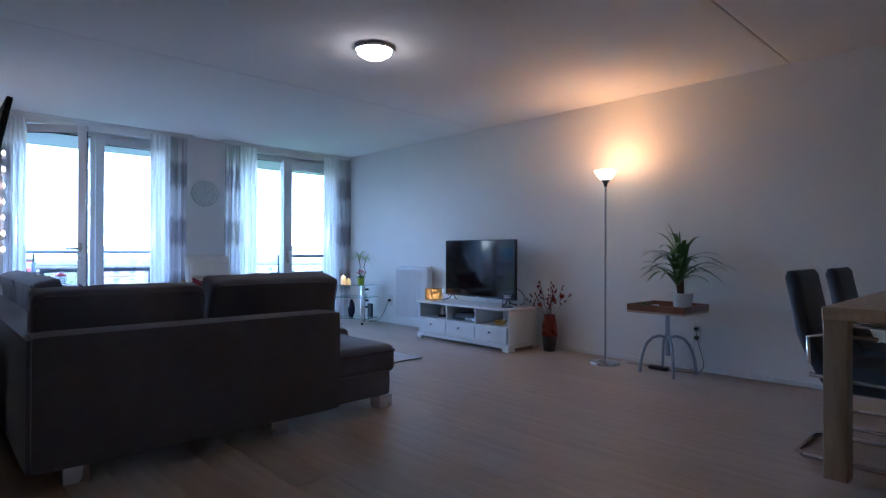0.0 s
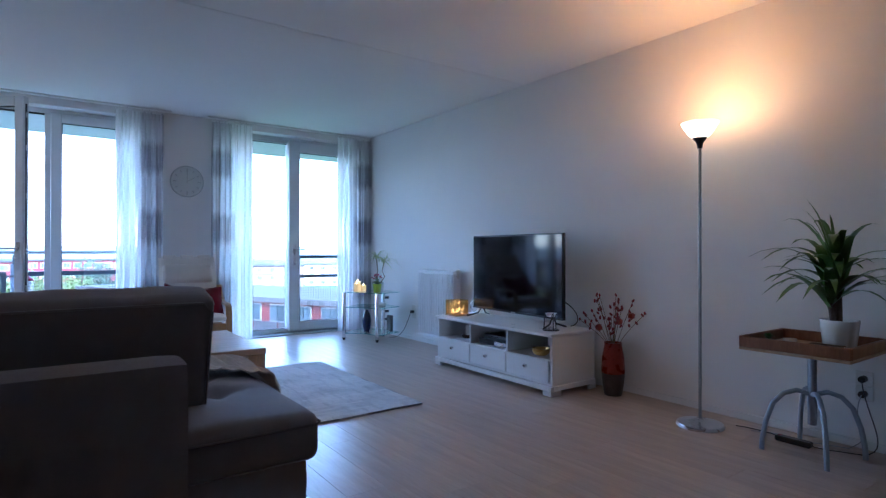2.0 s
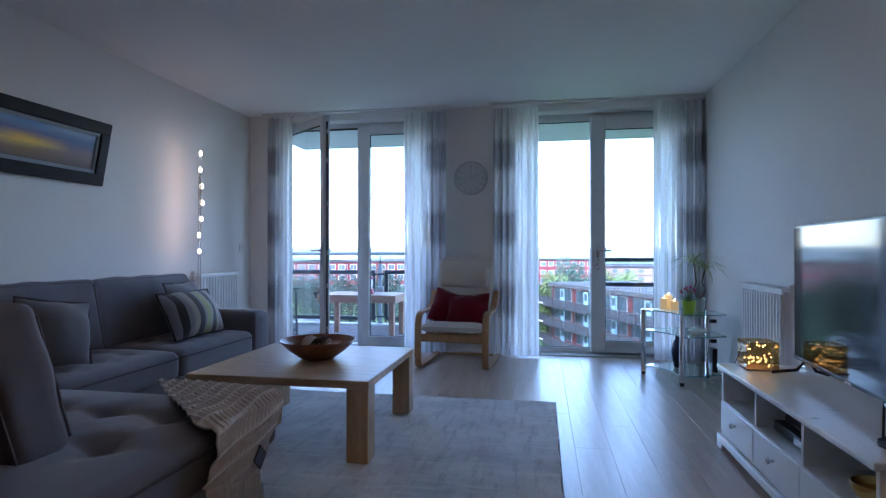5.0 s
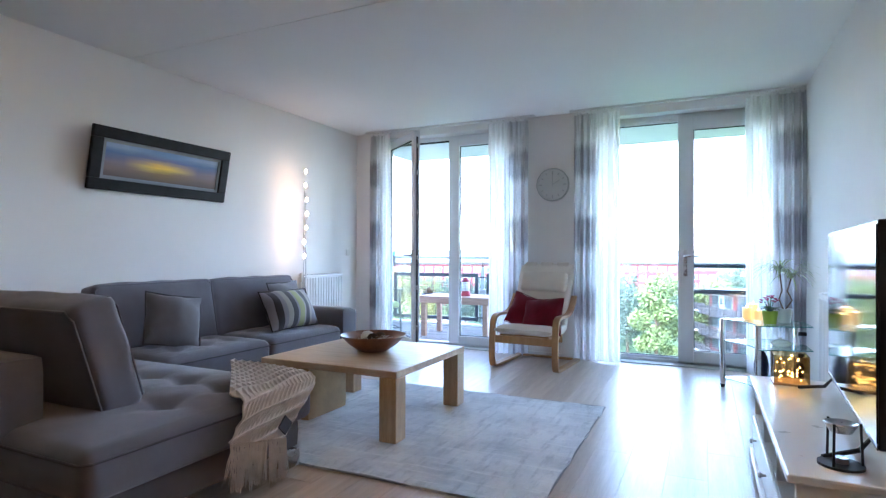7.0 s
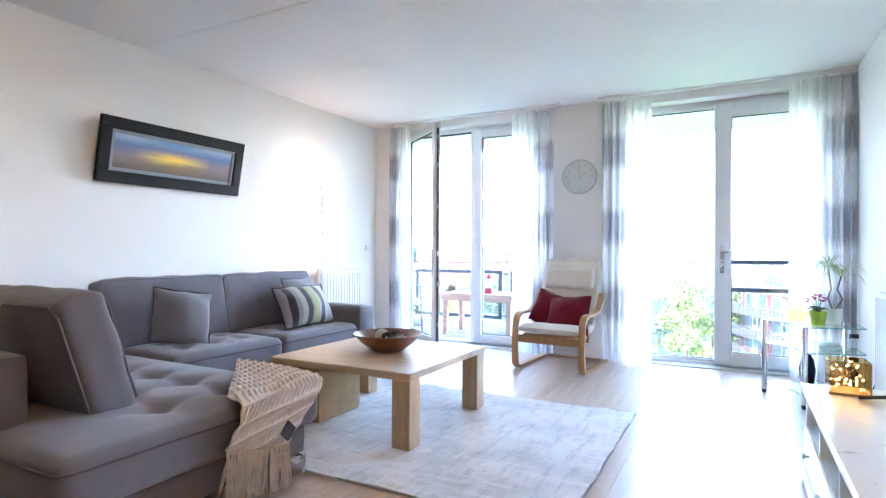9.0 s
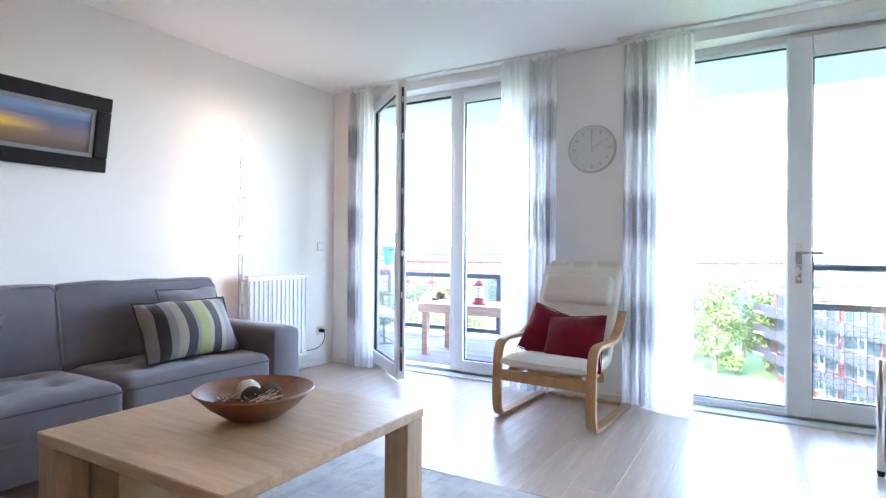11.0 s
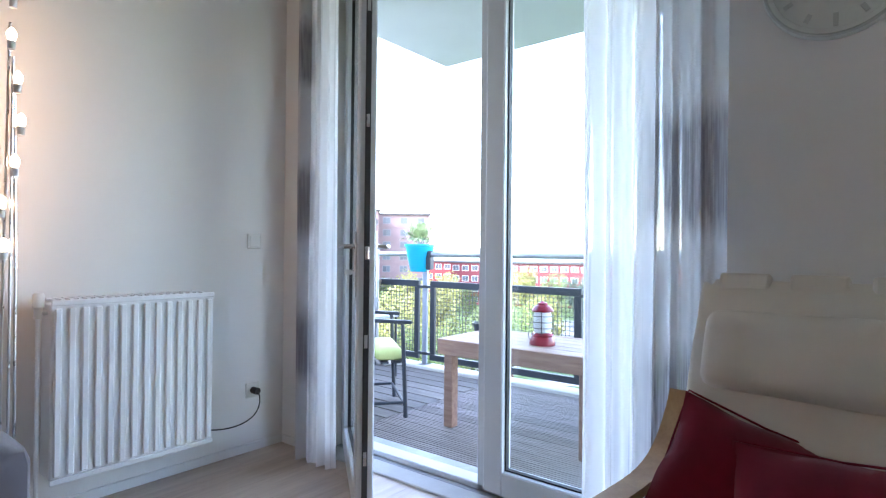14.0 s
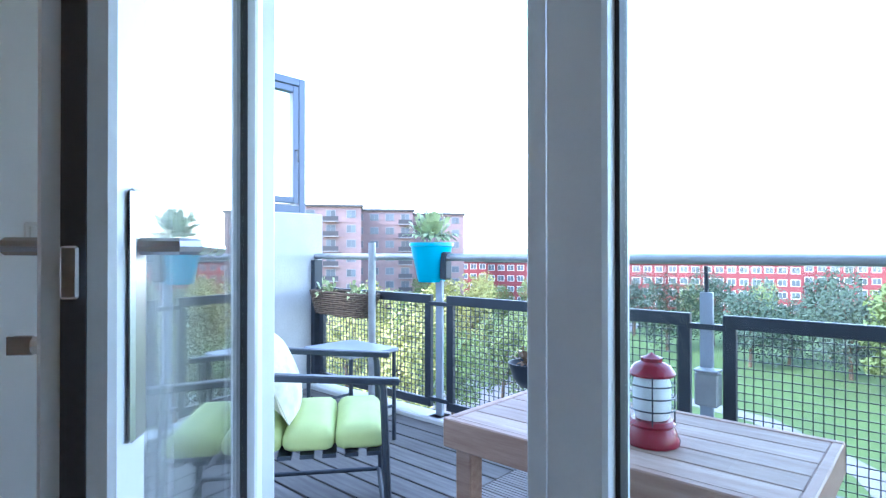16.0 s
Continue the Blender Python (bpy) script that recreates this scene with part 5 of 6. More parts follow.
# ---- things on and in the bench ----
def cube_light():
    c = thing("lantern_cube", (4.245, 4.84, 0.46), "amber glass cube lantern filled with fairy lights", "lantern")
    h = 0.076
    for dims in ((-h, h, -h, -h + 0.004), (-h, h, h - 0.004, h), (-h, -h + 0.004, -h + 0.004, h - 0.004), (h - 0.004, h, -h + 0.004, h - 0.004)):
        part("pane", B(*dims, 0.012, 0.148), "amber", c).visible_shadow = False
    part("base", B(-h - 0.004, h + 0.004, -h - 0.004, h + 0.004, 0, 0.012, 0.002), "oak", c)
    rnd = random.Random(4)
    for k in range(32):
        bm = bmesh.new()
        bmesh.ops.create_icosphere(bm, subdivisions=1, radius=0.0042, matrix=Matrix.Translation((rnd.uniform(-0.065, 0.05), rnd.uniform(-0.065, 0.065), rnd.uniform(0.02, 0.135))))
        part("fairy_light", bm, "fairy", c)


cube_light()
b = thing("tealight_burner", (4.235, 3.63, 0.46), "small black metal oil burner with steel dish", "candle holder")
part("base", lathe([(0, 0), (0.062, 0), (0.062, 0.008), (0, 0.01)], 24), "black", b)
for k in range(3):
    a = 2.1 * k
    part("post", T([(0.055 * math.cos(a), 0.055 * math.sin(a), 0.005), (0.05 * math.cos(a), 0.05 * math.sin(a), 0.135)], 0.004, 6), "black", b)
part("dish", lathe([(0, 0.10), (0.03, 0.104), (0.045, 0.13), (0.043, 0.133), (0.0, 0.108)], 24), "steel", b, smooth=True)
part("tealight", lathe([(0, 0.01), (0.02, 0.01), (0.02, 0.026), (0, 0.026)], 16), "steel", b)
ch = thing("candle", (4.28, 4.71, 0.263), "ivory pillar candle on a round wooden dish", "candle")
part("dish", lathe([(0, 0), (0.055, 0), (0.062, 0.02), (0.055, 0.03), (0, 0.024)], 24), "bark", ch, smooth=True)
part("pillar", lathe([(0, 0.024), (0.026, 0.024), (0.026, 0.11), (0.022, 0.114), (0, 0.11)], 20), "cream", ch, smooth=True)
mp = thing("media_player", (4.29, 4.22, 0.263), "flat black media player with silver front", "media player")
part("case", B(-0.13, 0.13, -0.19, 0.19, 0.005, 0.05, 0.003), "black", mp)
part("front", B(-0.134, -0.13, -0.185, -0.02, 0.012, 0.042), "steel", mp, "brushed silver front panel")
mp2 = thing("media_player", (4.30, 4.24, 0.3135), "small flat black receiver box", "receiver")
part("case", B(-0.10, 0.10, -0.15, 0.15, 0, 0.035, 0.003), "black", mp2)
part("display", B(-0.102, -0.10, -0.05, 0.05, 0.012, 0.024), "screen", mp2)
gb = thing("brass_bowl", (4.20, 3.70, 0.263), "polished brass bowl standing in the bench", "bowl")
part("body", lathe([(0, 0), (0.04, 0), (0.06, 0.012), (0.072, 0.04), (0.072, 0.055), (0.067, 0.055), (0.06, 0.03), (0, 0.012)], 32), "brass", gb, smooth=True)
ck = thing("desk_clock", (4.49, 4.88, 0.46), "round chrome-rimmed table ornament", "ornament")
part("ring", T([(0, 0.0 + 0.06 * math.cos(k * 0.2618), 0.067 + 0.06 * math.sin(k * 0.2618)) for k in range(24)], 0.007, 8, True), "chrome", ck, smooth=True)


# ---- glass corner stand and what stands on it ----
def glass_stand():
    g = thing("glass_stand", (-0.045, -0.14, 0), "three-tier glass corner stand with chrome legs", "glass stand")
    A, Bp, C, D, E2 = (4.02, 6.90), (4.265, 6.47), (4.63, 6.60), (4.62, 6.88), (4.40, 7.14)
    for z, mt in ((0.563, 0), (0.385, 0), (0.075, 0)):
        a, b2 = Vector((*A, z)), Vector((*Bp, z))
        mid = (a + b2) / 2 + Vector((0.12, 0.07, 0))
        ring = [(1 - t) ** 2 * a + 2 * t * (1 - t) * mid + t * t * b2 for t in [k / 14 for k in range(15)]]
        ring += [Vector((*C, z)), Vector((*D, z)), Vector((*E2, z))]
        bm = bmesh.new()
        lo = [bm.verts.new(p) for p in ring]
        hi = [bm.verts.new(p + Vector((0, 0, 0.008))) for p in ring]
        bm.faces.new(lo[::-1])
        bm.faces.new(hi)
        for k in range(len(ring)):
            k2 = (k + 1) % len(ring)
            bm.faces.new((lo[k], lo[k2], hi[k2], hi[k]))
        bmesh.ops.recalc_face_normals(bm, faces=bm.faces)
        sh = part("shelf", bm, "shelf_glass", g, "clear greenish glass shelf")
        sh.visible_shadow = False
        part("edge", T([p + Vector((0, 0, 0.004)) for p in ring], 0.0042, 6, True), "glass_edge", sh, "green polished glass edge")
    for x, y in ((A[0] + 0.02, A[1]), (Bp[0], Bp[1] + 0.02), (4.56, 6.86)):
        lg = part("leg", lathe([(0, 0.03), (0.022, 0.03), (0.022, 0.565), (0.018, 0.572), (0, 0.572)], 20, (x, y, 0)), "chrome", g, "thick chrome tube leg", smooth=True)
        part("foot", lathe([(0, 0), (0.014, 0), (0.022, 0.03), (0, 0.03)], 14, (x, y, 0)), "black", lg)
    for z in (0.20, 0.30, 0.47):
        part("cable_clip", B(4.58, 4.625, 6.83, 6.88, z, z + 0.03, 0.003), "black", g)


glass_stand()
GT = 0.572
for k, (x, y, h) in enumerate(((4.175, 6.79, 0.095), (4.255, 6.76, 0.075), (4.225, 6.85, 0.12))):
    c = thing("candle", (x, y, GT), "ivory pillar candle with a warm flickering light", "candle", "candles on the glass stand")
    part("pillar", lathe([(0, 0), (0.034, 0), (0.034, h), (0.028, h + 0.003), (0.02, h - 0.012), (0, h - 0.014)], 22), "wax", c, smooth=True)
    part("flame", lathe([(0, h - 0.012), (0.006, h), (0.004, h + 0.015), (0, h + 0.024)], 10), "flame", c, smooth=True)
fp = thing("potted_flower", (4.315, 6.52, GT), "crimson potted flower in a lime green pot", "plant")
part("pot", lathe([(0, 0), (0.042, 0), (0.056, 0.10), (0.052, 0.10), (0.046, 0.09), (0, 0.088)], 28), "lime", fp, smooth=True)
rnd = random.Random(8)
for k in range(16):
    a = k * 2.4
    bm = bmesh.new()
    leaf_blade(bm, (0, 0, 0.09), (0.075 * math.cos(a), 0.075 * math.sin(a), 0.115 + 0.02 * rnd.random()), 0.045, 0.01, 4)
    part("leaf", bm, "leaf", fp)
for k in range(13):
    a, r, z = k * 2.4, 0.015 + 0.005 * k, 0.21 - 0.004 * k
    p = Vector((r * math.cos(a), r * math.sin(a), z))
    st = part("stem", T([(0, 0, 0.09), p * 0.6 + Vector((0, 0, 0.07)), p], 0.0018, 5), "leaf", fp)
    bm = bmesh.new()
    for q in range(5):
        b2 = q * 1.257
        leaf_blade(bm, p, p + Vector((0.022 * math.cos(b2), 0.022 * math.sin(b2), 0.012)), 0.022, 0.004, 3)
    part("flower", bm, "pink", st)
dp = thing("dragon_tree", (4.425, 6.66, GT), "small dragon tree in a pale glazed pot", "plant")
part("pot", lathe([(0, 0), (0.046, 0), (0.056, 0.11), (0.051, 0.11), (0.046, 0.1), (0, 0.1)], 28), "clock_face", dp, smooth=True)
for (x, y, h), n in (((-0.02, 0.02, 0.40), 40), ((0.03, -0.03, 0.35), 22)):
    part("stem", T([(0, 0, 0.09), (x * 1.6, y * 1.6, 0.18), (x * 0.6, y, 0.25), (x * 1.4, y * 1.3, h)], 0.0055, 8), "twig", dp)
    for k in range(n):
        a, e, ln = k * 2.4, rnd.uniform(-0.3, 1.0), rnd.uniform(0.17, 0.27)
        root = Vector((x * 1.4, y * 1.3, h - 0.01 + 0.03 * k / n))
        bm = bmesh.new()
        leaf_blade(bm, root, root + ln * Vector((math.cos(a) * math.cos(e), math.sin(a) * math.cos(e), math.sin(e) * 0.8)), 0.010, 0.05, 4)
        part("leaf", bm, "leaf_pale", dp)
wb = thing("white_dish", (4.395, 6.58, 0.393), "white ceramic dish with lid on the middle shelf", "dish")
part("dish", lathe([(0, 0), (0.05, 0), (0.075, 0.025), (0.075, 0.03), (0.04, 0.05), (0.012, 0.056), (0.012, 0.07), (0, 0.072)], 28), "ceramic", wb, smooth=True)
bv = thing("blue_vase", (4.27, 6.70, 0.083), "slender navy blue vase on the bottom shelf", "vase")
part("body", lathe([(0, 0), (0.03, 0), (0.05, 0.07), (0.055, 0.14), (0.042, 0.21), (0.02, 0.25), (0.024, 0.265), (0.018, 0.262), (0, 0.24)], 28), "navy", bv, smooth=True)
rt = thing("speaker", (4.515, 6.56, 0.083), "slim upright black router", "router")
part("case", B(-0.02, 0.02, -0.05, 0.05, 0, 0.20, 0.008), "black", rt)
part("light", B(-0.0215, -0.02, -0.004, 0.004, 0.15, 0.16), "sky_blue", rt)


# ---- light string lamp by the sofa ----
def light_string():
    s = thing("string_lamp", (0.088, 6.158, 0), "tall rod floor lamp with seven glowing bulbs", "floor lamp")
    part("base", lathe([(0, 0), (0.11, 0), (0.11, 0.012), (0.02, 0.02), (0, 0.02)], 28), "steel", s)
    for k, (x, y) in enumerate(((0, -0.022), (0.01, 0.0), (0, 0.022))):
        part("rod", T([(x, y, 0.015), (x, y * 0.8, 1.0), (x, y * 0.35, 1.86 - 0.12 * k)], 0.0045, 8), "steel", s)
    for k in range(7):
        z = 1.058 + 0.147 * k
        y = (-0.02, -0.028, 0.008, 0.025, 0.014, -0.006, -0.003)[k]
        so = part("socket", lathe([(0, -0.03), (0.011, -0.03), (0.013, 0.0), (0, 0.002)], 12, (0.012, y, z)), "trim", s, smooth=True)
        part("bulb", lathe([(0, 0.0), (0.010, 0.002), (0.015, 0.018), (0.014, 0.032), (0.006, 0.044), (0, 0.048)], 14, (0.012, y, z)), "bulb", so, smooth=True)
        lamp("bulb_light", (0.088 - 0.05, 6.158 + y, z + 0.025), STRING, (1, 0.58, 0.3), 0.03)


light_string()

# ---- picture and clock ----
PX = XW + 0.010
p = thing("framed_painting", (PX, 4.655, 1.572), "sunset seascape painting in a wide black frame", "painting")
w, h, f = 0.622, 0.232, 0.085
for dims in ((-w, w, h - f, h), (-w, w, -h, -h + f), (-w, -w + f, -h + f, h - f), (w - f, w, -h + f, h - f)):
    part("frame_rail", B(0, 0.035, dims[0], dims[1], h + dims[2], h + dims[3], 0.008, seg=2), "picture_frame", p)
for y0, y1, z0, z1 in ((-w + f, w - f, h - f - 0.025, h - f), (-w + f, w - f, -h + f, -h + f + 0.025), (-w + f, -w + f + 0.025, -h + f + 0.025, h - f - 0.025), (w - f - 0.025, w - f, -h + f + 0.025, h - f - 0.025)):
    part("liner", B(0.002, 0.022, y0, y1, h + z0, h + z1, 0.002), "liner", p)
part("canvas", B(0.001, 0.012, -w + f + 0.025, w - f - 0.025, f + 0.025, 2 * h - f - 0.025), "painting", p, "sunset over a dark sea")
part("hanging_wire", T([(0.0, -0.3, 1.5 * h), (-0.03, 0, 1.75 * h), (0.0, 0.3, 1.5 * h)], 0.002, 5), "steel", p)
p.matrix_world = pose(PX, 4.655, 1.572, 0, 10.5, 0)

c = thing("wall_clock", (2.378, YN, 1.855), "round frosted grey wall clock", "clock")
part("face", lathe([(0, 0.0), (0.178, 0.0), (0.18, 0.012), (0.168, 0.03), (0.155, 0.03), (0.152, 0.022), (0, 0.022)], 48), "clock_face", c, smooth=True).matrix_local = pose(0, 0, 0, 90)
part("ring", T([(0.172 * math.cos(k * 0.1309), -0.028, 0.172 * math.sin(k * 0.1309)) for k in range(48)], 0.005, 6, True), "clock_mark", c, smooth=True)
part("hour_hand", B(-0.008, 0.095, -0.026, -0.0235, -0.004, 0.004, m=pose(0, 0, 0, 0, -32, 0)), "clock_mark", c)
part("minute_hand", B(-0.0035, 0.0035, -0.029, -0.0265, -0.02, 0.145), "clock_mark", c)
for k in range(12):
    hh = 0.012 if k % 3 else 0.018
    part("hour_mark", B(-0.006, 0.006, -0.0255, -0.022, 0.13 - hh, 0.13 + hh, m=pose(0, 0, 0, 0, k * 30, 0)), "clock_mark", c)


# ---- sockets, switch and cables ----
def wall_plate(name, label, category, place, rz, rows, knob=False):
    s = thing(name, place, label, category)
    for k in range(rows):
        pl = part("plate", B(-0.04, 0.04, -0.011, 0, k * 0.081 - 0.04, k * 0.081 + 0.04, 0.004), "plug", s)
        if knob:
            part("rocker", B(-0.03, 0.03, -0.016, -0.011, k * 0.081 - 0.03, k * 0.081 + 0.03, 0.002), "plug", pl)
        else:
            part("recess", lathe([(0.021, 0.0), (0.019, -0.002), (0, -0.002)], 18), "clock_mark", pl).matrix_local = pose(0, -0.0112, k * 0.081, 90)
    s.matrix_world = pose(*place, 0, 0, rz)
    return s


wall_plate("light_switch", "cream double rocker light switch on the wall", "switch", (XW, 7.275, 1.12), 90, 1, True)
wall_plate("socket", "cream wall socket with a black plug", "socket", (XW, 7.275, 0.325), 90, 1)
wall_plate("socket", "double cream wall socket beside the tray table", "socket", (XE, 1.76, 0.30), -90, 2)
wall_plate("socket", "cream double socket by the radiator", "socket", (XE, 6.26, 0.30), -90, 2)


def plug_cable(label, pts, plug_at, toward, r=0.0035, mt="black"):
    c = thing("power_cable", (0, 0, 0), label, "cable")
    part("cord", T(pts, r, 6), mt, c, smooth=True)
    part("plug", T([plug_at, Vector(plug_at) + Vector(toward)], 0.018, 12), "black", c)
    return c


plug_cable("black cord from the wall socket to the radiator", [Vector((XW + 0.055, 7.275, 0.325))] + curve((XW + 0.06, 7.285, 0.30), (XW + 0.07, 7.30, 0.16), (XW + 0.04, 7.12, 0.14), (XW + 0.03, 6.98, 0.19)), (XW + 0.012, 7.275, 0.325), (0.045, 0, 0))
plug_cable("thin dark cord looping down from the socket", curve((XE - 0.05, 1.76, 0.38), (XE - 0.10, 1.73, 0.2), (XE - 0.05, 1.61, 0.02), (XE - 0.14, 1.73, 0.006)) + curve((XE - 0.2, 1.86, 0.006), (XE - 0.25, 2.0, 0.006), (XE - 0.1, 2.16, 0.006), (XE - 0.18, 2.36, 0.006)), (XE - 0.012, 1.76, 0.381), (-0.04, 0, 0), 0.003, "dark_metal")
plug_cable("thin grey cord lying on the floor by the wall", curve((XE - 0.05, 1.76, 0.30), (XE - 0.12, 1.81, 0.12), (XE - 0.04, 1.67, 0.10), (XE - 0.08, 1.81, 0.005)) + curve((XE - 0.12, 1.93, 0.005), (XE - 0.2, 2.01, 0.005), (XE - 0.06, 2.11, 0.005), (XE - 0.2, 2.26, 0.005)), (XE - 0.012, 1.76, 0.30), (-0.04, 0, 0), 0.0025, "galv")
ps = thing("power_strip", (4.45, 2.02, 0), "black power strip lying on the floor", "power strip")
part("body", B(-0.025, 0.025, -0.09, 0.09, 0.001, 0.032, 0.006), "black", ps)
part("switch", B(-0.008, 0.008, 0.06, 0.075, 0.032, 0.036), "lantern_red", ps)
plug_cable("black cord hanging from the double socket", curve((XE - 0.05, 6.26, 0.34), (XE - 0.12, 6.29, 0.12), (XE - 0.10, 6.39, 0.01), (XE - 0.16, 6.59, 0.006)), (XE - 0.012, 6.26, 0.34), (-0.04, 0, 0))


# ---- balcony ----
DZ, RY = -0.02, 9.60


def balcony():
    slab_ = tagged(new("balcony"), "concrete balcony slab with timber deck", "balcony", kind="structure")
    slab("slab", (-2.5, 2.76, YO, 9.77, DZ - 0.36, DZ - 0.06), "concrete", slab_, 0.01)
    slab("kerb", (-2.5, 2.76, 9.51, 9.67, DZ - 0.06, DZ + 0.03), "facade_white", slab_, 0.008)
    tagged(slab("roof_slab", (-0.16, 6.5, YO + 0.0, 8.93, 2.5, 2.78), "soffit", bevel=0.006), "smooth grey-green concrete slab over the balcony", "slab", kind="structure")
    shell("facade_wall", (-2.5, XW - 0.2, YO - 0.3, YO, -14.0, 4.0), "concrete", "plain concrete outer wall beside the balcony", "wall")
    # side parapet with a window frame above
    sp = tagged(new("side_parapet"), "low pale concrete wall closing the balcony's end", "wall", kind="structure")
    slab("parapet", (-2.46, -2.30, YO, 9.67, DZ - 0.06, 1.40), "concrete", sp, 0.012)
    fw = thing("screen_window", (-2.36, YO, 1.40), "slate blue framed window standing on the side wall", "window")
    ya, yb, zt = 0.88, 1.78, 1.09
    for dims in ((ya, ya + 0.06, 0, zt), (yb - 0.06, yb, 0, zt), (ya + 0.06, yb - 0.06, zt - 0.06, zt), (ya + 0.06, yb - 0.06, 0, 0.06)):
        part("outer_frame", B(-0.03, 0.04, dims[0], dims[1], dims[2], dims[3], 0.004), "slate_frame", fw)
    for dims in ((ya + 0.075, ya + 0.125, 0.075, zt - 0.075), (yb - 0.125, yb - 0.075, 0.075, zt - 0.075), (ya + 0.125, yb - 0.125, zt - 0.125, zt - 0.075), (ya + 0.125, yb - 0.125, 0.075, 0.125)):
        part("sash", B(-0.01, 0.055, dims[0], dims[1], dims[2], dims[3], 0.004), "slate_frame", fw)
    part("pane", B(0.018, 0.024, ya + 0.125, yb - 0.125, 0.125, zt - 0.125), "glass", fw).visible_shadow = False
    part("handle", T([(0.055, yb - 0.10, 0.50), (0.09, yb - 0.10, 0.50), (0.09, yb - 0.10, 0.40)], 0.008, 8), "dark_metal", fw)
    # deck boards
    dk = tagged(new("deck"), "weathered grey deck, smooth planks beside grooved boards", "deck", kind="structure")

    def board(name, x0, x1, y, w, material, grooves=0):
        bm = bmesh.new()
        box(bm, 0, x1 - x0, 0, w, -0.024, -0.006 if grooves else 0.0, 0.002)
        for g in range(grooves):
            a = w * (g + 0.18) / grooves
            box(bm, 0, x1 - x0, a, a + w * 0.62 / grooves, -0.006, 0.0)
        ob = part(name, bm, material, dk)
        ob.location = (x0, y, DZ)
    y, k = YO + 0.045, 0
    while y < 9.46:
        board("plank", -2.28, -0.075, y, 0.132, "deck")
        y, k = y + 0.146, k + 1
    y = YO + 0.045
    while y < 9.46:
        board("grooved_board", -0.068, 2.72, y, 0.112, "grooved", 5)
        y += 0.118
    # railing
    rl = thing("balcony_railing", (0, RY, 0), "anthracite balcony railing with wire mesh panels", "railing")
    part("handrail", T([(-2.30, 0, 1.05), (0, 0, 1.05), (2.50, 0, 1.05), (2.70, -0.02, 1.05), (2.72, -0.2, 1.05), (2.72, YO - RY, 1.05)], 0.024, 14), "galv", rl, "round grey handrail", smooth=True)
    posts = [-0.915 + 1.656 * k for k in range(3)]
    for x in posts:
        p = part("post", B(x - 0.028, x + 0.028, -0.012, 0.012, 0.0, 0.90, 0.003), "blue_metal", rl)
        part("bracket", T([(x, 0, 0.88), (x, 0.0, 0.94), (x, -0.01, 1.02)], 0.010, 8), "dark_metal", p)
        part("bracket", B(x - 0.085, x + 0.085, -0.02, 0.02, 0.73, 0.755), "dark_metal", p)
        part("bracket", B(x - 0.085, x + 0.085, -0.02, 0.02, 0.10, 0.125), "dark_metal", p)
        part("foot_plate", B(x - 0.05, x + 0.05, -0.06, 0.06, DZ + 0.03, 0.0), "blue_metal", p)
    part("post", B(-2.30, -2.25, -0.05, 0.03, 0.03, 1.02, 0.003), "dark_metal", rl, "flat curved end post")
    edges = [(-2.235, posts[0] - 0.07)] + [(a + 0.07, b - 0.07) for a, b in zip(posts, posts[1:])]
    z0, z1 = 0.055, 0.80
    for a, b in edges:
        pn = part("panel_frame", B(a, b, -0.016, 0.016, z1 - 0.06, z1, 0.003), "dark_metal", rl)
        part("panel_frame_rail", B(a, b, -0.016, 0.016, z0, z0 + 0.055, 0.003), "dark_metal", pn)
        for x in (a, b - 0.055):
            part("panel_stile", B(x, x + 0.055, -0.016, 0.016, z0 + 0.055, z1 - 0.06, 0.003), "dark_metal", pn)
        ms = bmesh.new()
        x = a + 0.085
        while x < b - 0.06:
            box(ms, x - 0.002, x + 0.002, -0.002, 0.002, z0 + 0.05, z1 - 0.055)
            x += 0.036
        z = z0 + 0.085
        while z < z1 - 0.06:
            box(ms, a + 0.05, b - 0.05, -0.005, -0.001, z - 0.002, z + 0.002)
            z += 0.036
        tagged(part("wire_mesh", ms, "dark_metal", pn), kind="stuff")

    # end panel of the railing
    part("panel_frame", B(2.705, 2.735, YO - RY + 0.05, -0.1, z1 - 0.06, z1, 0.003), "dark_metal", rl)
    part("panel_frame", B(2.705, 2.735, YO - RY + 0.05, -0.1, z0, z0 + 0.055, 0.003), "dark_metal", rl)
    for yy in (YO - RY + 0.05, -0.75, -0.155):
        part("panel_stile", B(2.705, 2.735, yy, yy + 0.055, z0 + 0.055, z1 - 0.06, 0.003), "dark_metal", rl)
    # short railing in front of the other balcony door
    jr = thing("door_railing", (0, 7.90, 0), "dark metal railing close outside the balcony door", "railing")
    part("handrail", T([(3.68, 0, 0.99), (4.72, 0, 0.99)], 0.022, 12), "dark_metal", jr, smooth=True)
    part("top_rail", B(3.68, 4.72, -0.016, 0.016, 0.70, 0.745, 0.003), "dark_metal", jr)
    part("bottom_rail", B(3.68, 4.72, -0.016, 0.016, 0.06, 0.10, 0.003), "dark_metal", jr)
    for x in (3.68, 4.68):
        part("post", B(x, x + 0.04, -0.016, 0.016, 0.0, 0.99, 0.003), "dark_metal", jr)
        part("bracket", B(x, x + 0.04, YO - 7.90, 0.016, 0.02, 0.05), "dark_metal", jr)
    ms = bmesh.new()
    for k in range(1, 27):
        box(ms, 3.72 + k * 0.036 - 0.0015, 3.72 + k * 0.036 + 0.0015, -0.002, 0.002, 0.10, 0.70)
    for k in range(1, 17):
        box(ms, 3.72, 4.68, -0.004, -0.001, 0.10 + k * 0.036 - 0.0015, 0.10 + k * 0.036 + 0.0015)
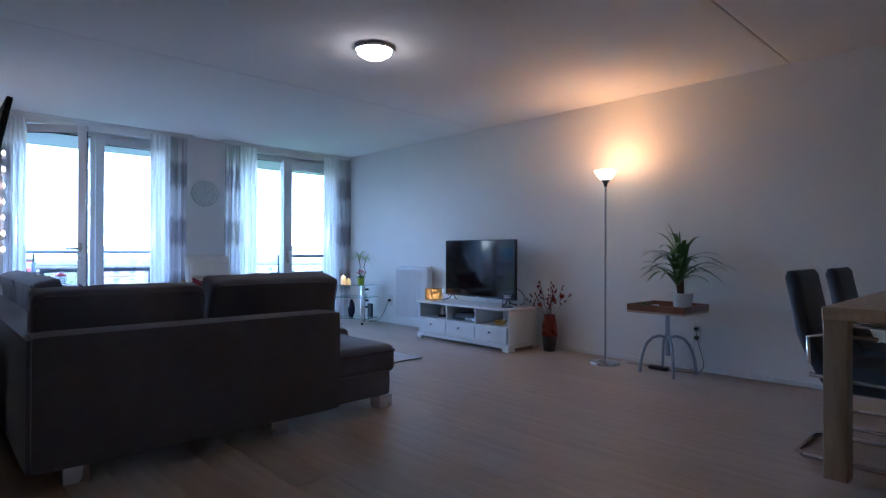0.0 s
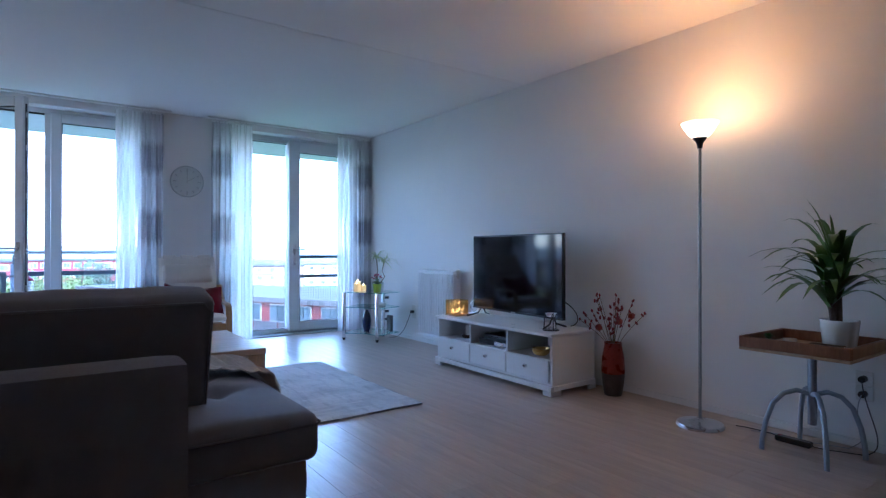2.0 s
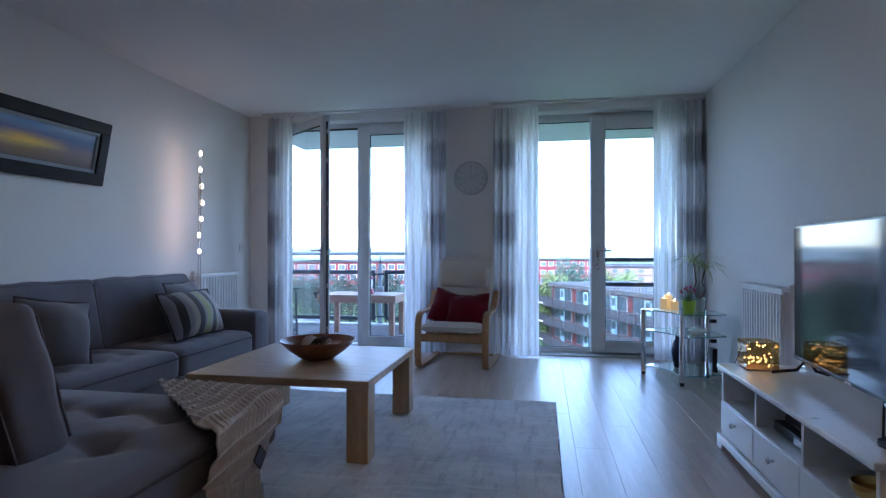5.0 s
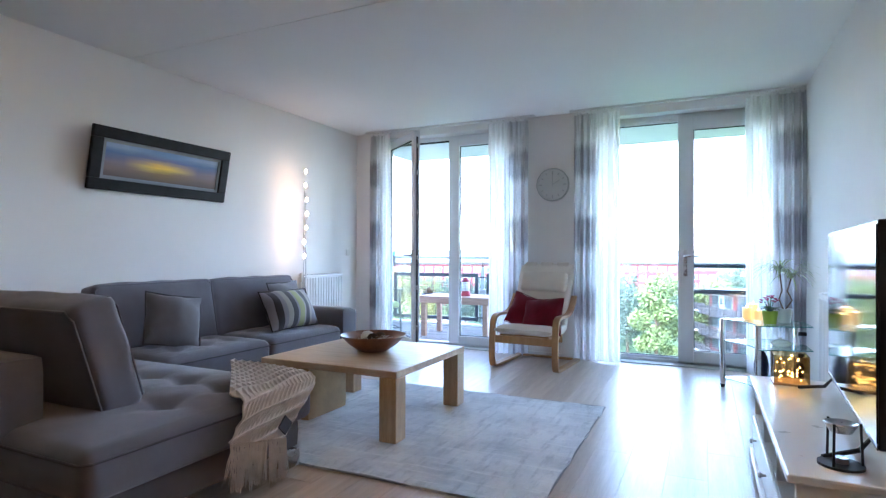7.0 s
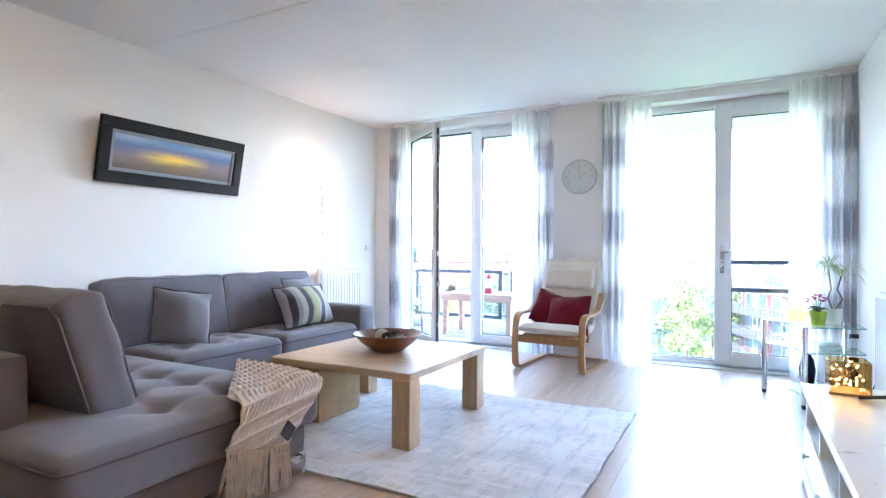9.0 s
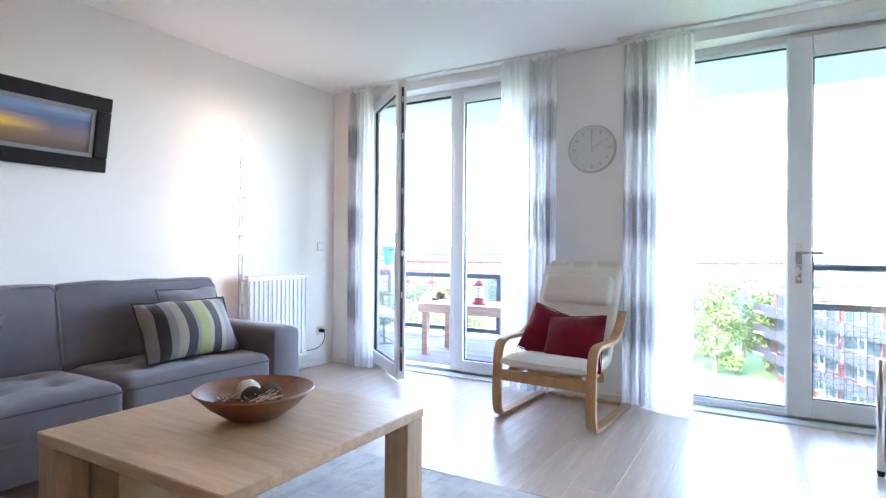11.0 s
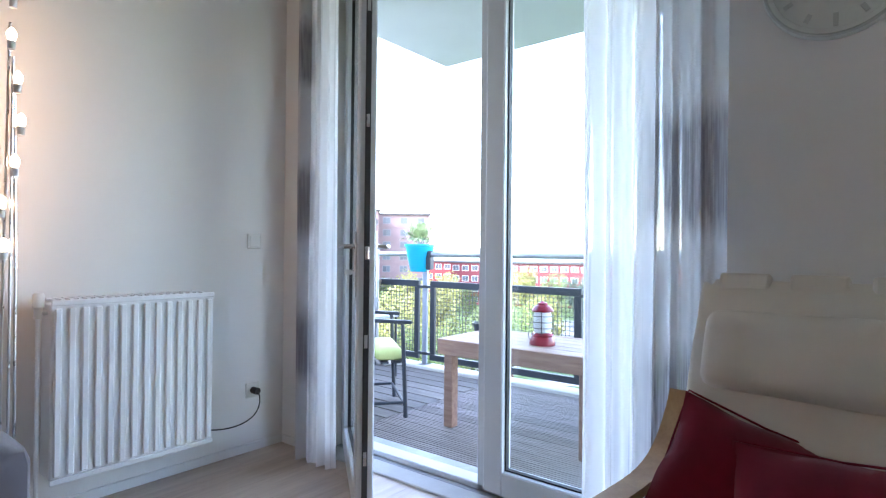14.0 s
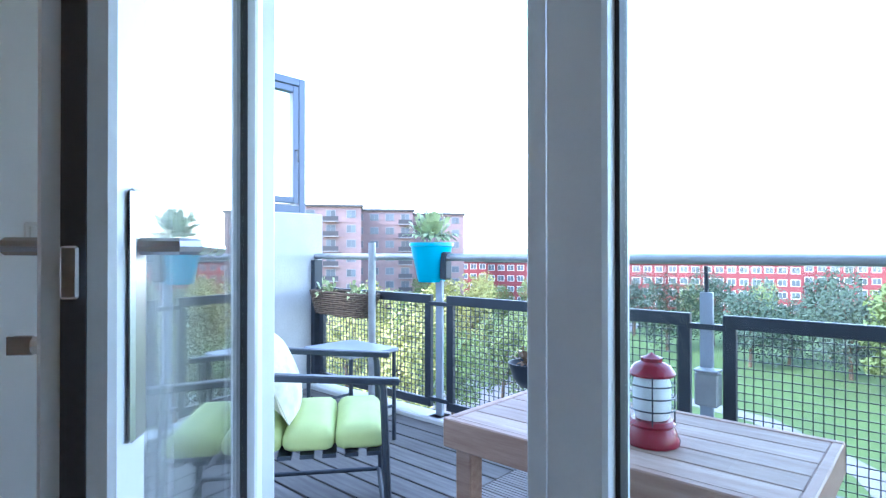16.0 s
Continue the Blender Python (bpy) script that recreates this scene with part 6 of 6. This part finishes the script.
    tagged(part("wire_mesh", ms, "dark_metal", jr), kind="stuff")


balcony()


def patio_table():
    t = thing("patio_table", (0.30, 8.285, DZ), "slatted weathered hardwood table on the balcony", "table")
    w, d, h = 1.03, 0.61, 0.55
    n = 5
    for k in range(n):
        a = 0.03 + (d - 0.06) * k / n
        part("slat", B(0.03, w - 0.03, a + 0.002, a + (d - 0.06) / n - 0.002, h - 0.022, h, 0.003), "hardwood", t)
    for dims in ((0, w, 0, 0.03), (0, w, d - 0.03, d), (0, 0.03, 0.03, d - 0.03), (w - 0.03, w, 0.03, d - 0.03)):
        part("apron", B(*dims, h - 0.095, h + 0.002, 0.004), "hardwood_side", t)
    for x in (0.03, w - 0.095):
        for y in (0.03, d - 0.095):
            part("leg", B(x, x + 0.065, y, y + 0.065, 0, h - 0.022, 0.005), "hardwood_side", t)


patio_table()


def lantern():
    l = thing("camping_lantern", (0.912, 8.515, DZ + 0.552), "red enamel camping lantern with wire cage", "lantern")
    part("base", lathe([(0, 0), (0.075, 0), (0.078, 0.012), (0.066, 0.04), (0.06, 0.05), (0.066, 0.058), (0.058, 0.07), (0, 0.072)], 32), "lantern_red", l, smooth=True)
    part("globe", lathe([(0.045, 0.072), (0.053, 0.10), (0.053, 0.17), (0.046, 0.195), (0, 0.197)], 28), "lantern_glass", l, smooth=True)
    part("cap", lathe([(0.062, 0.195), (0.066, 0.202), (0.05, 0.225), (0.03, 0.235), (0.03, 0.245), (0.012, 0.252), (0, 0.262)], 28), "lantern_red", l, smooth=True)
    for z in (0.10, 0.135, 0.17):
        part("cage_ring", T([(0.062 * math.cos(k * 0.2618), 0.062 * math.sin(k * 0.2618), z) for k in range(24)], 0.0022, 6, True), "dark_metal", l)
    for k in range(4):
        a = k * math.pi / 2 + 0.4
        part("cage_bar", T([(0.062 * math.cos(a), 0.062 * math.sin(a), 0.06), (0.062 * math.cos(a), 0.062 * math.sin(a), 0.20)], 0.0022, 6), "dark_metal", l)
    part("bail", T(curve((-0.06, 0, 0.20), (-0.10, 0, 0.05), (-0.10, 0.0, 0.03), (-0.08, 0, 0.02), 8), 0.002, 6), "dark_metal", l)


lantern()


def garden_chair():
    c = thing("garden_chair", (-0.37, 8.23, DZ), "dark metal garden chair with lime green seat pad", "chair", rz=51.5)
    # faces +x; arms along x
    for s in (-1, 1):
        y = s * 0.27
        part("side_frame", T([(0.30, y, 0.0), (0.275, y, 0.60), (0.265, y, 0.64)], 0.014, 8), "dark_metal", c)
        part("arm", B(-0.33, 0.29, y - 0.022, y + 0.022, 0.635, 0.66, 0.005, m=pose(0, 0, 0, 0, 4, 0)), "dark_metal", c)
        part("rear_leg", T([(-0.30, y, 0.0), (-0.30, y, 0.40), (-0.36, y, 0.95)], 0.014, 8), "dark_metal", c)
        part("runner", T([(0.29, y, 0.10), (-0.30, y, 0.10)], 0.010, 8), "dark_metal", c)
    for x, z in ((0.28, 0.36), (-0.28, 0.36), (-0.29, 0.10), (-0.36, 0.93), (0.285, 0.10)):
        part("crossbar", T([(x, -0.27, z), (x, 0.27, z)], 0.010, 8), "dark_metal", c)
    for k in range(7):
        x = -0.24 + 0.08 * k
        part("seat_slat", B(x - 0.025, x + 0.025, -0.26, 0.26, 0.355, 0.37), "dark_metal", c)
    p = thing("seat_pad", (-0.37, 8.23, DZ + 0.372), "quilted lime green seat pad on the garden chair", "cushion", rz=51.5)
    for k in range(3):
        part("quilt", soft_block(-0.28 + 0.19 * k, -0.092 + 0.19 * k, -0.25, 0.25, 0, 0.075, 0.03, 0.03, puff=0.02), "lime_cloth", p, smooth=True)


garden_chair()
cushion("pale printed cushion on the garden chair", 0.44, 0.42, 0.16, pose(-0.46, 8.11, 0.61, 0, 0, 141) @ pose(0, 0, 0, -25, 10, 0), "cream_cloth")
bt = thing("balcony_side_table", (-1.06, 8.98, DZ), "small grey metal table beside the garden chair", "table")
part("tabletop", B(-0.22, 0.22, -0.18, 0.18, 0.52, 0.542, 0.004), "slate_top", bt)
for x in (-0.2, 0.2):
    for y in (-0.16, 0.16):
        part("leg", T([(x, y, 0), (x, y, 0.52)], 0.012, 8), "dark_metal", bt)
    part("crossbar", T([(x, -0.16, 0.2), (x, 0.16, 0.2)], 0.008, 8), "dark_metal", bt)


def leafy(parent, mt, centre, radius, count, seed, size=0.05, flat=1.0, name="leaf"):
    rnd = random.Random(seed)
    for k in range(count):
        a, e = rnd.uniform(0, 6.28), rnd.uniform(-0.1, 1.5)
        r = radius * rnd.uniform(0.35, 1.0)
        root = Vector(centre) + r * 0.4 * Vector((math.cos(a), math.sin(a), 0.3))
        tip = Vector(centre) + r * Vector((math.cos(a) * math.cos(e), math.sin(a) * math.cos(e), flat * math.sin(e)))
        bm = bmesh.new()
        leaf_blade(bm, tip - (tip - root).normalized() * size, tip, size * 0.55, 0.01, 3)
        part(name, bm, mt, parent)


def rail_pot():
    p = thing("rail_planter", (-0.99, RY, 0.885), "turquoise plastic pot hooked over the handrail", "planter")
    bm = lathe([(0, 0), (0.085, 0), (0.09, 0.008), (0.138, 0.235), (0.148, 0.24), (0.148, 0.262), (0.138, 0.262), (0.13, 0.24), (0.0, 0.22)], 36)
    part("pot", bm, "turquoise", p, smooth=True)
    part("saddle", B(0.10, 0.155, -0.035, 0.035, 0.02, 0.20, 0.01), "dark_metal", p)
    for k in range(7):
        a = k * 0.9
        part("stem", T([(0.02 * math.cos(a), 0.02 * math.sin(a), 0.22), (0.08 * math.cos(a), 0.08 * math.sin(a), 0.33), (0.10 * math.cos(a), 0.1 * math.sin(a), 0.40)], 0.003, 5), "leaf_pale", p)
    leafy(p, "leaf_pale", (0, 0, 0.29), 0.22, 210, 31, 0.06, 1.0)


rail_pot()
# the pole of a folded parasol, baskets on the railing
po = thing("parasol_pole", (-1.42, 9.45, DZ), "slim grey metal parasol pole standing on the deck", "pole")
part("tube", T([(0, 0, 0.05), (0, 0, 1.17)], 0.026, 14), "galv", po, smooth=True)
part("base", B(-0.2, 0.2, -0.07, 0.05, 0, 0.06, 0.01), "concrete", po)
part("collar", T([(0, 0, 0.42), (0, 0, 0.47)], 0.032, 14), "dark_metal", po)


def basket(x, y, w, seed, mt, label, z=0.62):
    b = thing("wicker_basket", (x, y, z), label, "planter")
    bm = bmesh.new()
    for k in range(11):
        t = k / 10
        f = 0.82 + 0.18 * t
        pts = []
        for i in range(40):
            a = 2 * math.pi * i / 40
            pts.append((w / 2 * f * math.copysign(abs(math.cos(a)) ** 0.5, math.cos(a)), 0.085 * f * math.copysign(abs(math.sin(a)) ** 0.5, math.sin(a)), 0.16 * t + 0.004 * math.sin(i * 2 + k * 3)))
        tube(bm, pts, 0.010, 5, True)
    tagged(part("weave", bm, "wicker", b), kind="stuff")
    part("lining", B(-w * 0.38, w * 0.38, -0.06, 0.06, 0.0, 0.14), "soil", b)
    part("hook", T([(0, 0.08, 0.15), (0, 0.02 + (RY - y), 0.20)], 0.006, 6), "dark_metal", b)
    leafy(b, mt, (-w * 0.25, 0, 0.14), 0.16, 45, seed, 0.05)
    leafy(b, mt, (w * 0.2, 0, 0.14), 0.14, 40, seed + 1, 0.05)
    return b


basket(-1.80, 9.495, 0.72, 41, "leaf_pale", "brown wicker planter with pale plants on the railing")
hb = thing("hanging_basket", (-0.13, 9.48, 0.34), "round dark wire basket with dry heather", "planter")
part("bowl", lathe([(0, 0), (0.06, 0.01), (0.10, 0.06), (0.125, 0.14), (0.118, 0.14), (0.09, 0.07), (0, 0.03)], 24), "dark_metal", hb, smooth=True)
part("hook", T([(0, 0.11, 0.13), (0, 0.11, 0.45), (0, 0.12, 0.50)], 0.005, 6), "dark_metal", hb)
leafy(hb, "twig", (0, 0, 0.12), 0.13, 70, 51, 0.05)
ub = thing("utility_box", (0.765, 9.55, 0.40), "small grey metal box fixed to the railing post", "box")
part("case", B(-0.05, 0.05, -0.05, 0.02, 0, 0.15, 0.008), "galv", ub)
part("lid", B(-0.053, 0.053, -0.053, 0.02, 0.15, 0.162, 0.004), "galv", ub)


# ---- outside ----
G = -13.5
bm = bmesh.new()
v = [bm.verts.new(p) for p in ((-2500, 7.9, G), (2500, 7.9, G), (2500, 4200, G), (-2500, 4200, G))]
bm.faces.new(v)
tagged(part("ground", bm, "lawn"), "mown green lawns far below the balcony", "ground", kind="structure")


def polar(az, d):
    """A spot on the ground, az degrees left of straight out of the windows."""
    return 1.5 + -d * math.sin(radians(az)), 7.0 + d * math.cos(radians(az))


def ribbon(name, pts, w, material, label, category, z=0.03):
    bm = bmesh.new()
    rows = []
    for i, p in enumerate(pts):
        a, b = Vector(pts[max(0, i - 1)]), Vector(pts[min(len(pts) - 1, i + 1)])
        s = (b - a).normalized()
        s = Vector((-s.y, s.x)) * w / 2
        rows.append([bm.verts.new((p[0] + s.x, p[1] + s.y, G + z)), bm.verts.new((p[0] - s.x, p[1] - s.y, G + z))])
    for a, b in zip(rows, rows[1:]):
        bm.faces.new((a[0], a[1], b[1], b[0]))
    bmesh.ops.recalc_face_normals(bm, faces=bm.faces)
    return tagged(part(name, bm, material), label, category, kind="structure")


ribbon("road", [polar(62, 30), polar(50, 42), polar(38, 60), polar(30, 85), polar(24, 120)], 9, "asphalt", "grey asphalt car park road", "road")
ribbon("path", [polar(-3, 33), polar(4, 45), polar(12, 55), polar(22, 62), polar(38, 62)], 2.5, "asphalt", "grey footpath across the lawn", "path", 0.05)


def building(name, label, at, rz, length, depth, storeys, wall, roof_h=3.0, pane="far_glass", bay=3.4, balconies=(), band="facade_white", every=1, accent=None, z=G, base_h=0.0, frame_mat="window_far"):
    """A block of flats; its front faces -y before the turn."""
    b = thing(name, (*at, z), label, "building", rz=rz)
    h = storeys * roof_h
    part("wall", B(-length / 2, length / 2, 0, depth, base_h, h), wall, b)
    part("roof", B(-length / 2 - 0.4, length / 2 + 0.4, -0.5, depth + 0.4, h, h + 0.45), "roof", b)
    n = int(length / bay)
    mesh = None
    for s in range(storeys):
        zz = s * roof_h
        part("floor_band", B(-length / 2, length / 2, -0.10, 0.0, zz - 0.12, zz + 0.12), band, b)
        for k in range(n):
            x = -length / 2 + (k + 0.5) * length / n
            if mesh is None:
                wf = part("window", B(-0.95, 0.95, -0.06, 0.04, 0.75, 2.35), frame_mat, b)
                wp = part("pane", B(-0.83, -0.03, -0.12, -0.03, 0.87, 2.23), pane, wf)
                wq = part("pane", B(0.03, 0.83, -0.12, -0.03, 0.87, 2.23), pane, wf)
                mesh = (wf.data, wp.data)
                mesh3 = wq.data
                wf.location = (x, 0, zz)
            else:
                wf = new("window", mesh[0])
                wf.parent, wf.location = b, (x, 0, zz)
                for md in (mesh[1], mesh3):
                    q = new("pane", md)
                    q.parent = wf
            if accent and (k + s) % 2 == 0:
                part("panel", B(x - length / n / 2 + 0.12, x - 1.0, -0.08, 0.0, zz + 0.2, zz + roof_h - 0.2), accent, b)
            if k in balconies and s > 0:
                bl = part("balcony", B(x - bay / 2 + 0.1, x + bay / 2 - 0.1, -1.5, 0.0, zz - 0.1, zz + 0.08), "rail_far" if accent else "window_far", b)
                part("balustrade", B(x - bay / 2 + 0.1, x + bay / 2 - 0.1, -1.5, -1.42, zz + 0.08, zz + 1.0), "rail_far", bl)
    # end wall windows
    for s in range(storeys):
        for e in (-1, 1):
            for yy in (depth * 0.3, depth * 0.7):
                part("window", B(e * length / 2 - 0.06, e * length / 2 + 0.06, yy - 0.6, yy + 0.6, s * roof_h + 0.9, s * roof_h + 2.2), pane, b)
    return b


# purple brick flats beyond the parapet
for az, d, ln, st, rz in ((53.6, 112, 12, 7, 52), (48.4, 122, 13.5, 7, 48), (42.6, 134, 12.5, 7, 44)):
    building("apartment_building", "purple brick apartment block with white balconies", polar(az, d), rz, ln, 14, st + 1, "brick_purple", 2.95, bay=3.2, balconies=(0, 1) if az > 50 else (3,), band="brick_purple")
building("apartment_building", "pale grey office tower on the horizon", polar(60, 260), 55, 40, 16, 12, "facade_white", 3.0)
# long red blocks across the lawns
for az, d, ln, st, rz in ((29, 150, 46, 4, 24), (17, 150, 42, 4, 16), (9, 170, 44, 4, 8), (38, 165, 40, 4, 34), (1, 190, 50, 4, 0)):
    building("terrace_block", "long red brick housing block with white windows", polar(az, d), rz, ln, 12, st, "brick_red", 2.9, bay=2.6, band="brick_red", frame_mat="facade_white")
for k, (az, d, ln) in enumerate(((24, 210, 60), (12, 230, 60), (-4, 240, 60), (34, 230, 60), (-14, 210, 60), (-24, 230, 60))):
    building("row_house", "row of low houses with grey roofs", polar(az, d), az, ln, 12, 3, ("facade_white" if k % 2 else "brick_purple") if az < 0 else "brick_red", 2.9, bay=4.6, band="roof")
# the near block with dark and red facades
building("near_block", "dark brick and red panelled block with gallery balconies", (14.0, 57.1), -65, 45, 11, 4, "facade_red", 2.5, "near_pane", 3.0, tuple(range(14)), "brick_dark", accent="brick_dark", frame_mat="near_frame")


nb = bpy.data.objects["near_block"]
part("stair_tower", B(-27.5, -22.5, 1.2, 10, 0, 9.6), "brick_dark", nb, "dark brick stair tower")
for k in range(1, 4):
    ld = part("landing", B(-26.8, -22.6, -0.6, 1.2, 2.5 * k - 0.1, 2.5 * k + 0.1), "facade_white", nb, "white concrete landing")
    part("balustrade", B(-26.8, -22.6, -0.6, -0.52, 2.5 * k + 0.1, 2.5 * k + 1.0), "rail_far", ld)
for s_ in range(4):
    for k in range(7):
        x = -22.5 + 3.0 * (2 * k + 1)
        dr = part("door", B(x - 0.5, x + 0.5, -0.10, 0.0, 2.5 * s_ + 0.1, 2.5 * s_ + 2.25), "door_blue", nb, "pale blue front door")
        part("window", B(x - 0.32, x + 0.32, -0.13, -0.10, 2.5 * s_ + 1.2, 2.5 * s_ + 2.0), "near_pane", dr)


# ---- trees ----
def tree(at, h, spread, mt, seed, label, leaves=900, low=0.42):
    rnd = random.Random(seed)
    t = thing("tree", (*at, G), label, "tree", "trees in the park")
    part("trunk", T([(0, 0, 0), (0.1, 0.05, h * 0.25), (0.0, 0.1, h * 0.55)], [h * 0.022, h * 0.018, h * 0.011], 8), "bark", t)
    clumps = []
    for k in range(9):
        a = k * 2.4
        r = spread * rnd.uniform(0.35, 0.75)
        p = Vector((r * math.cos(a), r * math.sin(a), h * (low + (0.92 - low) * k / 9)))
        p.x, p.y = p.x * (1.15 - 0.75 * k / 9), p.y * (1.15 - 0.75 * k / 9)
        part("limb", T([(0.05, 0.05, h * (0.25 + 0.03 * k)), p * 0.6 + Vector((0, 0, h * 0.14)), p], [h * 0.009, h * 0.006, h * 0.002], 6), "bark", t)
        clumps.append((p, spread * rnd.uniform(0.34, 0.55)))
    verts, faces = [], []
    for k in range(leaves):
        c, r = clumps[k % 9]
        d = Vector((rnd.gauss(0, 1), rnd.gauss(0, 1), rnd.gauss(0, 0.8))).normalized() * r * rnd.uniform(0.55, 1.08)
        p = c + d
        u = Vector((rnd.gauss(0, 1), rnd.gauss(0, 1), rnd.gauss(0, 1))).normalized()
        w = u.orthogonal().normalized()
        s = h * rnd.uniform(0.013, 0.024)
        i = len(verts)
        verts += [p - u * s, p + w * s * 0.6, p + u * s, p - w * s * 0.6]
        faces.append((i, i + 1, i + 2, i + 3))
    me = bpy.data.meshes.new("crown")
    me.from_pydata([tuple(q) for q in verts], [], faces)
    me.materials.append(M[mt])
    cr = new("crown", me)
    cr.parent = t
    tagged(cr, kind="stuff")
    return t


kinds = [tree(polar(*p), h, sp, mt, sd, lb, n, lo) for p, h, sp, mt, sd, lb, n, lo in (
    ((47, 44), 9.5, 3.6, "foliage_yellow", 1, "yellow-green autumn tree with loose crown", 3600, 0.3),
    ((36, 52), 8.5, 3.4, "foliage", 2, "green leafy park tree", 3600, 0.3),
    ((13, 80), 10.5, 4.6, "foliage_dark", 3, "dark green spreading tree", 3600, 0.25),
    ((2.7, 70.5), 12.6, 3.6, "foliage", 4, "green leafy tree on the lawn", 5000, 0.15))]
rnd = random.Random(77)
spots = []
for az, d, k in ((52, 52, 0), (44, 58, 0), (41, 46, 1), (49, 66, 0), (55, 60, 1), (39, 70, 0), (34, 78, 1), (46, 84, 1), (60, 56, 0), (31, 62, 1), (28, 74, 0), (42, 96, 0), (51, 92, 1), (57, 84, 0), (36, 104, 1),
                  (10, 84, 2), (7, 92, 2), (16, 96, 2), (20, 88, 2), (4, 100, 1), (23, 102, 2), (27, 108, 1), (1, 112, 1), (-5, 118, 2), (18, 116, 1), (30, 120, 0), (12, 122, 1), (-10, 124, 1), (-16, 120, 2), (-22, 118, 1), (33, 132, 1), (38, 128, 0), (25, 134, 2), (-28, 130, 2), (44, 118, 1), (-1.5, 76, 3), (5.6, 78, 2), (0.5, 84, 2), (-8.3, 96, 3), (-10.2, 104, 1), (-6.2, 108, 2), (-2, 128, 1), (-7, 134, 0), (-12, 130, 1), (-14, 112, 0), (-3.5, 140, 2), (-9, 142, 1)):
    spots.append((az, d, k))
for az, d, k in spots:
    x, y = polar(az, d)
    f = rnd.uniform(0.85, 1.15)
    tr = copy_thing(kinds[k], pose(x, y, G, 0, 0, rnd.uniform(0, 360)))
    tr.scale = (f, f, f * rnd.uniform(0.9, 1.1))


# far woods and low hills to the horizon; farther belts are coloured paler for haze
def woods(d, hi, seed, step, label, mt="hedge"):
    rnd = random.Random(seed)
    bm = bmesh.new()
    prev = None
    az = 80
    while az > -70:
        x, y = polar(az, d)
        top = G + hi * (0.82 + 0.16 * noise.noise(Vector((az * 0.12, seed, 0))) + 0.05 * noise.noise(Vector((az * 1.7, seed, 3))))
        x2, y2 = polar(az, d * 1.2)
        cur = [bm.verts.new((x, y, G)), bm.verts.new((x, y, top)), bm.verts.new((x2, y2, top + 0.5)), bm.verts.new((x2, y2, G))]
        if prev:
            for k in range(3):
                bm.faces.new((prev[k], prev[k + 1], cur[k + 1], cur[k]))
        prev = cur
        az -= step * rnd.uniform(0.6, 1.4)
    bmesh.ops.recalc_face_normals(bm, faces=bm.faces)
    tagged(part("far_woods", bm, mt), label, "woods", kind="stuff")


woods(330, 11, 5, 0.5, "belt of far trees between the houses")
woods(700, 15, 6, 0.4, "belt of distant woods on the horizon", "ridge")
woods(1800, 34, 7, 0.3, "wooded ridge on the horizon, coloured pale for haze", "ridge")


def car(at, rz):
    c = thing("parked_car", (*at, G + 0.03), "small parked car on the car park", "car", "parked cars")
    part("body", B(-2.0, 2.0, -0.85, 0.85, 0.3, 0.85, 0.15, seg=2), "car", c)
    part("cabin", B(-1.1, 1.2, -0.75, 0.75, 0.85, 1.4, 0.2, seg=2), "far_glass", c)
    for x in (-1.25, 1.25):
        for y in (-0.8, 0.8):
            part("wheel", T([(x, y - 0.1, 0.32), (x, y + 0.1, 0.32)], 0.32, 14), "black", c)
    c.matrix_world = pose(*at, G + 0.03, 0, 0, rz)
    return c


c0 = car(polar(47, 50), 30)
for az, d, r in ((44, 54, 32), (41, 58, 34), (52, 42, 20), (37, 64, 40), (33, 78, 60)):
    copy_thing(c0, pose(*polar(az, d), G + 0.03, 0, 0, r))


# ---- floor planks ----
def planks():
    wide, long, gap = 0.192, 1.285, 0.0010
    meshes = {}

    def plank_mesh(w, l):
        key = (round(w, 3), round(l, 3))
        if key not in meshes:
            me = bpy.data.meshes.new("plank")
            bm = bmesh.new()
            box(bm, 0, w - gap, 0, l - gap, -0.012, 0, 0.0005)
            for f in list(bm.faces):
                if f.normal.z < -0.9:
                    bm.faces.remove(f)
            bm.to_mesh(me)
            bm.free()
            me.materials.append(M["floor"])
            meshes[key] = me
        return meshes[key]

    far = bmesh.new()
    x, i = XW, 0
    while x < XE - 0.001:
        w = min(wide, XE - x)
        y, first = -0.57, [1.285, 0.43, 0.86, 0.22, 0.64][i % 5]
        while y < YN - 0.001:
            l = min(first, 7.60 - y)
            ob = new("plank", plank_mesh(w, l))
            ob.location, ob.parent = (x, y, 0), floor
            y, first = y + first, long
        x, i = x + wide, i + 1
    box(far, -1.8, XW, YS, 3.28, -0.012, 0)
    for k in range(26):
        a = XW + k * wide
        if a < XE:
            box(far, a, min(a + wide - gap, XE), YS, -0.57, -0.012, -0.0005)
    tagged(part("plank_field", far, "floor", floor), kind="stuff")


planks()
